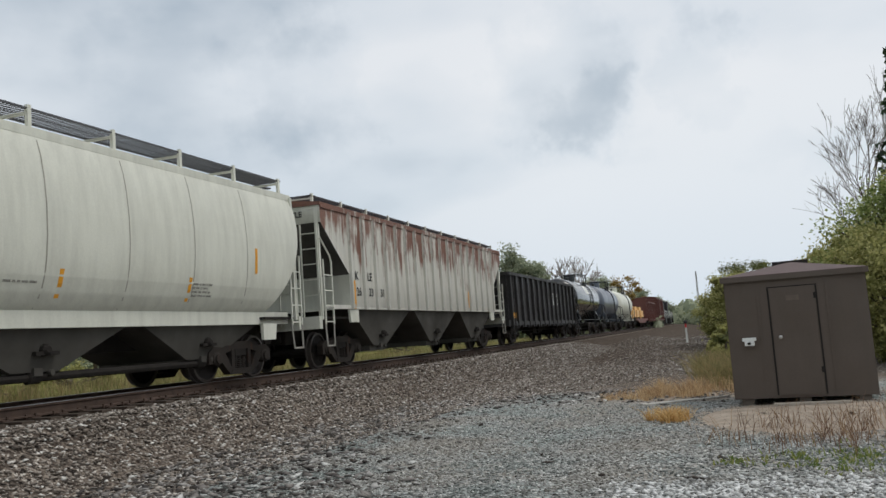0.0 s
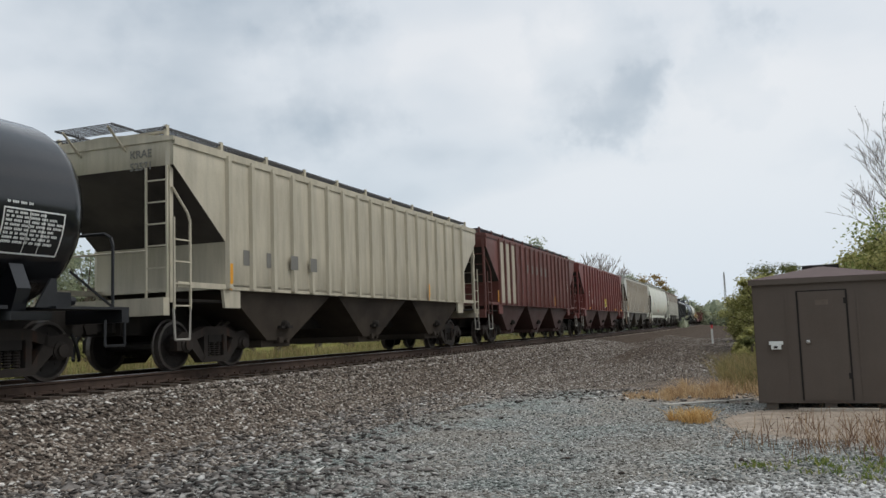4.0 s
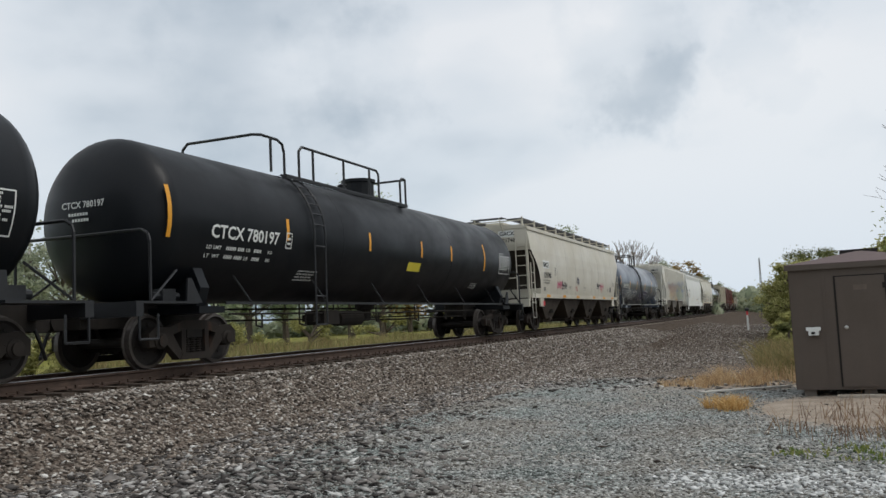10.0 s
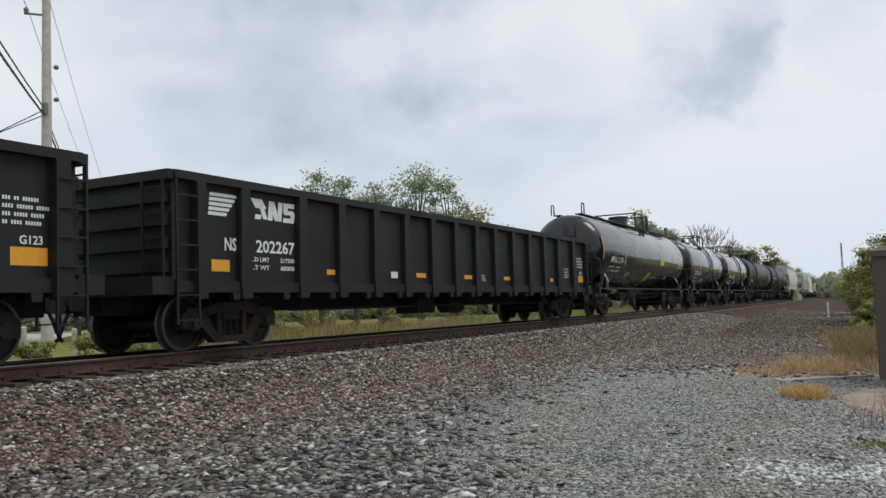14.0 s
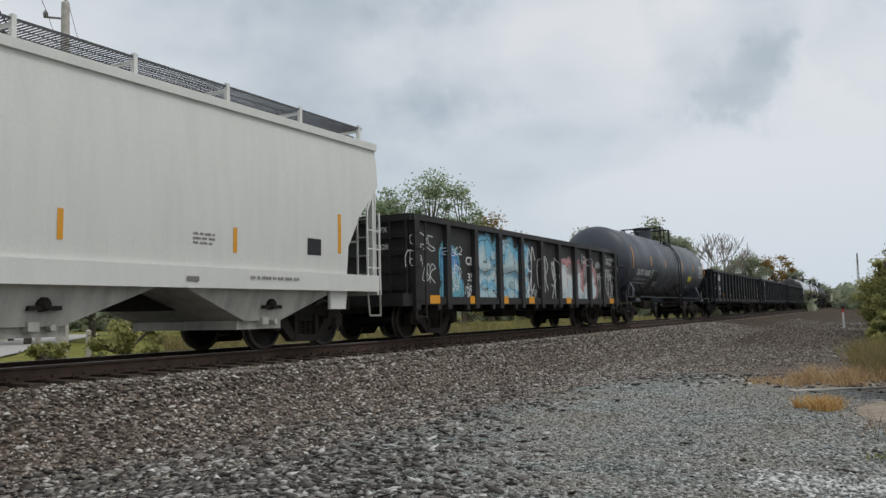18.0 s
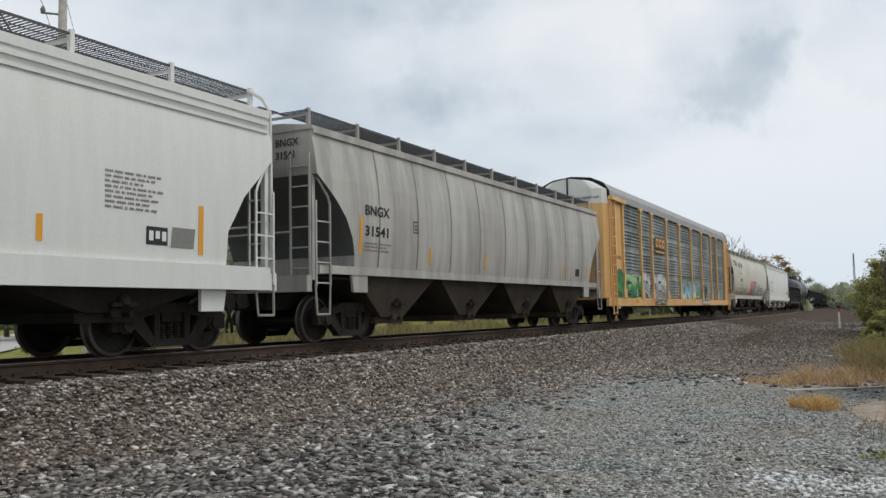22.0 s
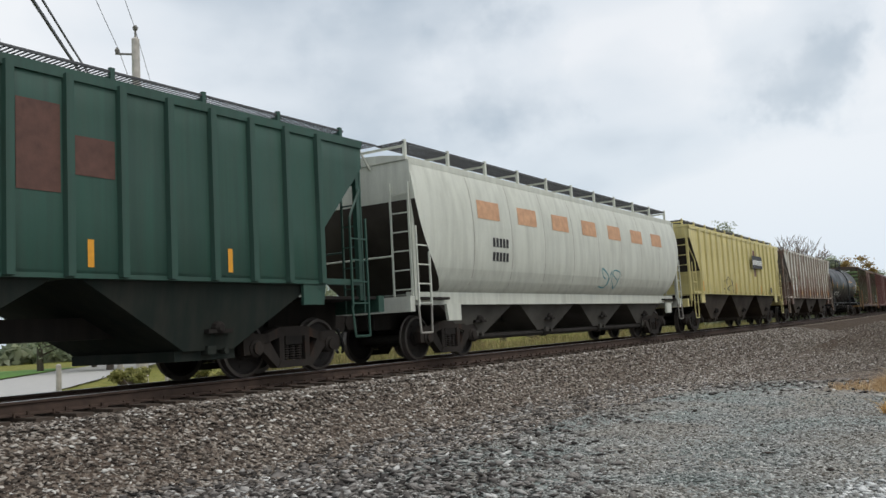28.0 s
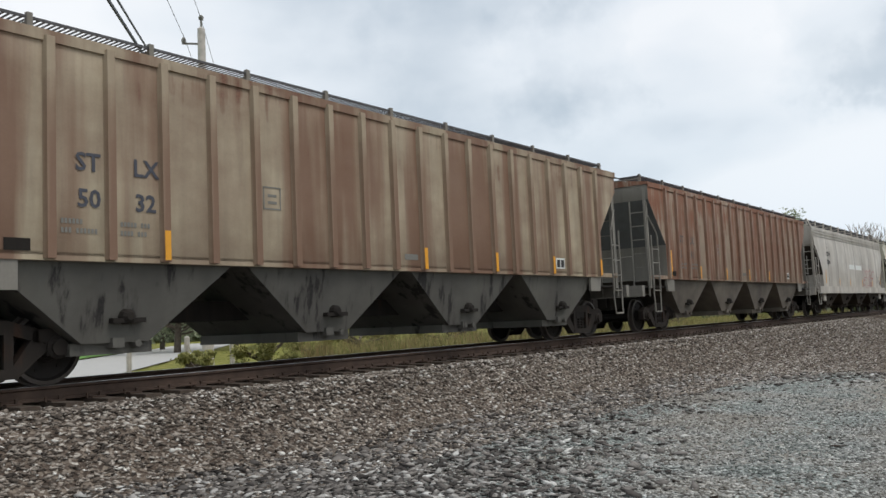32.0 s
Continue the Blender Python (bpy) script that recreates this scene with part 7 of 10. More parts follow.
def plant_trees():
    far = "leafy green tree standing behind the railway"
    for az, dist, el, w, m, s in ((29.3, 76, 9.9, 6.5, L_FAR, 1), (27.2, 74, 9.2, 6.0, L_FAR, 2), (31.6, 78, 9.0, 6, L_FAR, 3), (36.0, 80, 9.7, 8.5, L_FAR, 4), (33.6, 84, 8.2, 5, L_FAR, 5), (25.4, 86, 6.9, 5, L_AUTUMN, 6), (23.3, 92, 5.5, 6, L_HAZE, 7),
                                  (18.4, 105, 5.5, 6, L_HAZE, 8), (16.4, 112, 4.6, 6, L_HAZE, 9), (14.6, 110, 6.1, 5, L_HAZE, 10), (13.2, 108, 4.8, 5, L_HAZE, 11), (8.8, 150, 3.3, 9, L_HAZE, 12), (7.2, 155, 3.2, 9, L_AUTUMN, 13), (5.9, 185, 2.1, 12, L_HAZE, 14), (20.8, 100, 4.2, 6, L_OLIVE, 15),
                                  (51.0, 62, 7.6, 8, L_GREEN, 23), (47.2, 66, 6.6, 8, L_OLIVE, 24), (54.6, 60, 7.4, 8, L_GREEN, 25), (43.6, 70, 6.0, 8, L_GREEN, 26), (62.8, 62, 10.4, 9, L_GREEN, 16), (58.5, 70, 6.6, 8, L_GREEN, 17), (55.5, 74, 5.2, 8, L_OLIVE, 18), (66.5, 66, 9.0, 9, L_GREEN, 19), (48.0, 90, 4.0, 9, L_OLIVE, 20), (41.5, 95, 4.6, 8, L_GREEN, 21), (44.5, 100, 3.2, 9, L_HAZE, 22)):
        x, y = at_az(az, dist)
        # every tree past 40 degrees takes the haze-tinted leaf colour
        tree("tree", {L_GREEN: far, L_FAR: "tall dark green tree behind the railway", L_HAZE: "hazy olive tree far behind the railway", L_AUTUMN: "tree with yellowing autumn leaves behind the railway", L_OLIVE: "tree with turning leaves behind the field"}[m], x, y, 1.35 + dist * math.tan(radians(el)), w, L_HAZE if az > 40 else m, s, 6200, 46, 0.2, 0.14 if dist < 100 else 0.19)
    for az, dist, el, s in ((12.0, 132, 5.2, 31), (10.7, 128, 5.7, 32), (9.9, 136, 4.9, 33)):
        x, y = at_az(az, dist)
        bare_tree("bare_tree", "leafless grey tree behind the railway", x, y, 1.4 + dist * math.tan(radians(el)), s, 0.5, 5, None, 0.16, 0.028)
    # right of the track
    for az, dist, el, w, m, s in ((1.3, 50, 1.8, 2.6, L_OLIVE, 41), (0.6, 46, 2.9, 3.2, L_OLIVE, 42), (-0.4, 44, 2.8, 3.4, L_OLIVE, 43), (-1.4, 46, 3.0, 3.6, L_OLIVE, 44), (-3.0, 42, 3.2, 3.6, L_GREEN, 45), (-4.6, 38, 3.3, 3.8, L_GREEN, 46), (-6.0, 36, 4.1, 3.8, L_OLIVE, 47),
                                  (-7.4, 33, 5.3, 4.2, L_OLIVE, 48), (-9.2, 31, 7.6, 4.6, L_GREEN, 49), (-11.2, 30, 9.5, 5, L_OLIVE, 50), (-13.5, 29, 10.5, 6, L_GREEN, 51), (0.8, 62, 1.9, 3.5, L_DARK, 52), (-0.4, 60, 3.6, 5, L_DARK, 53), (-8.6, 28, 5.2, 4, L_OLIVE, 54), (-11, 26, 5.5, 4, L_OLIVE, 55), (-16, 30, 10, 7, L_GREEN, 56)):
        x, y = at_az(az, dist)
        tree("bush" if m is L_OLIVE else "tree", "dense roadside bush with yellow-green leaves" if m is L_OLIVE else "leafy green tree behind the shed", x, y, 1.5 + dist * math.tan(radians(el)), w, m, s, 16000, 90, 0.05, 0.062)
    for az, dist, s in ((1.4, 40, 61), (1.1, 36, 62), (0.5, 33, 63), (0.0, 30, 64), (1.2, 31, 65)):
        x, y = at_az(az, dist)
        tree("shrub", "low dark green shrub at the foot of the bank", x, y, 1.25, 2.0, L_DARK if s % 2 else L_OLIVE, s, 1500, 9, 0.05, 0.10)
    x, y = at_az(-8.5, 46)
    bare_tree("dead_tree", "tall dead tree with bare pale branches", x, y, 13.6, 77, 0.45, 6, BARK, 0.10, 0.008)
    x, y = at_az(-6.9, 40)
    bare_tree("dead_tree", "broken dead tree with bare side branches", x, y, 9.8, 79, 0.8, 5, BARK, 0.08, 0.008)
    x, y = at_az(-10.2, 40)
    spruce(x, y, 12.5, 5)
    x, y = at_az(-12.5, 42)
    spruce(x, y, 14.0, 6)


plant_trees()


def blades(name, label, xy, h, mat, seed, lean=0.35, width=0.012, zfun=land):
    """Grass blades, each a bent narrow strip, in one mesh."""
    rs = np.random.RandomState(seed)
    n = len(xy)
    a = rs.uniform(0, 2 * np.pi, n)
    hh = h * rs.uniform(0.55, 1.2, n)
    ln = hh * rs.uniform(0, lean, n)
    g = zfun(xy[:, 0], xy[:, 1]) - 0.02
    t = rs.uniform(0, 2 * np.pi, n)
    ux, uy = np.cos(a) * width, np.sin(a) * width
    lx, ly = np.cos(t) * ln, np.sin(t) * ln
    z0 = np.stack([xy[:, 0] - ux, xy[:, 1] - uy, g], -1)
    z1 = np.stack([xy[:, 0] + ux, xy[:, 1] + uy, g], -1)
    m0 = np.stack([xy[:, 0] - ux * 0.8 + lx * 0.35, xy[:, 1] - uy * 0.8 + ly * 0.35, g + hh * 0.6], -1)
    m1 = np.stack([xy[:, 0] + ux * 0.8 + lx * 0.35, xy[:, 1] + uy * 0.8 + ly * 0.35, g + hh * 0.6], -1)
    tp = np.stack([xy[:, 0] + lx, xy[:, 1] + ly, g + hh], -1)
    v = np.stack([z0, z1, m1, m0, tp], 1)
    k = np.arange(n) * 5
    lo = np.stack([k, k + 1, k + 2, k + 3, k + 3, k + 2, k + 4], -1)
    me = bpy.data.meshes.new(name)
    me.vertices.add(n * 5)
    me.vertices.foreach_set("co", v.ravel())
    me.loops.add(n * 7)
    me.loops.foreach_set("vertex_index", lo.ravel())
    me.polygons.add(n * 2)
    st = np.stack([np.arange(n) * 7, np.arange(n) * 7 + 4], -1).ravel()
    me.polygons.foreach_set("loop_start", st)
    me.polygons.foreach_set("loop_total", np.tile([4, 3], n))
    me.update(calc_edges=True)
    me.materials.append(mat)
    return tagged(new(name, me), label, "grass", "", "stuff")


def plant_grass():
    rs = np.random.RandomState(9)
    straw = leaf_material("dry_straw", ((0.0, C(150, 122, 92)), (0.5, C(194, 164, 124)), (1.0, C(222, 200, 162))))
    gold = leaf_material("golden_straw", ((0.0, C(172, 134, 82)), (0.5, C(206, 168, 108)), (1.0, C(226, 200, 146))))
    brownw = leaf_material("dead_weed_stalks", ((0.0, C(92, 68, 54)), (0.6, C(130, 102, 80)), (1.0, C(168, 142, 110))))
    greenw = leaf_material("green_weeds", ((0.0, C(84, 104, 52)), (0.5, C(116, 132, 68)), (1.0, C(152, 150, 86))))
    field = leaf_material("field_grass", ((0.0, C(124, 126, 72)), (0.4, C(160, 156, 98)), (0.75, C(190, 178, 126)), (1.0, C(160, 138, 102))))
    rush = leaf_material("rushes", ((0.0, C(104, 102, 64)), (0.5, C(142, 134, 88)), (1.0, C(166, 142, 104))))

    def clump(cx, cy, r, n):
        # a handful of uneven tufts
        heart = rs.normal(0, r * 0.55, (9, 2))
        wide = r * rs.uniform(0.06, 0.28, 9)
        k = rs.randint(0, 9, n)
        return heart[k] + rs.normal(0, 1, (n, 2)) * wide[k][:, None] + np.array([cx, cy])
    blades("dry_grass_tuft", "golden dry grass tuft on the gravel", clump(14.6, 1.3, 0.36, 620), 0.24, gold, 1, 1.5, 0.006)
    pts = [clump(*at_az(a, d), r * 1.45, 420) for a, d, r in ((6.9, 18.9, 0.35), (6.0, 19.6, 0.4), (4.6, 19.3, 0.55), (3.7, 20.3, 0.5), (3.0, 20.0, 0.6), (1.9, 20.8, 0.4))]
    blades("dry_grass", "patch of orange-tan dry grass by the bank", np.concatenate(pts), np.repeat((0.14, 0.24, 0.2, 0.38, 0.26, 0.32), 420), straw, 2, 1.6, 0.006)
    pts = [clump(*at_az(a, d), r * 2.2, 64) for a, d, r in ((-2.0, 11.6, 0.35), (-3.0, 12.2, 0.45), (-4.3, 11.8, 0.5), (-5.5, 12.6, 0.6), (-6.8, 12.0, 0.6), (-3.6, 13.4, 0.6), (-5.0, 14.0, 0.6), (-7.6, 13.6, 0.6))]
    blades("dead_weeds", "brown dead weed stalks before the shed", np.concatenate(pts), 0.33, brownw, 3, 1.4, 0.005)
    pts = [clump(*at_az(a, d), r * 1.5, 70) for a, d, r in ((-1.7, 10.6, 0.22), (-3.9, 10.4, 0.3), (-5.2, 10.8, 0.35), (-6.4, 10.2, 0.4), (0.8, 10.2, 0.16), (-2.8, 10.0, 0.2), (-7.5, 11.0, 0.5))]
    blades("green_weeds", "small green weeds among pale stones", np.concatenate(pts), 0.08, greenw, 4, 1.3, 0.012)
    pts = [clump(*at_az(a, d), 0.8, 300) for a, d in ((1.6, 22), (0.8, 22.5), (0.4, 21), (1.4, 24), (1.9, 25), (0.2, 24), (1.7, 27), (0.9, 27))]
    blades("tall_weeds", "tall olive weeds beside the shed", np.concatenate(pts), 0.7, rush, 5, 1.3, 0.010)
    n = 26000
    x = rs.uniform(-4, 75, n)
    y = track_ys(x) + 3.6 + 9 * rs.uniform(0, 1, n) ** 1.5
    c = Vector((4.5, 18.5))
    keep = np.abs(-(x - c.x) * math.sin(radians(47)) + (y - c.y) * math.cos(radians(47))) > 3.4
    keep &= ~((-(x - c.x) * math.sin(radians(47)) + (y - c.y) * math.cos(radians(47))) > 3.4)
    xy = np.stack([x, y], -1)[keep]
    low = 0.20 + 0.6 * smooth(52, 44, np.degrees(np.arctan2(xy[:, 1], xy[:, 0])))
    blades("field_grass", "tall pale green and tan grass beyond the track", xy, low, field, 6, 0.45, 0.02)
    pts = [clump(*at_az(a, d), 1.4, 700) for a, d in ((45, 24), (42, 26), (39, 28), (36, 30), (33, 32), (30, 36), (26, 40), (23, 46))]
    blades("rushes", "clumps of tall weeds and rushes in the field", np.concatenate(pts), 0.95, rush, 7, 0.5, 0.014)
    for k, (a, d, w, h) in enumerate(((48.8, 22.0, 1.9, 1.35), (46.0, 27.0, 2.2, 1.3), (53.5, 21.0, 1.3, 0.95), (43, 30, 3, 1.5), (37, 34, 3, 1.6), (32, 38, 3, 1.8), (27, 44, 3, 1.8), (22, 52, 4, 2.2), (18, 60, 4, 2.4))):
        x, y = at_az(a, d)
        tree("shrub", "yellow-green shrub in the field behind the track", x, y, h, w, L_OLIVE, 90 + k, 5200, 16, 0.05, 0.05)
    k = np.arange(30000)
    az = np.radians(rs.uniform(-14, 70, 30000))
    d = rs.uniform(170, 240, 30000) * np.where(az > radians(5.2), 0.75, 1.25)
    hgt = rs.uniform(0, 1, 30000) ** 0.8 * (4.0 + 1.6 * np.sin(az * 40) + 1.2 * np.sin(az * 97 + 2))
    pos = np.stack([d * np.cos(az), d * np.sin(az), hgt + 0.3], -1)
    # woods get the leaf colour with haze painted in
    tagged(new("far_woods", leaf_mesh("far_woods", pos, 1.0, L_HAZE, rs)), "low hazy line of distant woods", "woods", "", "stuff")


plant_grass()


# ---------------------------------------------------------------- the train
def stripes(car, side, xs, z0, z1, w=0.09, mat=None):
    for x in xs:
        patch(car, side, x - w / 2, x + w / 2, z0, z1, mat or M_YELLOW, "stripe")


def sill_tapes(car, y, xs, z0, z1, w=0.9, mat=None):
    flat = Side([(y, 0.0), (y, 5.0)])
    for x in xs:
        patch(car, flat, x - w / 2, x + w / 2, z0, z1, mat or M_YELLOW, "sill_tape")


def build_train():
    cars = []
    p_white = paint("white_car_paint", C(217, 217, 212), 0.0, C(130, 96, 70), 0.14, 0.42, 5)
    M_WINE = plain("bright_oxide_patch", C(134, 66, 56), 0.6, 0, 0.2, 9, 0.05)
    p_cream = paint("cream_car_paint", C(205, 200, 185), 0.0, C(130, 96, 70), 0.30, 0.45, 6, 0, 1.2, C(194, 188, 172))
    p_pale = paint("pale_green_white_paint", C(212, 212, 199), 0.0, C(130, 96, 70), 0.35, 0.42, 7)
    p_grey = paint("weathered_grey_white", C(182, 179, 172), 0.05, C(120, 96, 76), 0.6, 0.5, 8, 0, 1.4, C(176, 173, 166), panel=C(136, 132, 127), panel_mix=0.6, runs=0.25)
    p_kyle = paint("rust_streaked_white", C(202, 200, 190), 0.62, C(132, 92, 76), 0.45, 0.6, 9, 0, 2.2, None, 0.0, 0.16)
    p_okl = paint("rust_patched_white", C(198, 197, 190), 0.20, C(150, 116, 92), 0.5, 0.55, 10, 0.12, 1.3, C(182, 182, 176), 0.0, -0.05)
    M_BAYOKL = paint("rust_stained_pale_bays", C(92, 88, 82), 0.4, C(92, 68, 52), 0.7, 0.7, 51, 0, 1.4, C(56, 53, 50))
    p_kbsr = paint("rust_patched_grey", C(208, 208, 199), 0.30, C(122, 90, 72), 0.6, 0.6, 11, 0.72, 3.0, C(180, 177, 166), 0.0, -0.04)
    p_sand = paint("faintly_streaked_cream_paint", C(196, 191, 174), 0.0, C(130, 96, 70), 0.35, 0.45, 55, 0, 1.6, C(184, 178, 160))
    p_okrib = paint("rust_stained_white_rib", C(186, 176, 160), 0.5, C(120, 78, 58), 0.6, 0.6, 53)
    p_kbslope = paint("streaked_pale_slope", C(116, 110, 103), 0.25, C(92, 66, 54), 0.85, 0.7, 58)
    p_kbrib = paint("rusted_grey_rib", C(158, 146, 132), 0.5, C(92, 60, 48), 0.7, 0.65, 45, 0.5)
    p_red = paint("red_car_paint", C(124, 58, 53), 0.0, C(90, 50, 44), 0.45, 0.5, 12, panel=C(104, 54, 49), panel_mix=0.7)
    p_redbrown = paint("dull_red_brown_paint", C(112, 62, 55), 0.16, C(80, 50, 44), 0.45, 0.55, 13, panel=C(92, 58, 51), panel_mix=0.7)
    p_tanribs = paint("tan_ribbed_paint", C(190, 182, 162), 0.25, C(140, 104, 76), 0.6, 0.55, 14)
    p_cmhx = paint("light_beige_paint", C(220, 217, 206), 0.03, C(140, 110, 84), 0.35, 0.5, 15)
    p_boxred = paint("oxide_red_boxcar", C(100, 56, 49), 0.05, C(84, 46, 40), 0.4, 0.55, 16)
    p_boxyel = paint("rusted_yellow_boxcar", C(178, 144, 86), 0.72, C(120, 76, 54), 0.6, 0.6, 17, 0.50, 1.2, C(146, 120, 64), panel=C(112, 76, 54), panel_mix=0.7, runs=0.3)
    p_dim = paint("dim_green_brown_rib_and_trough", C(74, 74, 52), 0.7, C(70, 50, 40), 0.6, 0.65, 46)
    p_rooffade = paint("dark_brown_roof", C(74, 58, 50), 0.3, C(84, 56, 42), 0.5, 0.6, 47)
    p_boxgrn = paint("faded_green_boxcar", C(104, 128, 78), 0.5, C(80, 60, 46), 0.7, 0.6, 18, 0, 1.6, C(74, 92, 60))
    RIBS = (0.74, 1.43, 2.33, 3.19, 4.05, 4.91, 5.77, 6.66)
    p_door = paint("rusty_brown_door", C(92, 60, 50), 0.5, C(66, 42, 37), 0.6, 0.65, 19, 0, 1.2, C(76, 52, 46), panel=C(116, 80, 56), panel_mix=0.5)
    p_green = paint("dark_green_car_paint", C(40, 78, 66), 0.10, C(94, 66, 52), 0.45, 0.5, 20, panel=C(34, 62, 53), panel_mix=0.6)
    p_lemon = paint("yellow_car_paint", C(214, 201, 138), 0.1, C(140, 110, 70), 0.5, 0.5, 21)
    p_rust1 = paint("rusty_brown_hopper", C(164, 146, 127), 0.54, C(142, 94, 70), 0.7, 0.65, 22, 0, 3.2, C(136, 120, 104), 0.0, 0.10, panel=C(118, 76, 56), panel_mix=0.9)
    p_rust2 = paint("rusty_tan_hopper", C(176, 162, 138), 0.26, C(128, 92, 74), 0.6, 0.65, 23, 0, 2.4, C(132, 112, 95), 0.0, 0.10, panel=C(118, 88, 70), panel_mix=0.9, runs=0.12)
    p_black = paint("gloss_black_tank", C(9, 12, 17), 0.0, C(60, 50, 44), 0.02, 0.4, 24, coat=1.0, spec=0.14)
    p_satin = paint("satin_black_tank", C(14, 18, 23), 0.0, C(60, 50, 44), 0.06, 0.42, 25, coat=0.04, spec=0.2)
    p_slate = paint("slate_grey_tank", C(80, 88, 101), 0.0, C(60, 50, 44), 0.18, 0.42, 26, coat=0.35)
    p_gon = paint("black_gondola_paint", C(27, 30, 34), 0.0, C(60, 48, 42), 0.2, 0.55, 27, spec=0.3)
    p_gond = paint("grimy_black_gondola", C(37, 35, 36), 0.12, C(78, 54, 44), 0.4, 0.55, 28)
    p_auto = paint("autorack_yellow", C(232, 186, 120), 0.12, C(150, 100, 64), 0.4, 0.5, 29, panel=C(208, 158, 100), panel_mix=0.6)
    p_panel = paint("galvanised_side_panel", C(168, 174, 173), 0.0, C(110, 96, 84), 0.7, 0.5, 30, 0, 0.9, C(112, 118, 118), panel=C(92, 96, 96), panel_mix=0.75)
    p_aroof = paint("galvanised_roof", C(158, 157, 158), 0.0, C(120, 100, 84), 0.35, 0.5, 32)
    p_loco = paint("black_locomotive", C(38, 38, 40), 0.0, C(60, 50, 44), 0.3, 0.4, 33)
    p_bayg = paint("grey_white_bays", C(186, 184, 176), 0.05, C(110, 90, 72), 0.85, 0.6, 34)
    under_red = paint("dark_red_bays", C(70, 45, 42), 0.1, C(70, 48, 42), 0.6, 0.7, 35)
    under_green = paint("dark_green_bays", C(32, 40, 36), 0.2, C(58, 46, 38), 0.6, 0.8, 36, spec=0.2)
    under_ash = paint("stained_ash_grey_bays", C(92, 90, 84), 0.3, C(30, 28, 27), 0.8, 0.7, 57, 0.55, 1.2, C(74, 72, 68), soot=True)
    under_rust = paint("dusty_brown_bays", C(112, 104, 93), 0.2, C(90, 70, 56), 0.7, 0.7, 37, 0, 1.4, C(72, 66, 60))

    p_slate2 = paint("dark_slate_tank", C(64, 70, 80), 0.0, C(60, 50, 44), 0.2, 0.42, 40)
    p_rustend = paint("rusty_brown_end", C(116, 92, 82), 0.5, C(96, 62, 50), 0.5, 0.65, 41)
    p_slopepale = paint("pale_dusty_slope", C(150, 149, 144), 0.08, C(110, 90, 72), 0.8, 0.7, 61, 0, 1.2, C(112, 111, 107))
    p_slopegrey = paint("dark_grey_slope", C(84, 85, 84), 0.15, C(100, 76, 60), 0.6, 0.75, 52)
    p_rustgrey = paint("dusty_grey_end", C(128, 124, 116), 0.2, C(120, 84, 64), 0.6, 0.65, 42)

    def put(made, at, L):
        cars.append((made[0] if isinstance(made, tuple) else made, at, L))
        return made

    def span(front, rear):
        return (front + rear) / 2 * SCALE, (front - rear) * SCALE
    # head end
    for f, r in ((550, 527), (527, 505)):
        c, L = span(f, r)
        put(locomotive("locomotive", "black freight locomotive far up the line", L, p_loco, M_WHITE), c, L)
    c, L = span(505, 482)
    m = put(boxcar("boxcar", "dark red box car behind the locomotives", L, p_boxred, p_boxred), c, L)
    c, L = span(482, 464)
    m = put(gondola("gondola", "rusty red high-sided gondola", L, p_redbrown, 0.98, 3.3, 11), c, L)
    c, L = span(464, 445)
    put(flatcar("flatcar", "flat car with yellow track machines and red bulkhead", L, p_redbrown, p_auto, p_boxred), c, L)
    for k, (f, r, m) in enumerate(((445, 431.2, p_slate), (431.2, 418, p_slate), (418, 404.5, p_black))):
        c, L = span(f, r)
        t = put(tank("tank_car", ("grey-white short tank car", "silver-grey short tank car", "black short tank car with white placard")[k], L, (p_pale, p_slate, p_black)[k], 1.44, 2.58, True), c, L)
        if k == 2:
            patch(t[0], t[1], -1.0, 0.4, 2.9, 3.5, M_WHITE, "placard")
    # black coal gondola
    c, L = span(404.5, 385.5)
    t = put(gondola("gondola", "black ribbed high-sided gondola with a white mark", L, p_gond, 1.0, 3.25, 15), c, L)
    for k in range(2):
        patch(t[0], t[1], 1.6 + k * 1.1, 2.0 + k * 1.1, 1.9, 2.6, M_WHITE, "painted_mark")
    patch(t[0], t[1], -t[2] + 0.6, -t[2] + 1.2, 1.2, 1.45, M_YELLOW, "stripe")
    # rust-streaked white ribbed hopper
    c, L = span(385.5, 366.8)
    car, side, e = put(ribbed("rust-streaked white ribbed covered hopper", L, p_kyle, M_BAYGREY, 18, end_mat=p_pale, face_mat=p_pale, slope_mat=M_BAYGREY), c, L)
    o = -L / 2
    for tx, p, z in (("K", 2.45, 2.24), ("LE", 3.25, 2.24), ("26", 2.5, 1.82), ("33", 3.3, 1.82), ("31", 4.1, 1.82)):
        mark(car, side, tx, o + p, z, 0.22, M_BLACK)
    end_mark(car, "KYLE", -e - 0.01, -0.6, 3.75, 0.14, M_BLACK)
    stripes(car, side, (o + 2.25, o + 6.4, -o - 5.6, -o - 2.0), 1.46, 2.2)
    # pale round-sided hopper
    c, L = span(366.8, 346.3)
    o = -L / 2
    car, side, e = put(hopper("covered_hopper", "pale cream round-sided covered hopper, nearly clean", L, p_pale, M_BAYGREY, PROF_TEAR, TRIM_TEAR, 0, (1.12, 1.38), 4, p_pale, seams=9), c, L)
    mark(car, side, "TILX", o + 3.6, 2.80, 0.23, M_BLACK)
    mark(car, side, "57362", o + 3.55, 2.34, 0.23, M_BLACK)
    stencil(car, side, o + 3.55, 2.1, 1.0, 3, M_FADED, seed=1)
    frame_mark(car, side, o + 5.5, 2.58, 0.25, 0.3, M_FADED)
    stripes(car, side, (o + 2.9, o + 17.4), 2.15, 2.68)
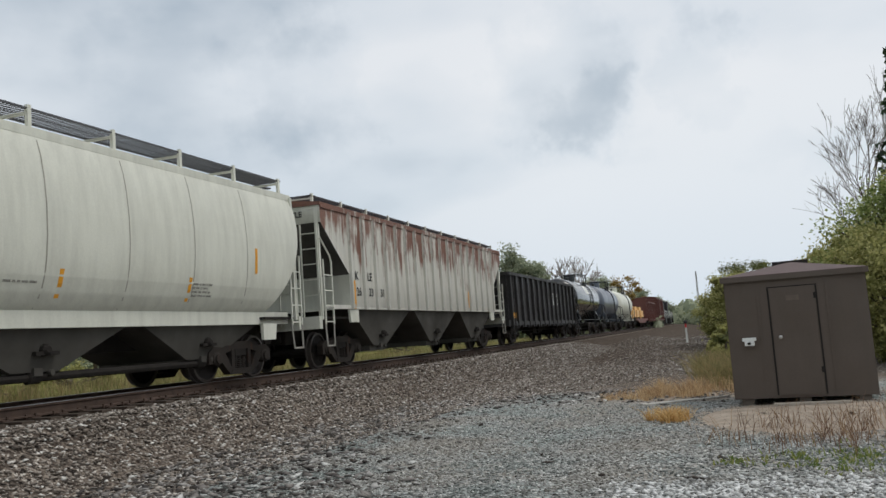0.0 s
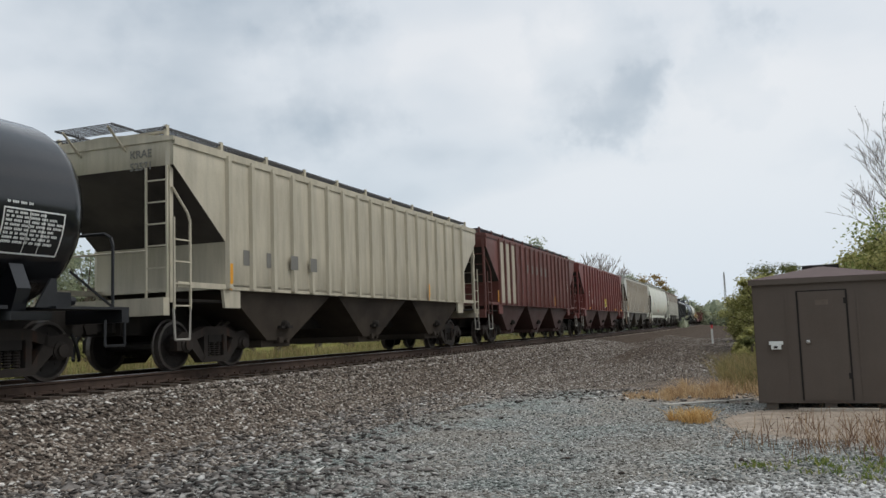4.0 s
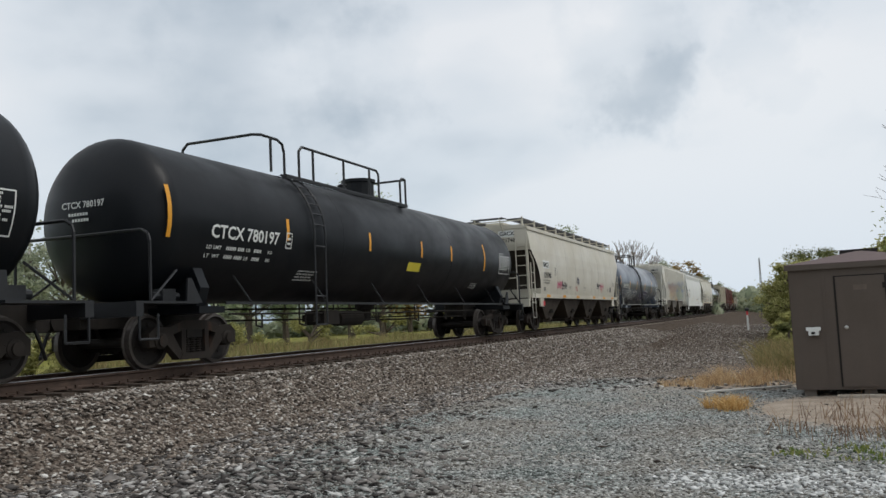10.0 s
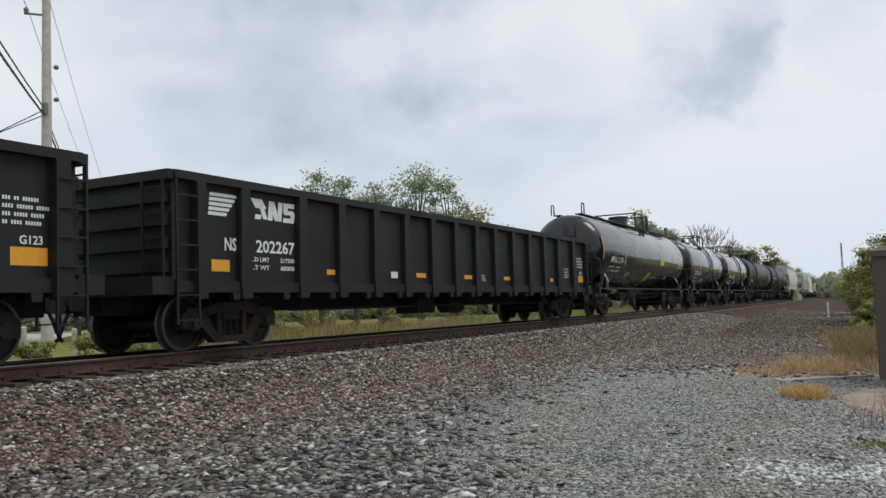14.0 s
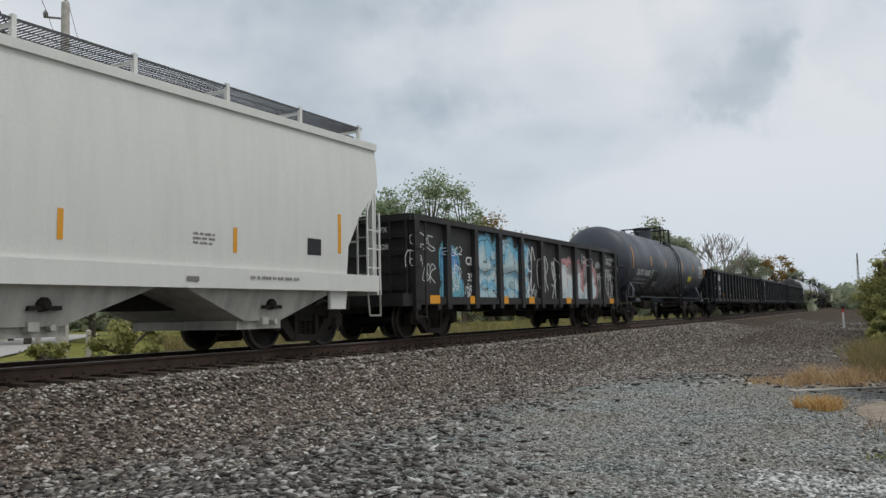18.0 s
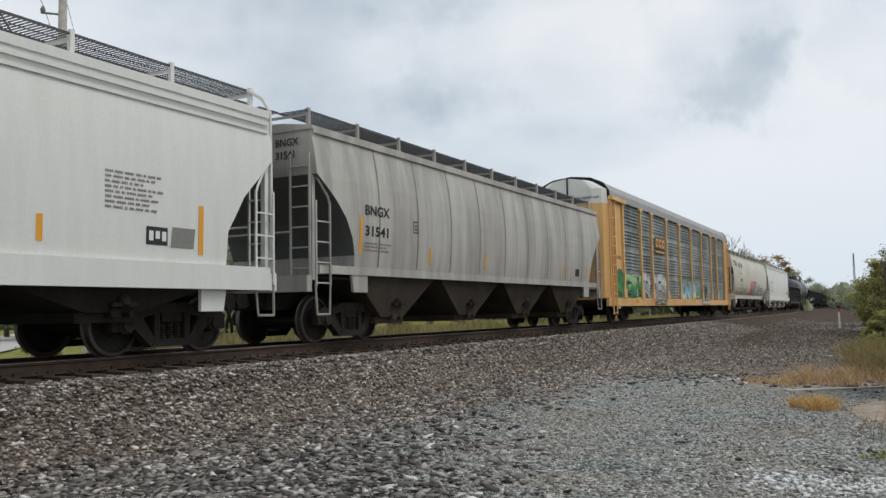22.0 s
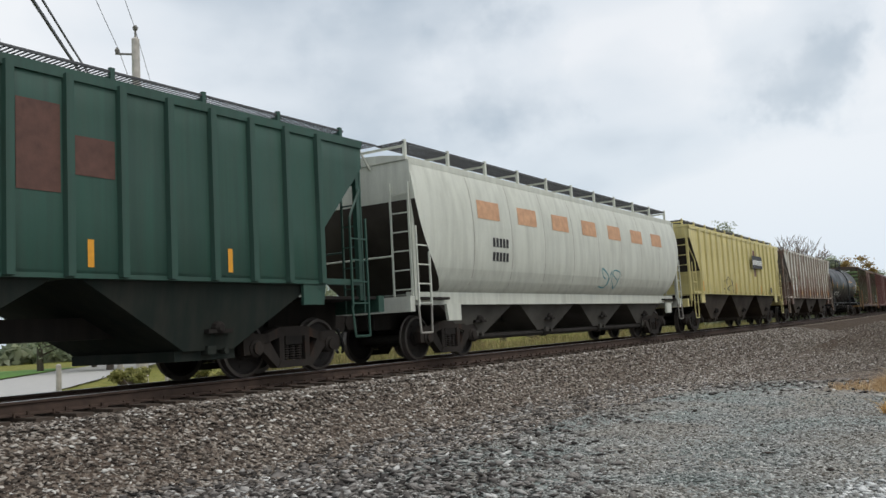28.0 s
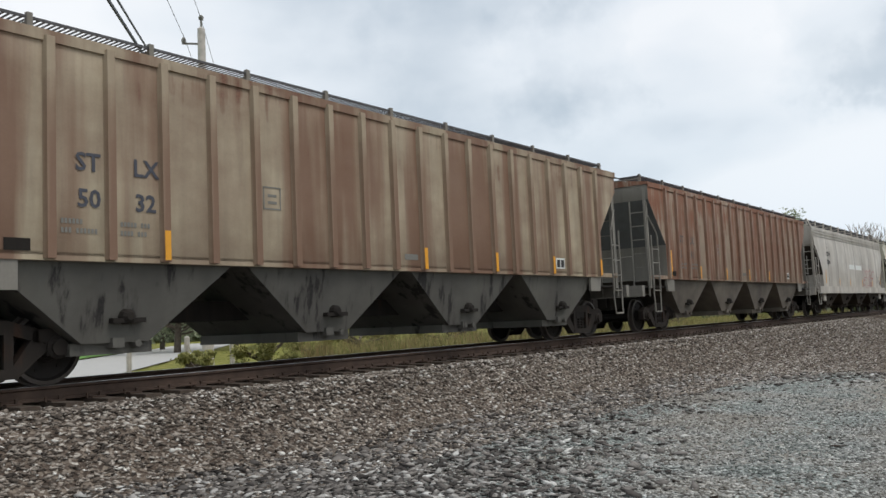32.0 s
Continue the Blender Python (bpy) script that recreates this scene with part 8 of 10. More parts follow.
    stripes(car, side, (o + 7.6, o + 12.05, o + 15.2), 1.55, 1.98)
    stencil(car, side, o + 7.9, 1.85, 1.2, 2, M_RED, seed=2)
    stencil(car, side, -o - 4.6, 1.85, 0.6, 4, M_FADED, seed=3)
    stencil(car, side, o + 11.0, 1.75, 0.7, 1, M_FADED, seed=4)
    # white hopper with rust patches
    c, L = span(346.3, 327.6)
    o = -L / 2
    car, side, e = put(ribbed("white ribbed covered hopper with dark rust patches", L, p_okl, M_BAYOKL, 17, end_mat=p_pale, face_mat=p_pale, stile=p_kbrib, rib_mat=p_okrib), c, L)
    end_mark(car, "NOKL", -e - 0.01, -0.6, 3.76, 0.14, M_BLACK)
    end_mark(car, "821968", -e - 0.01, -0.6, 3.52, 0.14, M_BLACK)
    gap = side.ribs[1] - side.ribs[0]
    for q, (a, b) in enumerate((("NO", "82"), ("KL", "19"), ("", "68"))):
        x = side.ribs[q] + 0.13
        patch(car, side, x, x + gap - 0.26, 1.85, 2.95, p_pale, "repainted_panel", 0, 0.004)
        for tx, z in ((a, 2.45), (b, 2.0)):
            if tx:
                mark(car, side, tx, x + 0.05, z, 0.25, M_BLACK, wide=0.85)
    stripes(car, side, (o + 2.1, o + 9.7, o + 12.4, -o - 1.9), 1.5, 2.1)
    patch(car, side, o + 12.8, o + 13.3, 1.6, 1.95, M_WHITE, "fresh_patch")
    patch(car, side, o + 11.95, o + 12.3, 1.55, 2.0, M_GREY, "fresh_patch")
    for q in range(len(side.ribs) - 1):
        tall = (0.9, 1.5, 1.3, 0.55, 1.2, 1.35, 1.3, 1.3, 1.25, 1.0, 1.2, 0.9, 1.1, 1.0, 0.9, 0.6)[q % 16]
        rust_blotch(car, side, side.ribs[q] + 0.1, side.ribs[q + 1] - 0.1, 3.85 - tall, 3.85, 300 + q)
        if q % 3 == 1:
            rust_blotch(car, side, side.ribs[q] + 0.2, side.ribs[q + 1] - 0.2, 1.62, 2.15, 340 + q)
    # red ribbed hoppers
    c, L = span(327.6, 309.0)
    o = -L / 2
    car, side, e = put(ribbed("red ribbed covered hopper with yellow sill squares", L, p_red, under_red, 16, inset=0.85, walk_mat=p_red, walk_h=0.10), c, L)
    frame_mark(car, side, o + 5.95, 2.5, 0.26, 0.28, M_WHITE)
    face = Side([(1.6, 0), (1.6, 5)])
    for q in range(6):
        patch(car, face, o + 8.62, o + 9.36, 1.72 + 0.085 * q, 1.775 + 0.085 * q, M_LEMON, "placard_line")
    for x in (o + 3.6, o + 7.6, o + 9.6, o + 12.9, o + 15.6):
        patch(car, side, x, x + 0.5, 1.5, 1.62, M_YELLOW, "stripe")
    mark(car, side, "C", o + 3.6, 2.3, 0.26, M_WHITE)
    mark(car, side, "30", o + 4.3, 1.86, 0.24, M_WHITE)
    patch(car, side, o + 14.85, o + 15.2, 1.75, 2.1, M_WHITE, "service_panel")
    stencil(car, side, o + 15.5, 2.15, 0.4, 3, M_WHITE, seed=6)
    stencil(car, side, o + 9.0, 1.68, 0.5, 2, M_WHITE, seed=66)
    c, L = span(309.0, 291.2)
    o = -L / 2
    car, side, e = put(ribbed("dull red-brown ribbed hopper with a faded cream end panel", L, p_redbrown, under_red, 17), c, L)
    for q in range(3):
        patch(car, side, side.ribs[q] + 0.1, side.ribs[q + 1] - 0.1, 1.5, 3.9, p_tanribs, "cream_panel")
    stripes(car, side, (o + 2.0, o + 6.4, -o - 5.6, -o - 2.0), 1.46, 2.0)
    for k in range(5):
        patch(car, side, o + 6.2 + 0.83 * k, o + 6.7 + 0.83 * k, 2.9, 3.25, M_FADED, "faded_letter")
    frame_mark(car, side, -o - 3.0, 2.3, 0.4, 0.6, M_WHITE)
    # tan ribbed hopper
    c, L = span(291.2, 272.9)
    o = -L / 2
    car, side, e = put(ribbed("dusty tan ribbed covered hopper with faded lettering", L, p_tanribs, M_BAYDARK, 18), c, L)
    end_mark(car, "KRAE", -e - 0.01, -0.6, 3.76, 0.14, M_FADED)
    end_mark(car, "52571", -e - 0.01, -0.6, 3.54, 0.14, M_FADED)
    for k in range(4):
        patch(car, side, o + 2.7 + 0.83 * k, o + 3.0 + 0.83 * k, 1.95, 2.25, M_FADED, "faded_letter")
    stripes(car, side, (o + 2.2, -o - 5.4), 1.46, 1.95)
    # black tank car and cream hopper
    c, L = span(272.9, 254.0)
    car, side, h = put(tank("tank_car", "glossy black tank car with yellow stripes and white lettering", L, p_black, 1.48, 2.62, False, (-0.6, 1.6), 1.25), c, L)
    tank_marks(car, side, L, "ADMX 25657", 2.07, 4.06, 2.08, (1.25, 4.52, 7.65, 10.53, 13.65), -0.24)
    c, L = span(254.0, 235.7)
    o = -L / 2
    car, side, e = put(hopper("covered_hopper", "cream smooth-sided covered hopper tagged with graffiti", L, p_cream, M_BAYDARK, PROF_ROUND, TRIM_ROUND, 0, (1.32, 1.48), 4, p_cream, seams=9), c, L)
    end_mark(car, "GACX", -e - 0.01, -0.6, 3.74, 0.14, M_BLACK)
    end_mark(car, "121705", -e - 0.01, -0.6, 3.5, 0.14, M_BLACK)
    cream_marks(car, side, o, "GACX", "121705", 1.93)
    piece(car, side, o + 3.1, 1.62, 3.7, 0.62, "OASEB", (), "umber", 21, None, 0.0, 0.12, 0.045, lap=1.0)
    graffiti(car, side, o + 8.4, 1.62, 0.75, 0.34, [SPRAY["black"]], 22, 0, None, 4, 0.4, True, word="HOMA")
    graffiti(car, side, o + 9.5, 1.66, 0.9, 0.48, [SPRAY["navy"]], 25, 0, None, 6, 0.36, True, word="REACTS")
    graffiti(car, side, o + 12.3, 1.62, 1.6, 0.42, [SPRAY["black"]], 23, 0, None, 7, 0.62, True, word="SLOWLER")
    graffiti(car, side, o + 1.7, 2.75, 1.5, 0.8, [SPRAY["white"]], 24, 0, None, 3, 0.16, True)
    # white banded hopper
    c, L = span(235.7, 217.7)
    o = -L / 2
    car, side, e = put(hopper("covered_hopper", "bright white smooth covered hopper with a deep side sill", L, p_white, M_UNDER, PROF_PLANE, TRIM_SHORT, 0, (0.98, 1.36), 4, p_white, hoops=True, deep=True, out=0.09, bay_low=0.45, bands=(3.66, 3.80), slope_mat=p_slopepale), c, L)
    end_mark(car, "LCGX", -e - 0.01, -0.6, 3.72, 0.14, M_BLACK)
    end_mark(car, "679", -e - 0.01, -0.6, 3.5, 0.14, M_BLACK)
    mark(car, side, "LCGX", o + 2.5, 2.42, 0.22, M_BLACK)
    mark(car, side, "679", o + 2.55, 2.02, 0.22, M_BLACK)
    stencil(car, side, o + 2.5, 1.84, 0.9, 2, M_BLACK, 0.06, 0.06, seed=8)
    frame_mark(car, side, o + 3.5, 2.02, 0.22, 0.26, M_FADED)
    stripes(car, side, (o + 2.42, o + 15.0), 1.48, 2.3, 0.09)
    stripes(car, side, (o + 6.2, o + 9.88, o + 12.33), 1.44, 1.88, 0.11)
    stencil(car, side, o + 10.4, 1.72, 1.8, 2, M_BLACK, 0.055, 0.03, 9)
    sill_print(car, 1.625, o + 11.0, 1.22)
    sill_print(car, 1.625, o + 14.0, 1.26)
    # graffiti hopper
    c, L = span(217.7, 199.8)
    o = -L / 2
    car, side, e = put(ribbed("beige ribbed covered hopper with large blue and yellow graffiti", L, p_cmhx, under_rust, 17, slope_mat=p_cmhx, walk_mat=p_cmhx), c, L)
    end_mark(car, "CMHX", -e - 0.01, -0.6, 3.74, 0.14, M_BLACK)
    end_mark(car, "800761", -e - 0.01, -0.6, 3.5, 0.14, M_BLACK)
    piece(car, side, o + 3.75, 1.56, 4.85, 1.08, "TRASE", ("gold", "tan", "brick"), "brick", 31, "blue", 0.13, 0.17, 0.04, by="rise", lap=1.25, bent=False, sway=0.1, shine="cream")
    for px, w, sd in ((5.0, 0.5, 33), (6.6, 0.55, 133)):
        graffiti(car, side, o + px, 2.62, w, 0.24, [SPRAY["black"]], sd, 0, None, 2, 0.5, True, word="CN")
    for px, z, q in ((4.35, 2.78, 0.15), (8.2, 2.70, 0.13)):
        star(car, side, o + px, z, q, SPRAY["black"])
    piece(car, side, o + 9.3, 1.55, 5.2, 1.2, "PANT", ("haze_green", "sage", "gold"), "black", 32, "blue", 0.36, 0.145, 0.03, by="rise", lap=1.3, bent=False, sway=0.12, shine="mint")
    piece(car, side, o + 9.4, 2.45, 4.6, 0.3, "VIVIV", ("dusk",), "dusk", 34, "blue", 0.16, 0.03, 0.01)
    for x in (o + 2.4, o + 6.1, o + 8.4, o + 12.0, o + 15.0):
        patch(car, side, x, x + 0.5, 1.44, 1.58, M_YELLOW, "stripe", 0, 0.009)
    for tx, p, z in (("CM", 2.3, 2.25), ("HX", 3.15, 2.25), ("80", 2.3, 1.85), ("07", 3.15, 1.85)):
        mark(car, side, tx, o + p, z, 0.2, M_FADED)
    # grey tank with graffiti
    c, L = span(199.8, 181.2)
    o = -L / 2
    car, side, h = put(tank("tank_car", "slate-grey tank car with white graffiti tags", L, p_slate, 1.44, 2.56, False, (-2.1, 0.0), -0.85, line_mat=M_GREY), c, L)
    tank_marks(car, side, L, "ADMX 25956", 2.17, 3.92, 2.11, (1.3, 4.49, 7.16, 10.40, 13.49), -0.2)
    graffiti(car, side, o + 3.95, 1.5, 1.6, 0.5, [SPRAY["white"]], 41, 0, None, 5, 0.62, True, word="REMAX")
    graffiti(car, side, o + 5.8, 1.52, 1.2, 0.48, [SPRAY["white"]], 42, 0, None, 5, 0.6, True, word="LOCKS")
    graffiti(car, side, o + 7.0, 1.48, 0.62, 0.5, [SPRAY["white"]], 44, 0, None, 3, 0.5, True, word="LFR")
    patch(car, side, o + 6.9, o + 7.6, 2.5, 2.62, p_rustend, "rust_stain", 0.15)
    piece(car, side, o + 9.1, 1.42, 2.8, 0.55, "SAURZ", ("purple",), "white", 43, None, 0.0, 0.075, 0.022, lap=1.15, bent=False, sway=0.12)
    # second cream hopper
    c, L = span(181.2, 162.1)
    o = -L / 2
    car, side, e = put(hopper("covered_hopper", "cream smooth-sided covered hopper with pink and black tags", L, p_cream, M_BAYDARK, PROF_ROUND, TRIM_ROUND, 0, (1.32, 1.48), 4, p_cream, seams=9), c, L)
    end_mark(car, "GACX", -e - 0.014, -0.35, 3.76, 0.15, M_BLACK)
    hang("fresh_patch", finish("fresh_patch", boxes((-e - 0.010, -e - 0.004, -0.92, -0.3, 3.70, 3.95)), M_WHITE), car)
    end_mark(car, "121740", -e - 0.01, -0.35, 3.5, 0.15, M_BLACK)
    cream_marks(car, side, o, "GACX", "121740", 2.17, True)
    for p, z, w, cl, sd, tx in ((4.35, 1.72, 0.72, "pink", 51, "BHAM"), (5.15, 1.74, 0.75, "black", 52, "BHAM"), (7.8, 1.98, 0.5, "navy", 53, "ACTS"), (12.1, 1.84, 0.7, "black", 54, "BHM"), (12.95, 1.82, 0.7, "pink", 55, "BHM")):
        graffiti(car, side, o + p, z, w, 0.3, [SPRAY[cl]], sd, 0, None, 4, 0.62, True, word=tx)
    # long black tanks
    c, L = span(162.1, 140.72)
    o = -L / 2
    car, side, h = put(tank("tank_car", "long satin black tank car with a railed top platform", L, p_satin, 1.48, 2.62, True, (-5.3, 1.2), -4.45, rail_shape=1), c, L)
    tank_marks(car, side, L, "CTCX 780197", 2.76, 4.89, 2.24, (1.68, 5.2, 8.79, 11.84, 14.0, 16.89), 0.06, 0.41)
    o -= 0.41
    patch(car, side, o + 11.05, o + 11.85, 1.95, 2.18, M_LEMON, "placard")
    head_marks(car, h, "CTCX 780197", 2.72)
    c, L = span(140.72, 120.25)
    o = -L / 2
    car, side, h = put(tank("tank_car", "long satin black tank car with a side ladder", L, p_satin, 1.48, 2.62, True, (-5.5, 1.2), -4.5, rail_shape=1), c, L)
    tank_marks(car, side, L, "SHQX 50119", 2.56, 4.37, 1.83, (1.68, 4.25, 7.82, 10.61, 13.32, 16.23), -0.12, 0.41)
    o -= 0.41
    patch(car, side, o + 11.98, o + 12.78, 1.55, 1.75, M_LEMON, "placard")
    patch(car, side, o + 17.1, o + 17.4, 1.6, 2.0, M_RED, "tag")
    head_marks(car, h, "SHQX 50119", 2.58)
    for f, r, tx, p0, p1, st, lb in ((120.25, 107.0, "PRGX 10230", 3.36, 5.3, (2.41, 5.13, 7.46, 10.04, 12.25), "short glossy black tank car"), (107.0, 93.15, "CRGX 6630", 2.88, 4.46, (1.6, 4.5, 8.3, 10.43, 12.3), "short glossy black tank car with bold white lettering")):
        c, L = span(f, r)
        car, side, h = put(tank("tank_car", lb, L, p_black, 1.48, 2.62, False, (-1.6, 0.95), 0.84), c, L)
        tank_marks(car, side, L, tx, p0, p1, 1.95, st, 0.0, 0.87 if "PRGX" in tx else 0.53)
        stencil(car, side, -0.9, 3.3, 0.62, 5, M_WHITE, 0.035, 0.025, 97)
    c, L = span(93.15, 74.85)
    o = -L / 2
    car, side, h = put(tank("tank_car", "glossy black tank car with a full-length top walkway", L, p_black, 1.50, 2.62, True, (-0.6, 1.7), None, True, rail_shape=2), c, L)
    tank_marks(car, side, L, "PPRX 171301", 2.97, 4.75, 2.12, (1.87, 5.16, 8.09, 11.31, 14.32, 16.6), 0.1, 0.53)
    o -= 0.53
    patch(car, side, o + 11.5, o + 12.25, 2.22, 2.5, M_LEMON, "placard")
    patch(car, side, o + 9.2, o + 9.75, 1.28, 1.85, M_LEMON, "placard", 0.75)
    # open gondolas
    nums = ((74.85, 52.36, "202267"), (52.36, 30.5, "202331"), (30.5, 7.9, "02373"))
    for k, (f, r, no) in enumerate(nums):
        c, L = span(f, r)
        o = -L / 2
        q = L / 21.82
        bays = [p * q for p in (1.36, 2.42, 4.0, 5.27, 6.56, 7.83, 9.1, 10.31, 11.52, 12.73, 14.0, 15.25, 16.52, 17.8, 19.3, 20.66)]
        car, side, e, at = put(gondola("gondola", "black long open gondola with white lettering and yellow squares", L, p_gon, 1.05, 2.76, post_at=bays, post_w=1.25), c, L)
        flat = Side([(1.42, 0), (1.42, 5)])
        for i in range(5):
            patch(car, flat, o + 1.62 + 0.01 * (4 - i), o + 2.31 - 0.065 * i, 2.485 - 0.078 * i, 2.54 - 0.078 * i, M_WHITE, "logo_bar", 0.3)
        for x, w, z0, z1, s in ((2.76, 0.16, 2.19, 2.27, 0.2), (2.78, 0.30, 2.38, 2.54, -0.75), (2.98, 0.12, 2.20, 2.44, -0.45), (3.10, 0.13, 2.19, 2.53, 0.15), (3.30, 0.14, 2.19, 2.53, -0.45), (3.36, 0.12, 2.19, 2.53, 0.15), (3.54, 0.32, 2.45, 2.53, 0.2), (3.54, 0.12, 2.36, 2.47, 0.2), (3.56, 0.28, 2.32, 2.40, 0.2), (3.74, 0.12, 2.24, 2.36, 0.2), (3.52, 0.32, 2.18, 2.26, 0.2)):
            patch(car, flat, o + x, o + x + w, z0, z1, M_WHITE, "logo_block", s)
        mark_fit(car, flat, "NS", o + 1.98, o + 2.28, 1.62, 0.21, M_WHITE)
        mark_fit(car, flat, no, o + 2.77, o + 3.84, 1.62, 0.21, M_WHITE)
        for tx, v, z in (("LD LMT", "217200", 1.46), ("LT WT", "68800", 1.32)):
            mark_fit(car, flat, tx, o + 2.66, o + 3.12, z, 0.075, M_WHITE)
            mark_fit(car, flat, v, o + 3.42, o + 3.82, z, 0.075, M_WHITE)
        end_mark(car, "NS", -e - 0.11, 1.2, 2.32, 0.12, M_WHITE)
        end_mark(car, no, -e - 0.11, 1.2, 2.12, 0.12, M_WHITE)
        for x0, x1, z1 in ((1.69, 2.11, 1.46), (4.84, 5.3, 1.37), (8.36, 8.82, 1.37), (10.86, 11.33, 1.37), (13.4, 13.88, 1.37), (17.15, 17.42, 1.37), (19.96, 20.5, 1.5)):
            patch(car, flat, o + x0 * q, o + x1 * q, 1.27, z1, M_YELLOW, "stripe")
        patch(car, flat, o + 7.24 * q, o + 7.52 * q, 1.24, 1.38, M_WHITE, "label")
        frame_mark(car, flat, o + 18.48 * q, 1.42, 0.44, 0.3, M_WHITE)
        stencil(car, flat, o + 11.75 * q, 1.36, 0.4, 3, M_WHITE, 0.03, 0.03, 90 + k)
        stencil(car, flat, o + 19.85 * q, 2.08, 0.62, 4, M_WHITE, 0.05, 0.05, 30 + k)
        mark(car, flat, "G123", o + 20.08 * q, 1.54, 0.11, M_WHITE)
    # grey-black tank
    c, L = span(7.9, -10.4)
    o = -L / 2
    car, side, h = put(tank("tank_car", "slate-black tank car with dark patches and yellow stripes", L, p_slate2, 1.48, 2.62, True, (-1.0, 1.5), 1.2), c, L)
    tank_marks(car, side, L, "GATX 36280", 2.59, 4.79, 2.0, (1.92, 4.82, 7.45, 10.97, 13.7, 16.51), 0.14)
    patch(car, side, o + 5.15, o + 6.1, 1.45, 2.2, M_BLACK, "painted_out_patch", 0.25)
    patch(car, side, o + 10.1, o + 11.2, 1.3, 1.75, M_BLACK, "painted_out_patch", 0.25)
    patch(car, side, o + 12.6, o + 13.3, 1.95, 2.2, M_LEMON, "placard")
    head_marks(car, h, "GATX 36280", 2.86)
    # graffiti gondola
    c, L = span(-10.4, -27.85)
    o = -L / 2 + 0.24
    car, side, e, at = put(gondola("gondola", "grimy black gondola covered in white and blue graffiti", L, p_gond, 0.90, 2.76, 11), c, L)
    piece(car, side, o + 4.05, 1.72, 3.05, 0.62, "SMOBS", ("frost", "ice", "sky"), "black", 63, "sky", 0.22, 0.12, 0.022, by="rise")
    piece(car, side, o + 4.05, 0.98, 3.05, 0.62, "GSEOR", ("ice", "sky", "frost"), "black", 163, "ice", 0.2, 0.12, 0.022, by="rise")
    piece(car, side, o + 2.3, 0.98, 0.5, 1.0, "B", ("sea", "sky", "blue"), "dusk", 62, "sea", 0.12, 0.24, 0.03, by="rise")
    graffiti(car, side, o + 2.2, 1.2, 0.7, 0.55, [SPRAY["white"]], 262, 0, None, 3, 0.24, True, word="SNO")
    piece(car, side, o + 10.1, 0.98, 3.3, 1.0, "BHUB", ("frost", "white", "grey"), "wine", 65, "blush", 0.16, 0.19, 0.035, by="rise", worn=0.18)
    for x, z, w, h, n, sd in ((2.2, 1.15, 0.75, 0.55, 3, 168), (5.2, 2.2, 0.9, 0.35, 4, 169), (9.2, 1.3, 0.7, 0.75, 3, 170), (7.25, 0.95, 0.7, 0.3, 4, 171), (8.1, 1.9, 0.6, 0.3, 2, 172), (3.25, 1.0, 0.5, 0.25, 4, 173), (12.0, 2.1, 1.2, 0.3, 4, 174)):
        graffiti(car, side, o + x, z, w, h, [SPRAY["white"]], sd, 0, None, n, 0.2 if h > 0.4 else 0.34, True)
    for x, z, w, h, n, sd in ((0.62, 1.95, 1.0, 0.48, 3, 61), (0.38, 1.65, 0.75, 0.3, 4, 64), (0.33, 0.8, 0.75, 0.16, 5, 66), (2.0, 1.95, 1.1, 0.22, 6, 67), (2.25, 1.1, 0.6, 0.5, 3, 68), (7.2, 1.2, 0.6, 1.05, 2, 69), (8.05, 1.25, 0.85, 0.9, 3, 74), (9.25, 0.85, 0.6, 1.05, 2, 75), (13.75, 1.0, 0.7, 0.7, 3, 76), (14.7, 1.0, 0.9, 0.9, 3, 77), (3.3, 0.95, 0.5, 0.3, 3, 78), (1.1, 1.25, 0.6, 0.45, 3, 79), (13.5, 2.05, 0.6, 0.22, 5, 80), (14.75, 2.2, 0.75, 0.3, 5, 86), (14.6, 1.75, 0.7, 0.3, 4, 87), (15.6, 1.9, 0.6, 0.3, 4, 88), (15.45, 1.3, 0.75, 0.35, 5, 89), (13.7, 1.65, 0.6, 0.24, 4, 90), (15.5, 2.35, 0.55, 0.22, 5, 91)):
        graffiti(car, side, o + x, z, w, h, [SPRAY["white"]], sd, 0, None, n, 0.22 if h > 0.4 else 0.4, True)
    mark_fit(car, side, "CE", o + 3.28, o + 3.72, 1.77, 0.2, M_WHITE)
    mark_fit(car, side, "35", o + 3.36, o + 3.72, 1.36, 0.2, M_WHITE)
    for x, w in ((1.3, 0.48), (3.35, 0.45), (5.24, 0.45), (7.16, 0.4), (10.27, 0.45), (14.85, 0.5)):
        patch(car, Side([(1.50, 0), (1.50, 4)]), o + x, o + x + w, 0.80, 0.99, M_YELLOW, "stripe", 0, 0.01)
    end_mark(car, "CEFX", -e - 0.11, -0.5, 2.4, 0.12, M_WHITE)
    end_mark(car, "33428", -e - 0.11, -0.5, 2.02, 0.12, M_WHITE)
    # long white hopper
    c, L = span(-27.85, -49.5)
    o = -L / 2
    car, side, e = put(hopper("covered_hopper", "long clean white covered hopper with short grey bays", L, p_white, p_bayg, [(1.52, 1.16), (1.54, 1.4), (1.56, 2.2), (1.55, 3.0), (1.51, 3.6), (1.46, 3.98), (1.46, 4.06)], TRIM_SHORT, 0, (1.04, 1.36), 4, p_white, bay_low=0.38, out=0.095, slope_mat=p_slopepale), c, L)
    end_mark(car, "FPAX", -e - 0.01, -0.62, 3.66, 0.14, M_BLACK)
    end_mark(car, "970117", -e - 0.01, -0.62, 3.44, 0.14, M_BLACK)
    mark_fit(car, side, "FPAX", o + 2.95, o + 3.79, 2.59, 0.2, M_BLACK)
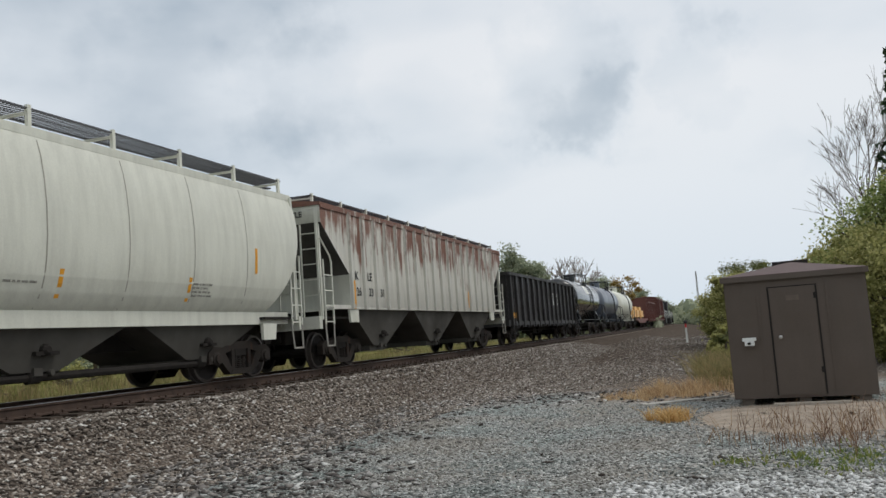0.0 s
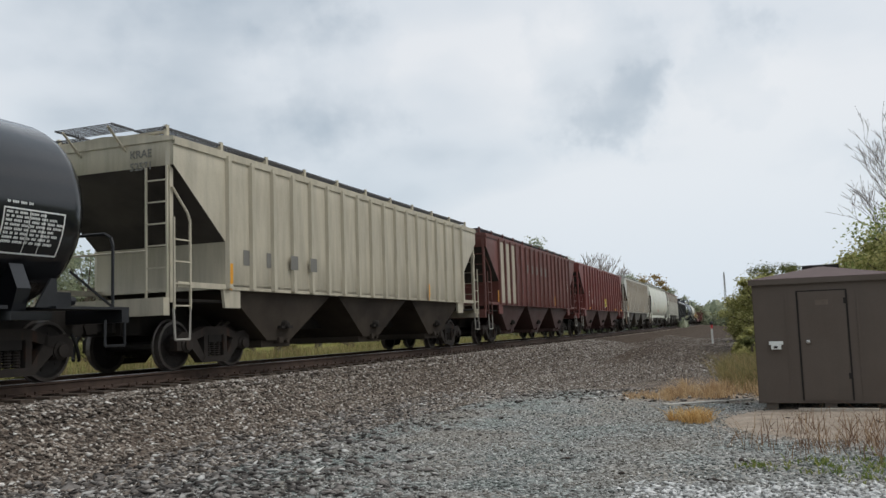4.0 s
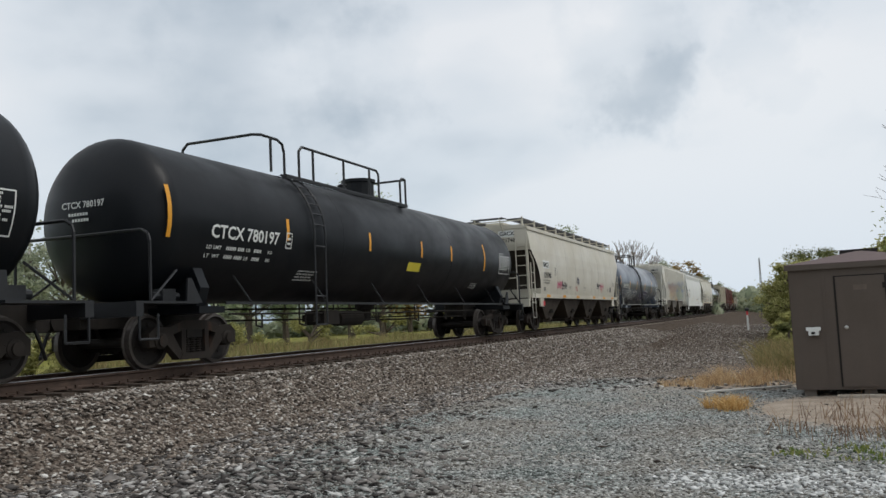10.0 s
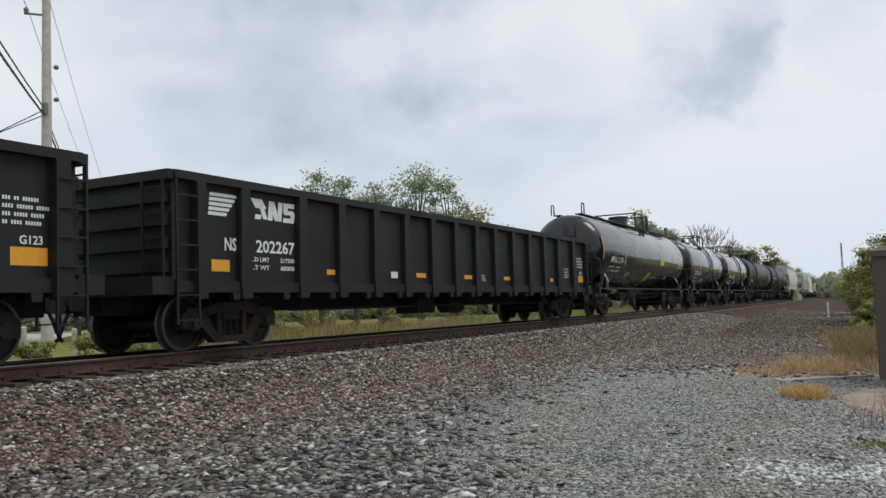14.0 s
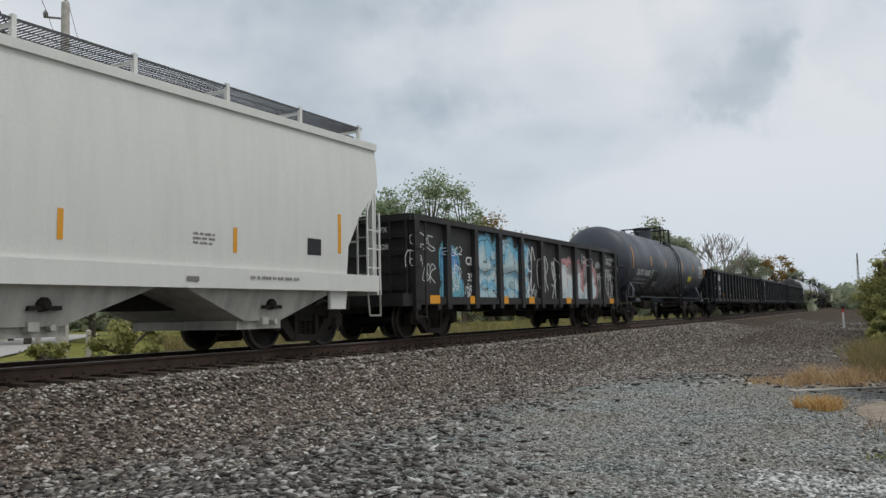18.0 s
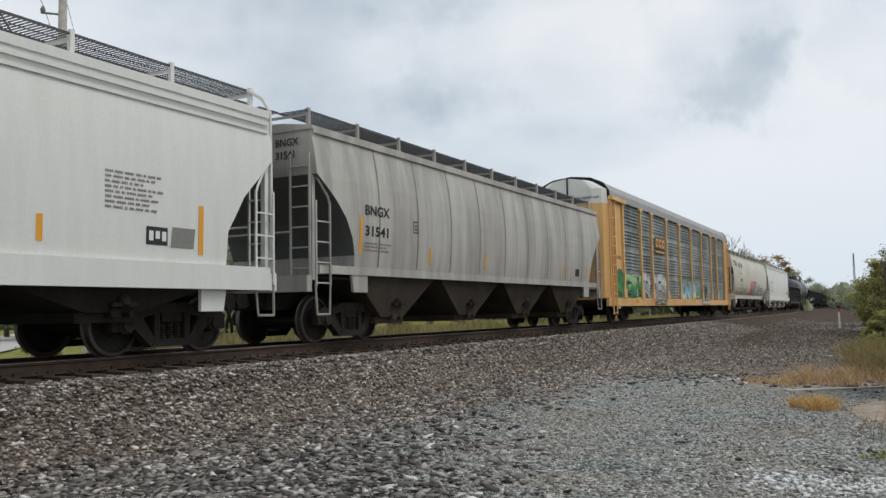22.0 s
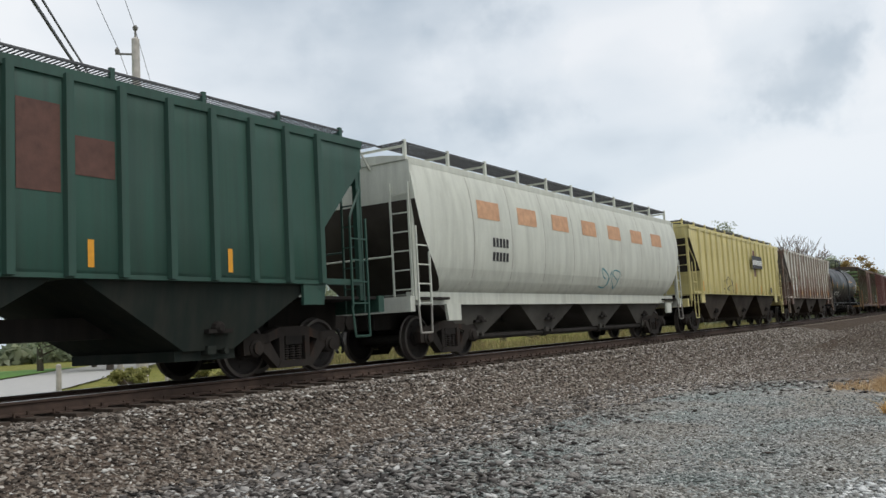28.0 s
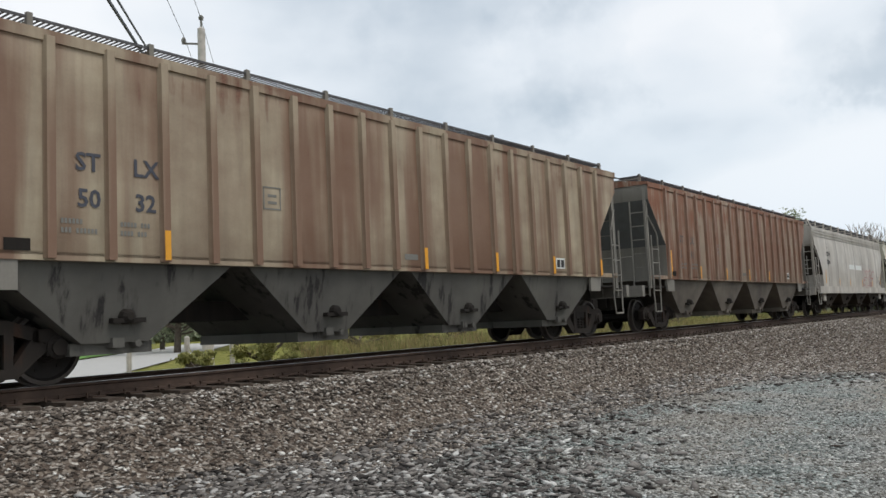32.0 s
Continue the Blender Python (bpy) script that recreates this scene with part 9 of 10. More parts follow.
    mark_fit(car, side, "970117", o + 2.92, o + 3.96, 2.14, 0.2, M_BLACK)
    mark_fit(car, side, "LD LMT 219900 LBS", o + 2.92, o + 3.96, 1.92, 0.085, M_BLACK)
    mark_fit(car, side, "LT WT   66100 LBS", o + 2.92, o + 3.96, 1.76, 0.085, M_BLACK)
    frame_mark(car, side, o + 4.5, 2.5, 0.24, 0.28, M_FADED)
    stripes(car, side, (o + 2.45,), 1.64, 2.52, 0.1)
    stripes(car, side, (o + 5.03, o + 8.15, o + 10.5, o + 12.9, o + 16.12), 1.62, 2.02)
    stripes(car, side, (o + 18.98,), 1.75, 2.5, 0.1)
    stencil(car, side, o + 15.2, 1.85, 0.5, 3, M_FADED, seed=41)
    patch(car, side, o + 18.0, o + 18.4, 1.68, 1.98, M_BLACK, "service_panel")
    sill_print(car, 1.625, o + 16.4, 1.2)
    # cream round hopper with logo bars
    c, L = span(-49.5, -70.1)
    o = -L / 2
    car, side, e = put(hopper("covered_hopper", "cream round-sided covered hopper with blue bars and red graffiti", L, p_cream, M_BAYDARK, PROF_TEAR, TRIM_TEAR, 0, (1.12, 1.38), 4, p_cream, seams=8), c, L)
    for i in range(5):
        patch(car, side, o + 1.22 + 0.09 * i, o + 2.72 + 0.03 * i, 3.68 - 0.085 * i, 3.735 - 0.085 * i, SPRAY["slate"], "logo_bar")
    for dx, w, s in ((3.45, 0.36, 0.4), (3.9, 0.36, -0.5), (4.55, 0.62, 0.3)):
        patch(car, side, o + dx, o + dx + w, 3.27, 3.62, SPRAY["slate"], "logo_block", s)
    mark(car, side, "NS", o + 3.86, 2.8, 0.22, M_BLACK)
    mark_fit(car, side, "292295", o + 3.9, o + 5.03, 2.31, 0.22, M_BLACK)
    stencil(car, side, o + 3.9, 2.08, 1.1, 2, M_FADED, seed=43)
    frame_mark(car, side, o + 5.5, 2.4, 0.25, 0.3, M_FADED)
    piece(car, side, o + 9.35, 1.44, 3.85, 0.82, "SKOTL", ("rose", "rose", "sea", "rose", "ice"), "black", 71, None, 0.0, 0.22, 0.03, lap=1.0, sway=0.05, shine="pink_pale")
    for k in range(4):
        graffiti(car, side, o + 13.35, 2.04 - 0.2 * k, (1.1, 1.0, 1.2, 0.95)[k], 0.17, [SPRAY["black"]], 172 + k, 0, None, 5, 0.6, True)
    graffiti(car, side, o + 16.0, 1.66, 0.6, 0.26, [SPRAY["blue"]], 177, 0, None, 3, 0.5, True)
    graffiti(car, side, o + 4.5, 1.42, 2.6, 0.5, [SPRAY["black"]], 73, 0, None, 6, 0.14, True)
    patch(car, side, o + 14.9, o + 15.3, 1.78, 2.02, M_BLACK, "service_panel")
    stencil(car, side, o + 15.5, 1.98, 0.8, 3, M_FADED, seed=44)
    for a, b in ((2.56, 3.3), (4.63, 5.11), (7.35, 7.84), (16.05, 16.5)):
        patch(car, side, o + a, o + b, 1.54, 1.62, SPRAY["orange"], "sill_tape")
    flat = Side([(1.575, 0), (1.575, 5)])
    for a, w, n in ((3.82, 0.76, 2), (5.39, 1.63, 3)):
        stencil(car, flat, o + a, 1.3, w, n, M_RED, 0.025, 0.025, 61 + n)
    # autorack
    c, L = span(-70.1, -99.5)
    o = -L / 2 - 0.39
    car, side, e = put(autorack("autorack", "tall yellow and galvanised car carrier with graffiti", L, p_auto, p_panel, p_aroof, p_white), c, L)
    end_mark(car, "TTGX", -e - 0.03, -0.45, 3.98, 0.15, M_BLACK)
    end_mark(car, "974511", -e - 0.03, -0.42, 3.76, 0.15, M_BLACK)
    end_mark(car, "EXCESS HEIGHT CAR", -e - 0.03, -0.12, 4.72, 0.085, M_BLACK)
    low = Side([(1.50, 0), (1.50, 5)])
    mark_fit(car, low, "TTGX 974511", o + 8.05, o + 10.05, 0.74, 0.15, M_WHITE)
    patch(car, low, o + 7.9, o + 10.2, 0.69, 0.94, M_BLACK, "black_panel", 0, 0.004)
    high = Side([(1.48, 0), (1.48, 6)])
    patch(car, high, o + 8.27, o + 10.13, 3.0, 3.2, M_BLACK, "logo_edge", 0, 0.02)
    for dx in (8.35, 8.95, 9.55):
        patch(car, high, o + dx - 0.07, o + dx + 0.52, 3.23, 3.77, M_BLACK, "logo_edge", 0, 0.02)
        patch(car, high, o + dx, o + dx + 0.45, 3.3, 3.7, M_YELLOW, "logo_block", 0, 0.03)
        patch(car, high, o + dx + 0.14, o + dx + 0.34, 3.42, 3.58, M_BLACK, "logo_hole", 0, 0.035)
    patch(car, high, o + 8.35, o + 10.0, 3.06, 3.14, M_YELLOW, "logo_bar", 0, 0.03)
    piece(car, high, o + 2.25, 0.82, 0.85, 1.2, "B", ("leaf", "green", "leaf"), "black", 81, "white", 0.08, 0.17, 0.045, by="rise")
    piece(car, high, o + 3.35, 0.95, 2.2, 0.95, "EAM", ("leaf", "green", "mint"), "black", 181, None, 0.0, 0.14, 0.035, by="rise")
    piece(car, high, o + 5.0, 0.85, 0.6, 0.85, "L", ("lime", "mint"), "black", 182, None, 0.0, 0.16, 0.04, by="rise")
    piece(car, high, o + 6.2, 0.98, 4.0, 0.98, "RUDES", ("grey", "white"), "white", 82, None, 0.0, 0.12, 0.035, by="rise", worn=0.28, bent=False)
    piece(car, high, o + 6.3, 0.95, 3.8, 0.95, "RUDES", (), "slate", 82, None, 0.0, 0.14, 0.03, bent=False)
    piece(car, high, o + 13.9, 1.05, 3.0, 0.8, "ONIS", ("frost", "sky", "grey"), "black", 83, "green", 0.12, 0.17, 0.035, by="rise", worn=0.1)
    piece(car, high, o + 17.25, 1.25, 1.05, 0.42, "UGLY", ("haze_green", "grey"), "black", 183, "frost", 0.06, 0.10, 0.025, by="rise")
    piece(car, high, o + 18.6, 1.1, 1.7, 0.55, "USUP", ("slate", "black"), "black", 184, "mint", 0.08, 0.13, 0.03)
    graffiti(car, high, o + 20.6, 1.05, 5.4, 0.7, [SPRAY["frost"]], 84, 0, None, 8, 0.16, True, word="PSYUPYJL")
    graffiti(car, high, o + 10.8, 1.02, 2.6, 0.75, [SPRAY["white"]], 85, 0, None, 4, 0.14, True, word="UNIK")
    for x in (4.6, 7.5, 13.9, 16.3, 25.5):
        patch(car, low, o + x, o + x + 0.45, 0.8, 0.93, M_YELLOW, "stripe", 0, 0.02)
    mark(car, Side([(1.45, 0), (1.45, 6)]), "B-11230", o + 2.16, 2.49, 0.13, M_BLACK)
    patch(car, low, o + 18.7, o + 20.8, 0.7, 0.93, M_BLACK, "black_panel", 0, 0.004)
    for q in range(3):
        patch(car, low, o + 18.9 + 0.65 * q, o + 19.38 + 0.65 * q, 0.75, 0.88, M_WHITE, "logo_block", 0.2, 0.01)
    # grey weathered hopper
    c, L = span(-99.5, -118.3)
    o = -L / 2
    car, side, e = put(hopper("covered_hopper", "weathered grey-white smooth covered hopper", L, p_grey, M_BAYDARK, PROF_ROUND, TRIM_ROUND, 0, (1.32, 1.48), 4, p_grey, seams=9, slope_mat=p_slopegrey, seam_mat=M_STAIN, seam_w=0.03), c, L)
    end_mark(car, "BNGX", -e - 0.01, -0.6, 3.74, 0.14, M_BLACK)
    end_mark(car, "31541", -e - 0.01, -0.6, 3.5, 0.14, M_BLACK)
    mark_fit(car, side, "BNGX", o + 2.16, o + 3.10, 2.54, 0.2, M_BLACK)
    mark_fit(car, side, "31541", o + 2.16, o + 3.05, 2.12, 0.2, M_BLACK)
    stencil(car, side, o + 2.16, 1.95, 1.0, 3, M_FADED, seed=45)
    frame_mark(car, side, o + 4.1, 2.3, 0.2, 0.26, M_BLACK)
    stripes(car, side, (o + 2.03,), 1.74, 2.5)
    stripes(car, side, (o + 4.9, o + 7.88, -o - 4.4, -o - 2.2), 1.62, 2.02)
    patch(car, side, -o - 3.4, -o - 3.0, 1.65, 1.9, M_BLACK, "service_panel")
    # white banded hopper
    c, L = span(-118.3, -138.5)
    o = -L / 2
    car, side, e = put(hopper("covered_hopper", "clean white smooth covered hopper with a beaded roof edge", L, p_white, M_UNDER, PROF_PLANE, TRIM_SHORT, 0, (0.98, 1.36), 4, p_white, hoops=True, deep=True, out=0.09, bay_low=0.5, bands=(3.66, 3.80), slope_mat=p_slopepale), c, L)
    end_mark(car, "ACFX", -e - 0.01, -0.6, 3.62, 0.14, M_BLACK)
    end_mark(car, "45885", -e - 0.01, -0.6, 3.40, 0.14, M_BLACK)
    mark_fit(car, side, "ACFX", o + 2.73, o + 3.59, 2.56, 0.19, M_BLACK)
    mark_fit(car, side, "45885", o + 2.76, o + 3.6, 2.09, 0.19, M_BLACK)
    stencil(car, side, o + 2.8, 1.8, 0.9, 3, M_FADED, seed=46)
    stripes(car, side, (o + 2.38,), 1.54, 2.3, 0.1)
    stripes(car, side, (o + 5.18, o + 8.35, o + 11.8, o + 14.5), 1.54, 1.88)
    stripes(car, side, (o + 17.27,), 1.5, 2.25, 0.1)
    stencil(car, side, o + 15.48, 2.55, 0.98, 8, M_FADED, seed=47)
    patch(car, side, o + 16.2, o + 16.6, 1.6, 1.86, M_BLACK, "service_panel")
    for q in range(3):
        patch(car, side, o + 16.25 + 0.12 * q, o + 16.33 + 0.12 * q, 1.66 + 0.03 * (q % 2), 1.8, M_WHITE, "service_mark", 0, 0.01)
    patch(car, side, o + 16.66, o + 17.12, 1.58, 1.88, M_GREY, "painted_out_patch", 0.1)
    sill_print(car, 1.625, o + 5.6, 1.15)
    patch(car, Side([(1.625, 0), (1.625, 4)]), o + 2.55, o + 2.72, 1.1, 1.22, M_RED, "tag")
    # box cars
    c, L = span(-138.5, -155.9)
    o = -L / 2
    car, side, e = put(boxcar("boxcar", "oxide-red ribbed box car with orange and white graffiti", L, p_boxred, p_boxred, 0.92, door=(-1.29, 1.76), rib_at=RIBS), c, L)
    piece(car, side, o + 10.55, 1.22, 2.9, 0.85, "CRST", ("rust", "mint", "rust", "mint"), "cream", 91, "cream", 0.06, 0.21, 0.035, lap=1.05, sway=0.05, shine="sage")
    piece(car, side, o + 12.5, 1.2, 1.3, 0.9, "IHI", ("pink_pale", "blush"), "pink_pale", 191, None, 0.0, 0.17, 0.02, worn=0.36)
    piece(car, side, o + 13.75, 0.84, 1.5, 1.0, "SHA", ("white", "grey"), "black", 92, None, 0.0, 0.17, 0.045, lap=1.0)
    graffiti(car, side, o + 1.3, 1.9, 1.5, 0.6, [SPRAY["white"]], 93, 0, None, 4, 0.2, True)
    patch(car, side, o + 1.3, o + 3.06, 1.70, 2.06, M_WINE, "repainted_patch", 0, 0.004)
    patch(car, side, o + 1.3, o + 2.2, 2.06, 2.5, M_WINE, "repainted_patch", 0, 0.004)
    mark_fit(car, side, "MQT", o + 1.5, o + 2.1, 1.76, 0.2, M_WHITE)
    mark_fit(car, side, "1166", o + 2.4, o + 2.92, 1.77, 0.19, M_WHITE)
    graffiti(car, side, o + 3.1, 0.95, 3.5, 1.05, [SPRAY["mauve"], SPRAY["blush"], SPRAY["mauve"], SPRAY["brown"]], 94, 2, None, 4, 0.42)
    end_mark(car, "1166", -e - 0.11, 0.6, 3.75, 0.15, M_WHITE)
    stripes(car, side, (o + 4.25, o + 6.77, o + 10.32, o + 13.0), 1.22, 1.68, 0.13)
    c, L = span(-155.9, -173.3)
    o = -L / 2
    car, side, e = put(boxcar("boxcar", "rusted yellow and green box car with a brown door", L, p_boxyel, p_door, 0.92, door=(-1.5, 1.54), roof_mat=p_rooffade, end_mat=p_boxgrn, green=p_dim, rib_at=RIBS), c, L)
    piece(car, side, o + 10.25, 1.08, 3.3, 0.8, "KAMO", ("tan", "brown", "tan"), "cream", 95, None, 0.0, 0.14, 0.03, by="rise", worn=0.25, bent=False)
    piece(car, side, o + 14.0, 0.97, 1.5, 0.9, "SHA", ("white", "frost"), "black", 96, None, 0.0, 0.19, 0.03, lap=1.0)
    patch(car, side, o + 1.5, o + 2.26, 1.66, 2.46, M_WINE, "repainted_patch", 0, 0.004)
    patch(car, side, o + 2.40, o + 3.12, 1.66, 2.46, M_WINE, "repainted_patch", 0, 0.004)
    p_olive = paint("patchy_olive_paint", C(160, 158, 96), 0.35, C(132, 88, 56), 0.6, 0.6, 54)
    for a, b, z0, z1 in ((0.78, 1.0, 2.3, 3.68), (1.6, 2.24, 1.5, 1.62), (1.62, 2.2, 3.45, 3.84), (1.8, 2.2, 3.15, 3.45), (1.95, 2.2, 2.97, 3.15), (1.62, 2.2, 0.96, 1.08), (2.42, 3.1, 3.15, 3.4), (3.26, 3.96, 3.17, 3.27), (3.26, 3.96, 3.42, 3.55), (4.12, 4.83, 3.16, 3.3), (4.12, 4.83, 3.48, 3.62), (4.97, 5.68, 3.24, 3.36), (4.97, 5.68, 3.55, 3.7), (5.85, 6.5, 2.9, 3.9)):
        patch(car, side, o + a, o + b, z0, z1, p_olive, "faded_patch", 0, 0.004)
    mural(car, side, o + 2.5, 0.95, 4.1, 1.2, [SPRAY["tan"], SPRAY["white"], SPRAY["brown"], SPRAY["cream"], SPRAY["tan"]], 97, 1, 2.2, 0.72, 0.13, 0.4)
    mark_fit(car, side, "MQT", o + 1.56, o + 2.14, 2.14, 0.2, M_WHITE)
    mark_fit(car, side, "1124", o + 1.58, o + 2.22, 1.8, 0.2, M_WHITE)
    patch(car, side, o + 1.58, o + 2.25, 1.13, 1.43, M_BLACK, "data_panel", 0, 0.005)
    patch(car, side, o + 2.42, o + 3.11, 1.13, 1.43, M_BLACK, "data_panel", 0, 0.005)
    mark_fit(car, side, "LD LMT", o + 1.72, o + 2.16, 1.31, 0.07, M_WHITE)
    mark_fit(car, side, "LT WT", o + 1.72, o + 2.1, 1.19, 0.07, M_WHITE)
    stencil(car, side, o + 2.5, 1.31, 0.5, 2, M_WHITE, 0.07, 0.05, 99)
    patch(car, side, o + 3.27, o + 3.97, 1.98, 2.46, p_rooffade, "painted_out_patch", 0, 0.005)
    patch(car, side, o + 5.9, o + 6.55, 1.45, 1.86, M_UNDER, "painted_out_patch", 0, 0.005)
    patch(car, side, o + 0.78, o + 1.36, 3.68, 4.08, p_olive, "faded_patch", 0, 0.004)
    patch(car, side, o + 7.74, o + 8.93, 2.69, 4.05, p_door, "door_patch", 0, 0.16)
    end_mark(car, "MQT 1124", -e - 0.11, 0.2, 3.95, 0.15, M_WHITE)
    stripes(car, side, (o + 0.96,), 1.17, 2.03, 0.12)
    stripes(car, side, (o + 3.33, o + 5.97, o + 11.4, o + 15.9), 1.2, 1.68, 0.12)
    # black tank
    c, L = span(-173.3, -191.7)
    o = -L / 2
    car, side, h = put(tank("tank_car", "satin black tank car with a round dome and warning text", L, p_satin, 1.48, 2.62, True, (-1.4, 1.1), 0.75, rail_shape=2), c, L)
    tank_marks(car, side, L, "SHQX 70590", 2.92, 5.11, 1.72, (1.2, 3.62, 7.39, 10.58, 14.36, 16.56), -0.08)
    stencil(car, side, o + 10.6, 2.86, 3.2, 2, M_YELLOW, 0.06, 0.05, 50)
    q = 0.17
    for g, m, dy in ((1.0, M_WHITE, 0.010), (0.92, M_RED, 0.013)):
        pts = [(o + 14.95 + u * q * g, 1.5 + v * q * g) for u, v in ((0, -1), (1, 0), (0, 1), (-1, 0))]
        me = bpy.data.meshes.new("hazard_placard")
        me.from_pydata([(u, side.at(u - 99, v, dy), v) for u, v in pts], [], [(0, 1, 2, 3)])
        me.materials.append(m)
        hang("hazard_placard", me, car, "red diamond hazard placard")
    patch(car, side, o + 14.87, o + 15.03, 1.46, 1.54, M_WHITE, "placard_panel", 0, 0.016)
    # rust-patched grey hopper
    c, L = span(-191.7, -210.5)
    o = -L / 2
    car, side, e = put(ribbed("grey ribbed hopper with heavy rust patches and painted number", L, p_kbsr, M_BAYDARK, 16, cut=[(1.36, 1.5), (2.30, 1.5), (3.84, 0.0), (4.2, 0.0)], stile=p_kbrib, low=1.36, walk_h=0.14, end_mat=p_rustend, rib_mat=p_kbrib, face_mat=p_rustend, slope_mat=p_kbslope), c, L)
    for k, (a, b) in enumerate((("KB", "76"), ("SR", "927"))):
        x = side.ribs[k] + 0.14
        patch(car, side, x + 0.02, x + 0.66, 2.24, 2.62, p_pale, "repainted_panel", 0, 0.004)
        mark(car, side, a, x + 0.14, 2.32, 0.2, under_green, wide=0.9)
        patch(car, side, x + 0.04, x + 0.62, 1.84, 2.14, M_WHITE, "fresh_patch")
        mark(car, side, b, x + 0.1, 1.9, 0.18, M_BLACK, wide=0.85 if k == 0 else 0.75)
    stripes(car, side, (o + 2.36,), 1.47, 2.38, 0.12)
    stripes(car, Side([(1.6, 0), (1.6, 5)]), [side.ribs[q] for q in (3, 6, 9, 11, 14)], 1.45, 1.85, 0.1)
    for x in (side.ribs[10] + 0.3, side.ribs[11] + 0.25):
        patch(car, side, x, x + 0.3, 1.5, 1.75, M_GREY, "fresh_patch")
    patch(car, side, side.ribs[9] + 0.3, side.ribs[9] + 0.65, 1.75, 2.0, M_BLACK, "service_panel")
    # yellow hopper
    c, L = span(-210.5, -229.5)
    o = -L / 2
    car, side, e = put(ribbed("yellow ribbed covered hopper with a dark sign on its side", L, p_lemon, M_BAYDARK, 17, inset=1.05, stile=p_lemon), c, L)
    sg = Side([(1.645, 0), (1.645, 5)])
    patch(car, sg, o + 10.55, o + 12.65, 2.72, 3.32, M_BLACK, "painted_sign", 0.0, 0.004)
    for q in range(8):
        patch(car, sg, o + 10.7 + 0.24 * q, o + 10.88 + 0.24 * q, 2.88, 3.12, M_WHITE, "sign_bar", 0, 0.008)
    patch(car, side, side.ribs[10] + 0.1, side.ribs[11] - 0.1, 2.35, 3.6, p_redbrown, "faded_emblem")
    stripes(car, side, (o + 2.2, o + 7.4, o + 9.3, o + 12.6, -o - 1.9), 1.46, 1.95, 0.1)
    patch(car, side, o + 14.3, o + 14.65, 1.6, 1.85, M_BLACK, "service_panel")
    graffiti(car, side, o + 5.6, 1.6, 1.5, 0.5, [SPRAY["black"]], 98, 0, None, 3, 0.4, True)
    # pale round hopper with faded letters
    c, L = span(-229.5, -247.9)
    o = -L / 2
    p_faded = paint("pale_paint_with_rust_bleed", C(204, 206, 194), 0.1, C(178, 130, 96), 0.45, 0.5, 38)
    car, side, e = put(hopper("covered_hopper", "pale round-sided hopper with faded orange letters", L, p_faded, M_BAYGREY, PROF_TEAR, TRIM_TEAR, 0, (1.12, 1.38), 4, p_faded, seams=8), c, L)
    fl = plain("faded_orange_letter", C(206, 160, 124), 0.7, 0, 0.3, 6)
    for k in range(7):
        patch(car, side, o + 3.0 + k * 1.9, o + 4.0 + k * 1.9, 3.0, 3.42, fl, "faded_letter", 0.1)
    stencil(car, side, o + 3.6, 2.4, 0.8, 2, M_BLACK, 0.2, 0.12, 51)
    graffiti(car, side, o + 10.0, 1.6, 1.4, 0.5, [SPRAY["teal"]], 101, 0, None, 3, 0.3, True)
    # dark green hopper
    c, L = span(-247.9, -266.7)
    o = -L / 2
    # slope sheets use the near-black bay green, shade put into their colour
    car, side, e = put(ribbed("dark green ribbed covered hopper with white number panels", L, p_green, under_green, 19, inset=1.0, stile=p_green, end_mat=p_green, slope_mat=under_green), c, L)
    gap = side.ribs[1] - side.ribs[0]
    for k, (a, b) in enumerate((("KB", "834"), ("SR", "165"))):
        x = side.ribs[k + 2] + 0.1
        patch(car, side, x, x + gap - 0.2, 2.15, 2.97, M_WHITE, "number_panel")
        mark_fit(car, side, a, x + 0.1, x + gap - 0.32, 2.44, 0.18, M_BLACK)
        mark_fit(car, side, b, x + 0.06, x + gap - 0.27, 2.2, 0.18, M_BLACK)
        mark_fit(car, side, "LD LMT" if k == 0 else "60 60", x + 0.05, x + gap - 0.25, 1.86, 0.08, M_WHITE)
        mark_fit(car, side, "LT WT" if k == 0 else "00", x + 0.05, x + gap - 0.3, 1.7, 0.08, M_WHITE)
        stencil(car, side, x + 0.04, 2.88, 0.4, 2, M_FADED, 0.06, 0.04, 52)
    end_mark(car, "KBSR", -e - 0.014, -0.3, 3.74, 0.14, M_BLACK)
    hang("number_panel", finish("number_panel", boxes((-e - 0.012, -e - 0.006, -1.05, -0.2, 3.52, 3.95)), M_WHITE), car)
    fl = plain("faded_emblem", C(98, 66, 56), 0.7, 0, 0.4, 6)
    for i, z0, z1 in ((10, 2.75, 3.25), (11, 2.5, 3.6), (12, 2.75, 3.25)):
        patch(car, side, side.ribs[i] + 0.1, side.ribs[i + 1] - 0.1, z0, z1, fl, "faded_emblem")
    patch(car, side, side.ribs[0] + 0.2, side.ribs[0] + 0.5, 2.4, 3.2, fl, "rust_patch")
    stripes(car, side, (side.ribs[1] + 0.3,), 1.68, 2.55, 0.11)
    stripes(car, side, [side.ribs[i] + 0.3 for i in (6, 8, 12, 15)], 1.6, 1.95, 0.09)
    # pale cream hopper
    c, L = span(-266.7, -288.45)
    o = -L / 2 + 0.24
    car, side, e = put(hopper("covered_hopper", "long pale cream smooth covered hopper", L, p_sand, M_BAYDARK, PROF_ROUND, TRIM_ROUND, 0, (1.32, 1.48), 4, p_sand, seams=10), c, L)
    end_mark(car, "STLX", -e - 0.01, -0.6, 3.74, 0.14, M_BLACK)
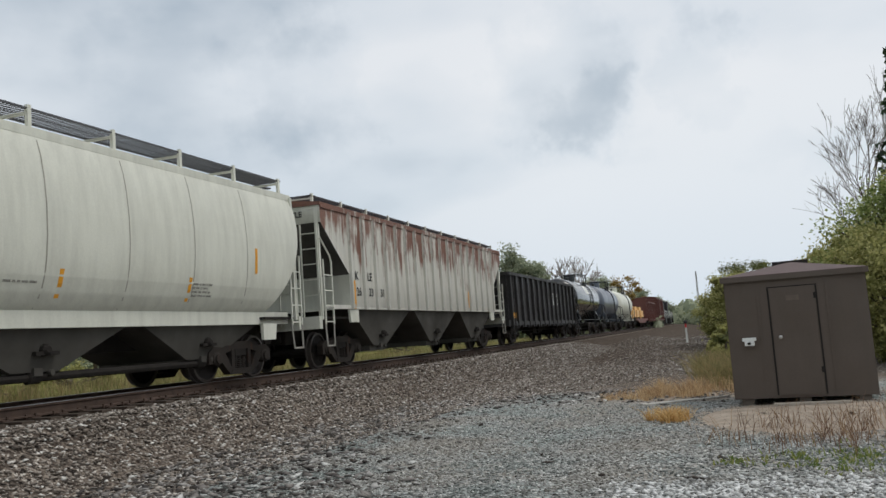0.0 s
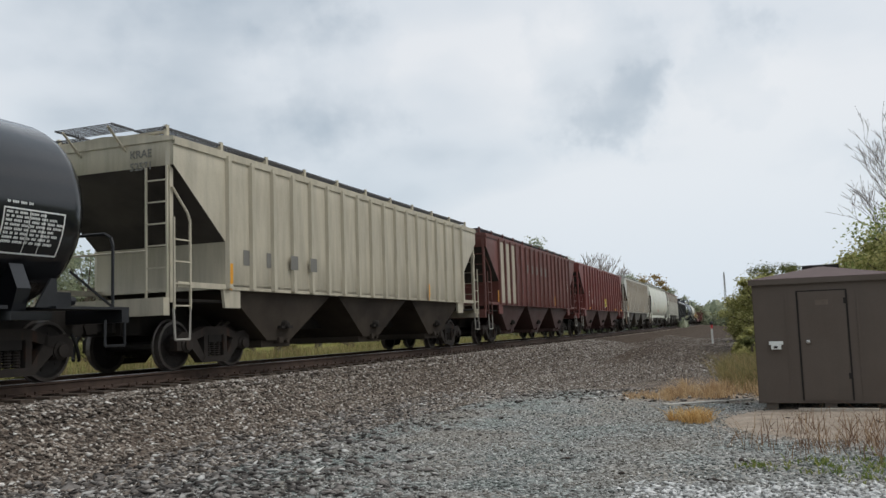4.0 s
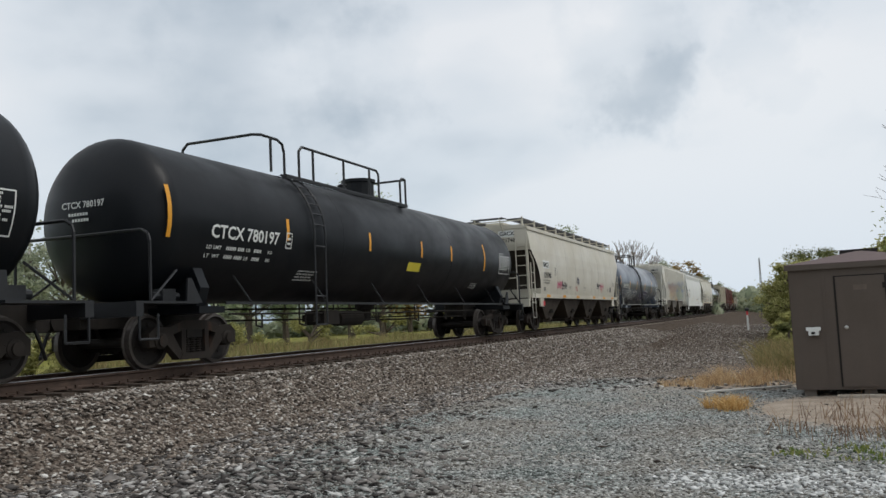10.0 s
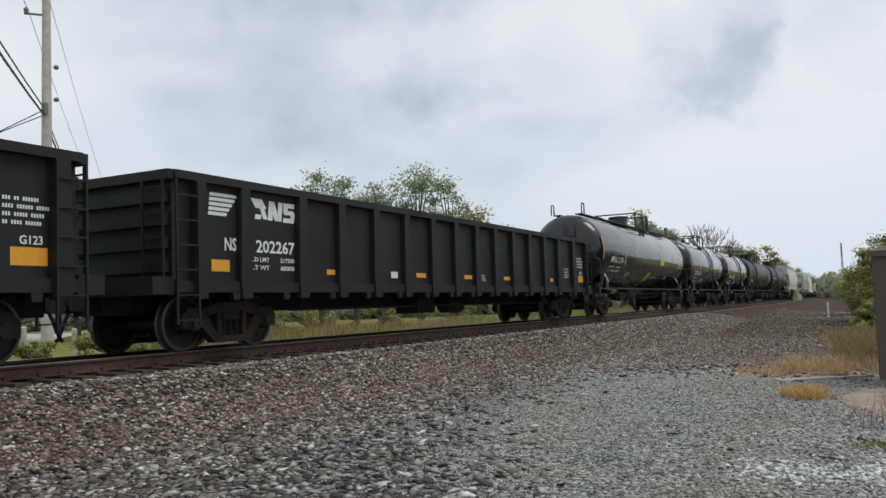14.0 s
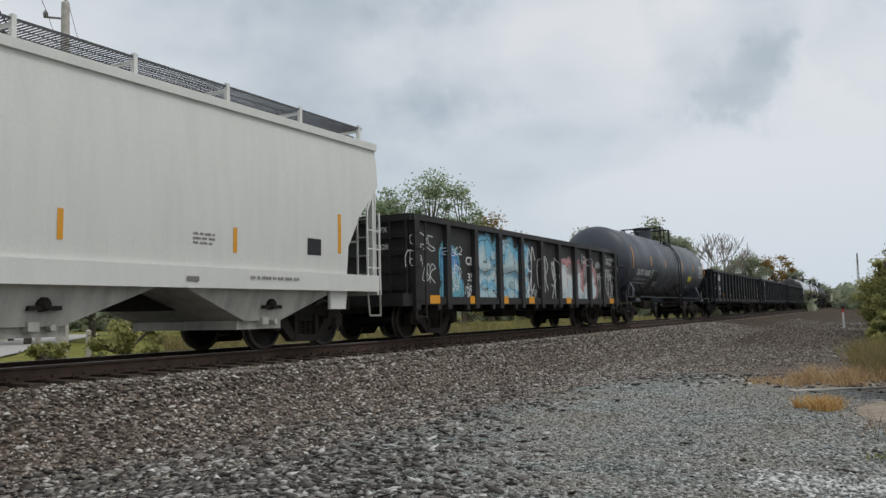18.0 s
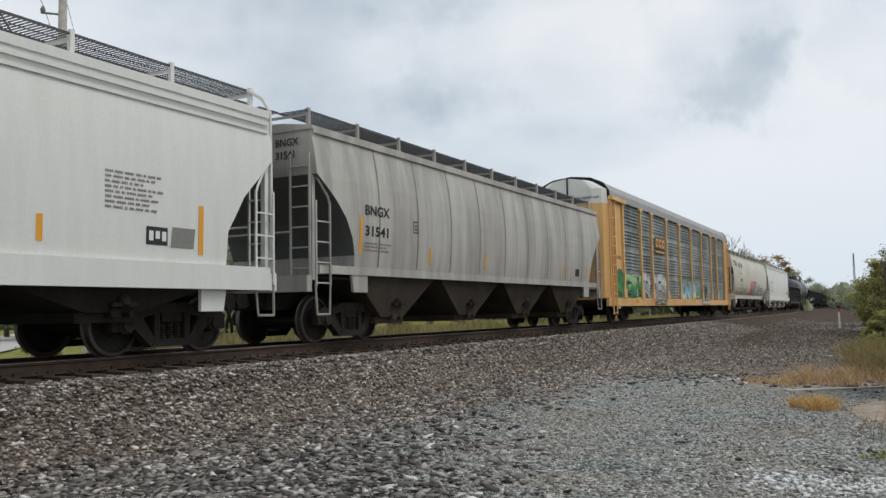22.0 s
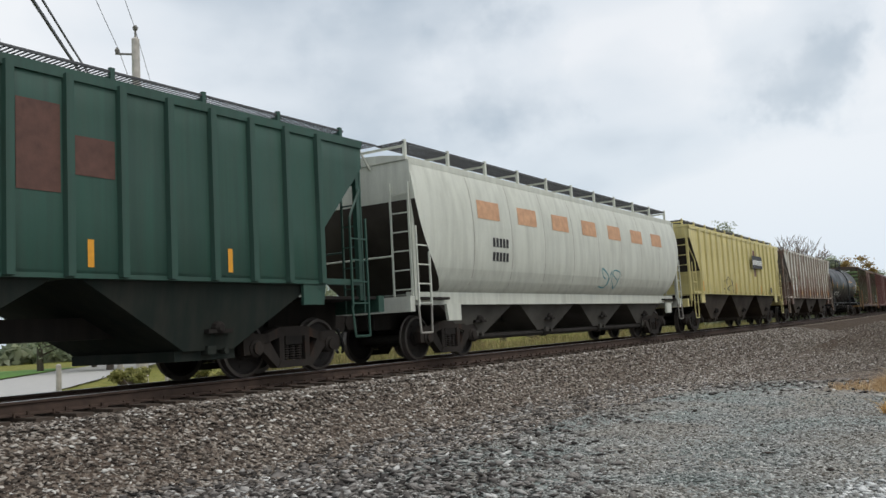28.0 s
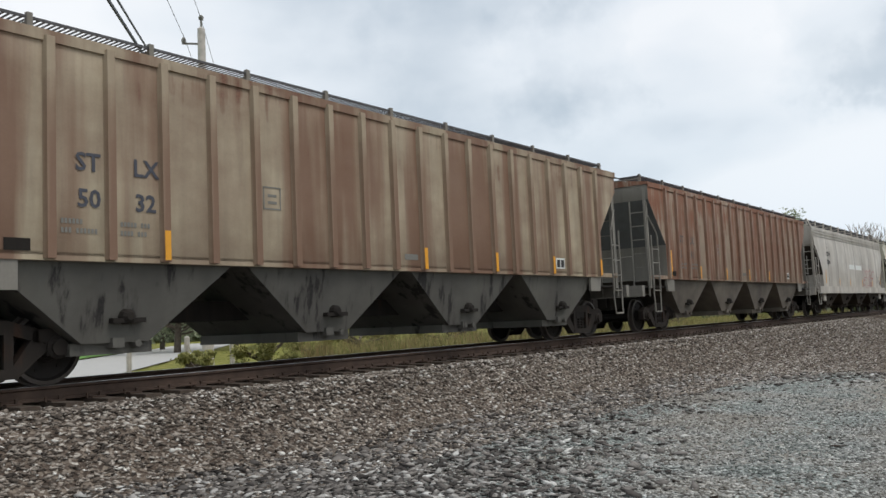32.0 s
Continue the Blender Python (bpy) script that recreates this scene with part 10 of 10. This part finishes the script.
    end_mark(car, "9385", -e - 0.01, -0.6, 3.5, 0.14, M_BLACK)
    mark(car, side, "STLX", o + 2.14, 2.42, 0.21, M_BLACK)
    mark(car, side, "9385", o + 2.14, 1.98, 0.21, M_BLACK)
    stencil(car, side, o + 2.14, 1.8, 0.9, 2, M_FADED, seed=53)
    frame_mark(car, side, o + 4.3, 2.2, 0.24, 0.3, M_BLACK)
    stripes(car, side, (o + 1.95, o + 19.1), 1.62, 2.4, 0.1)
    stripes(car, side, (o + 5.6, o + 9.0, o + 12.3, o + 15.14), 1.55, 1.95, 0.1)
    frame_mark(car, side, o + 17.3, 1.65, 0.4, 0.32, M_BLACK)
    stencil(car, side, o + 18.1, 1.95, 0.6, 3, M_FADED, seed=54)
    stencil(car, side, o + 14.0, 1.85, 0.6, 4, M_RED, 0.02, 0.03, 58)
    # weathered white hopper with red graffiti
    c, L = span(-288.45, -307.2)
    o = -L / 2
    p_csyx = paint("dusty_white_paint", C(200, 194, 184), 0.05, C(130, 104, 88), 0.6, 0.5, 39, 0, 0.9, C(178, 171, 162), panel=C(150, 142, 133), panel_mix=0.5, runs=0.2)
    car, side, e = put(hopper("covered_hopper", "dusty white smooth covered hopper with pink graffiti outline", L, p_csyx, M_BAYDARK, PROF_PLANE, TRIM_SHORT, 0, (1.04, 1.36), 4, p_csyx, hoops=True, seams=7, seam_mat=M_STAIN, seam_w=0.035, out=0.09, bands=(3.66, 3.80)), c, L)
    mark(car, side, "CSYX", o + 2.68, 2.8, 0.2, M_BLACK, wide=1.1)
    mark(car, side, "13294", o + 2.65, 2.42, 0.2, M_BLACK)
    piece(car, side, o + 11.1, 1.34, 2.55, 0.95, "AWKS", (), "wine", 99, None, 0.0, 0.13, 0.026, lap=1.0)
    graffiti(car, side, o + 13.7, 1.85, 0.7, 0.5, [SPRAY["wine"]], 100, 0, None, 2, 0.2, True, word="O")
    for x0, x1 in ((7.67, 9.02), (9.28, 10.87)):
        patch(car, side, o + x0, o + x1, 2.28, 2.52, M_WHITE, "clean_patch", 0, 0.003)
    stripes(car, side, (o + 2.3, o + 16.35), 1.5, 2.12, 0.1)
    stripes(car, side, (o + 5.2, o + 7.7, o + 10.89, o + 13.8), 1.42, 1.78, 0.1)
    stencil(car, side, o + 15.3, 1.95, 0.5, 5, M_FADED, seed=55)
    patch(car, side, o + 15.9, o + 16.2, 1.5, 1.72, M_BLACK, "service_panel")
    # rusty brown hoppers
    for k, (f, r, m, a, b) in enumerate(((-307.2, -326.7, p_rust1, "5", "41"), (-326.7, -346.27, p_rust2, "50", "32"))):
        c, L = span(f, r)
        o = -L / 2
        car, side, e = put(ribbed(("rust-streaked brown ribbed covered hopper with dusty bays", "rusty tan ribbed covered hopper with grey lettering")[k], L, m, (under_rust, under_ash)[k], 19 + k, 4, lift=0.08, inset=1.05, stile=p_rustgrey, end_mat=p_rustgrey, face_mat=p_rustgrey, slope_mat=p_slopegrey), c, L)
        r0 = side.ribs
        i = 1
        face = Side([(1.597, 0), (1.597, 5)])
        for tx, x, z in (("ST", r0[i] + 0.14 + 0.18 * k, 2.55), ("LX", r0[i + 1] + 0.14 + 0.18 * k, 2.55), (a, r0[i] + 0.16 + 0.18 * k, 2.11), (b, r0[i + 1] + 0.16 + 0.18 * k, 2.11)):
            mark(car, side, tx, x, z, 0.22, p_slopegrey if k == 0 else SPRAY["slate"])
        stencil(car, side, r0[i] + 0.14, 1.9, 0.45, 2, M_FADED, 0.06, 0.05, 56 + k)
        stencil(car, side, r0[i + 1] + 0.14, 1.9, 0.45, 2, M_FADED, 0.06, 0.05, 66 + k)
        if k == 0:
            stripes(car, side, (r0[0] + 0.26,), 1.5, 2.3, 0.1)
        stripes(car, face, [r0[q] for q in ((3, 6, 9, 12) if k == 0 else (3, 10, 13, 16, 19))], 1.5, 1.88, 0.09)
        q = r0[15 + k]
        patch(car, side, q + 0.2, q + 0.6, 1.62, 1.86, M_WHITE, "service_panel")
        for a0 in (0.24, 0.42):
            patch(car, side, q + a0, q + a0 + 0.14, 1.65, 1.82, M_BLACK, "service_mark", 0, 0.01)
        q = r0[8 + k]
        patch(car, side, q + 0.25, q + 0.62, 1.66, 1.76, M_FADED, "label")
        patch(car, side, r0[0] + 0.25, r0[0] + 0.55, 1.56, 1.7, M_UNDER, "service_panel")
        frame_mark(car, side, r0[5] + 0.14, 2.3, 0.34, 0.34, M_FADED)
    return cars


def ribbed(label, L, body, under, ribs=18, bays=3, low=1.46, cut=TRIM_DIAG, **kw):
    kw.setdefault("walk_h", 0.24)
    return hopper("covered_hopper", label, L, body, under, [(1.50, low + 0.02), (1.52, low + 0.06), (1.52, 4.02), (1.49, 4.06)], cut, ribs, (low, low + 0.10), bays, **kw)


def mark_fit(car, side, text, x0, x1, z, h, mat):
    """Lettering drawn out to fill the stretch from x0 to x1."""
    w = float(letters(text)[0][:, 0].max())
    mark(car, side, text, x0, z, h, mat, wide=(x1 - x0) / (w * h))


def tank_marks(car, side, L, text, p0, p1, z, st, dz=0.0, rear=0.0):
    """Number, stencils and tapes of a tank car, placed from its trailing coupling face (rear: its own shift)."""
    o = -L / 2 - rear
    mark_fit(car, side, text, o + p0, o + p1, z, 0.235, M_WHITE)
    n = 0.075
    w = p1 - p0
    for r, tx in enumerate(("LD LMT", "LT  WT")):
        zz = z - 0.2 - r * 0.15
        mark_fit(car, side, tx, o + p0 - 0.06, o + p0 - 0.06 + 0.2 * w, zz, n * 0.85, M_WHITE)
        stencil(car, side, o + p0 + 0.24 * w, zz, 0.2 * w, 1, M_WHITE, n * 0.85, 0.06, int(abs(p0) * 13) + r)
        mark_fit(car, side, "LB", o + p0 + 0.52 * w, o + p0 + 0.58 * w, zz, n * 0.85, M_WHITE)
        stencil(car, side, o + p0 + 0.64 * w, zz, 0.14 * w, 1, M_WHITE, n * 0.85, 0.06, int(abs(p0) * 17) + r)
        mark_fit(car, side, "KG", o + p0 + 0.85 * w, o + p0 + 0.92 * w, zz, n * 0.85, M_WHITE)
    frame_mark(car, side, o + p1 + 0.25, z - 0.06, 0.22, 0.32, M_WHITE)
    for k, a in enumerate(st):
        lo, hi = ((2.1, 2.98) if k in (0, len(st) - 1) else (2.28, 2.72))
        patch(car, side, o + a - 0.05, o + a + 0.05, lo + dz, hi + dz, M_YELLOW, "stripe")
    f = L / 2
    stencil(car, side, f - 2.72, 2.60 + dz, 0.98, 8, M_WHITE, 0.035, 0.022, 7)
    stencil(car, side, f - 2.72, 2.74 + dz, 0.5, 1, M_WHITE, 0.035, 0.022, 17)
    stencil(car, side, f - 5.0, 1.72, 0.6, 3, M_WHITE, 0.03, 0.03, 8)
    frame_mark(car, side, f - 2.77, 2.06 + dz, 1.08, 0.62, M_WHITE, 0)
    for x in (2.32, 2.06):
        patch(car, side, f - x - 0.006, f - x + 0.006, 2.08 + dz, 2.66 + dz, M_WHITE, "table_line")
    stencil(car, side, o + p1 + 1.0, 1.75, 0.8, 4, M_WHITE, 0.028, 0.03, 9)


def head_marks(car, h, text, z):
    """Number and small print on the dished head of a tank car."""
    end_mark(car, text, -h - 0.008, 0.42, z, 0.11, M_WHITE)
    bm = bmesh.new()
    for k, (y0, n) in enumerate(((0.28, 7), (0.2, 6))):
        for i in range(n):
            y = y0 - 0.062 * i
            box(bm, -h - 0.008, -h - 0.004, y - 0.045, y, z - 0.13 - 0.1 * k, z - 0.08 - 0.1 * k)
    part("small_print", bm, M_WHITE, car)


def cream_marks(car, side, o, a, b, p, panel=False):
    if panel:
        patch(car, side, o + p - 0.03, o + p + 0.92, 2.50, 2.82, M_WHITE, "fresh_patch", 0, 0.004)
    mark_fit(car, side, a, o + p, o + p + 0.86, 2.56, 0.2, M_BLACK)
    mark_fit(car, side, b, o + p, o + p + 1.15, 2.13, 0.22, M_BLACK)
    stencil(car, side, o + p, 2.0, 1.2, 2, M_FADED, 0.05, 0.05, 14)
    frame_mark(car, side, o + p + 1.75, 2.28, 0.22, 0.3, M_BLACK)
    patch(car, side, o + p + 0.1, o + p + 0.35, 1.6, 1.75, M_FADED, "service_panel")
    sill_tapes(car, 1.525, (o + 3.0, o + 5.6, o + 8.1, -o - 7.0, -o - 4.6, -o - 2.4), 1.35, 1.46, 0.55)
    for k, x in enumerate((6.4, 7.6, 9.2, -5.4, -3.8)):
        stencil(car, side, (o if x > 0 else -o) + x, 1.85, 0.4, 3 + k % 2, (M_FADED, M_RED)[k % 2], 0.025, 0.03, 15 + k)
    patch(car, side, -o - 3.2, -o - 2.9, 1.72, 1.98, M_BLACK, "service_panel")
    stencil(car, side, -o - 2.5, 2.2, 0.5, 3, M_FADED, 0.04, 0.04, 16)
    patch(car, Side([(1.51, 0), (1.51, 5)]), o + 2.2, o + 2.45, 1.02, 1.2, M_RED, "tag")


def sill_print(car, y, x, z):
    flat = Side([(y, 0), (y, 5)])
    stencil(car, flat, x, z, 1.2, 1, M_FADED, 0.05, 0.04, 60)
    patch(car, flat, x - 1.4, x - 1.15, z - 0.06, z + 0.01, M_FADED, "sill_slot")


TRAIN = build_train()


# ---------------------------------------------------------------- what moves
def motions():
    times = [2.0 * k for k in range(17)]
    for car, centre, L in TRAIN:
        rows = []
        reach = L / 2 - 2.4
        for t in times:
            s = centre + SPEED * (t - 16)
            ya, yb = track_y(s - reach), track_y(s + reach)
            head = math.degrees(math.atan2(yb - ya, 2 * reach))
            rows.append((t, pose(s, (ya + yb) / 2, RAIL_Z, 0, 0, head)))
        walk(car, rows)
        for off, ob in WHEELSETS[car.name]:
            x, z = ob.location.x, ob.location.z
            near = 16 + (12 - centre - off) / SPEED
            k0, k1 = max(0, math.floor((near - 1.0) * FPS)), min(32 * FPS, math.ceil((near + 2.0) * FPS))
            if k1 - k0 < 3:
                continue
            turn = math.degrees(SPEED / WHEEL_R) / FPS
            rows = [(0.0, pose(x, 0, z))] if k0 > 1 else []
            for k in range(k0, k1 + 1):
                rows.append((k / FPS, Matrix.Translation((x, 0, z)) @ Matrix.Rotation(radians(turn * (k - k0)), 4, "Y")))
            if k1 < 32 * FPS - 1:
                rows.append((32.0, rows[-1][1]))
            walk(ob, rows)


motions()
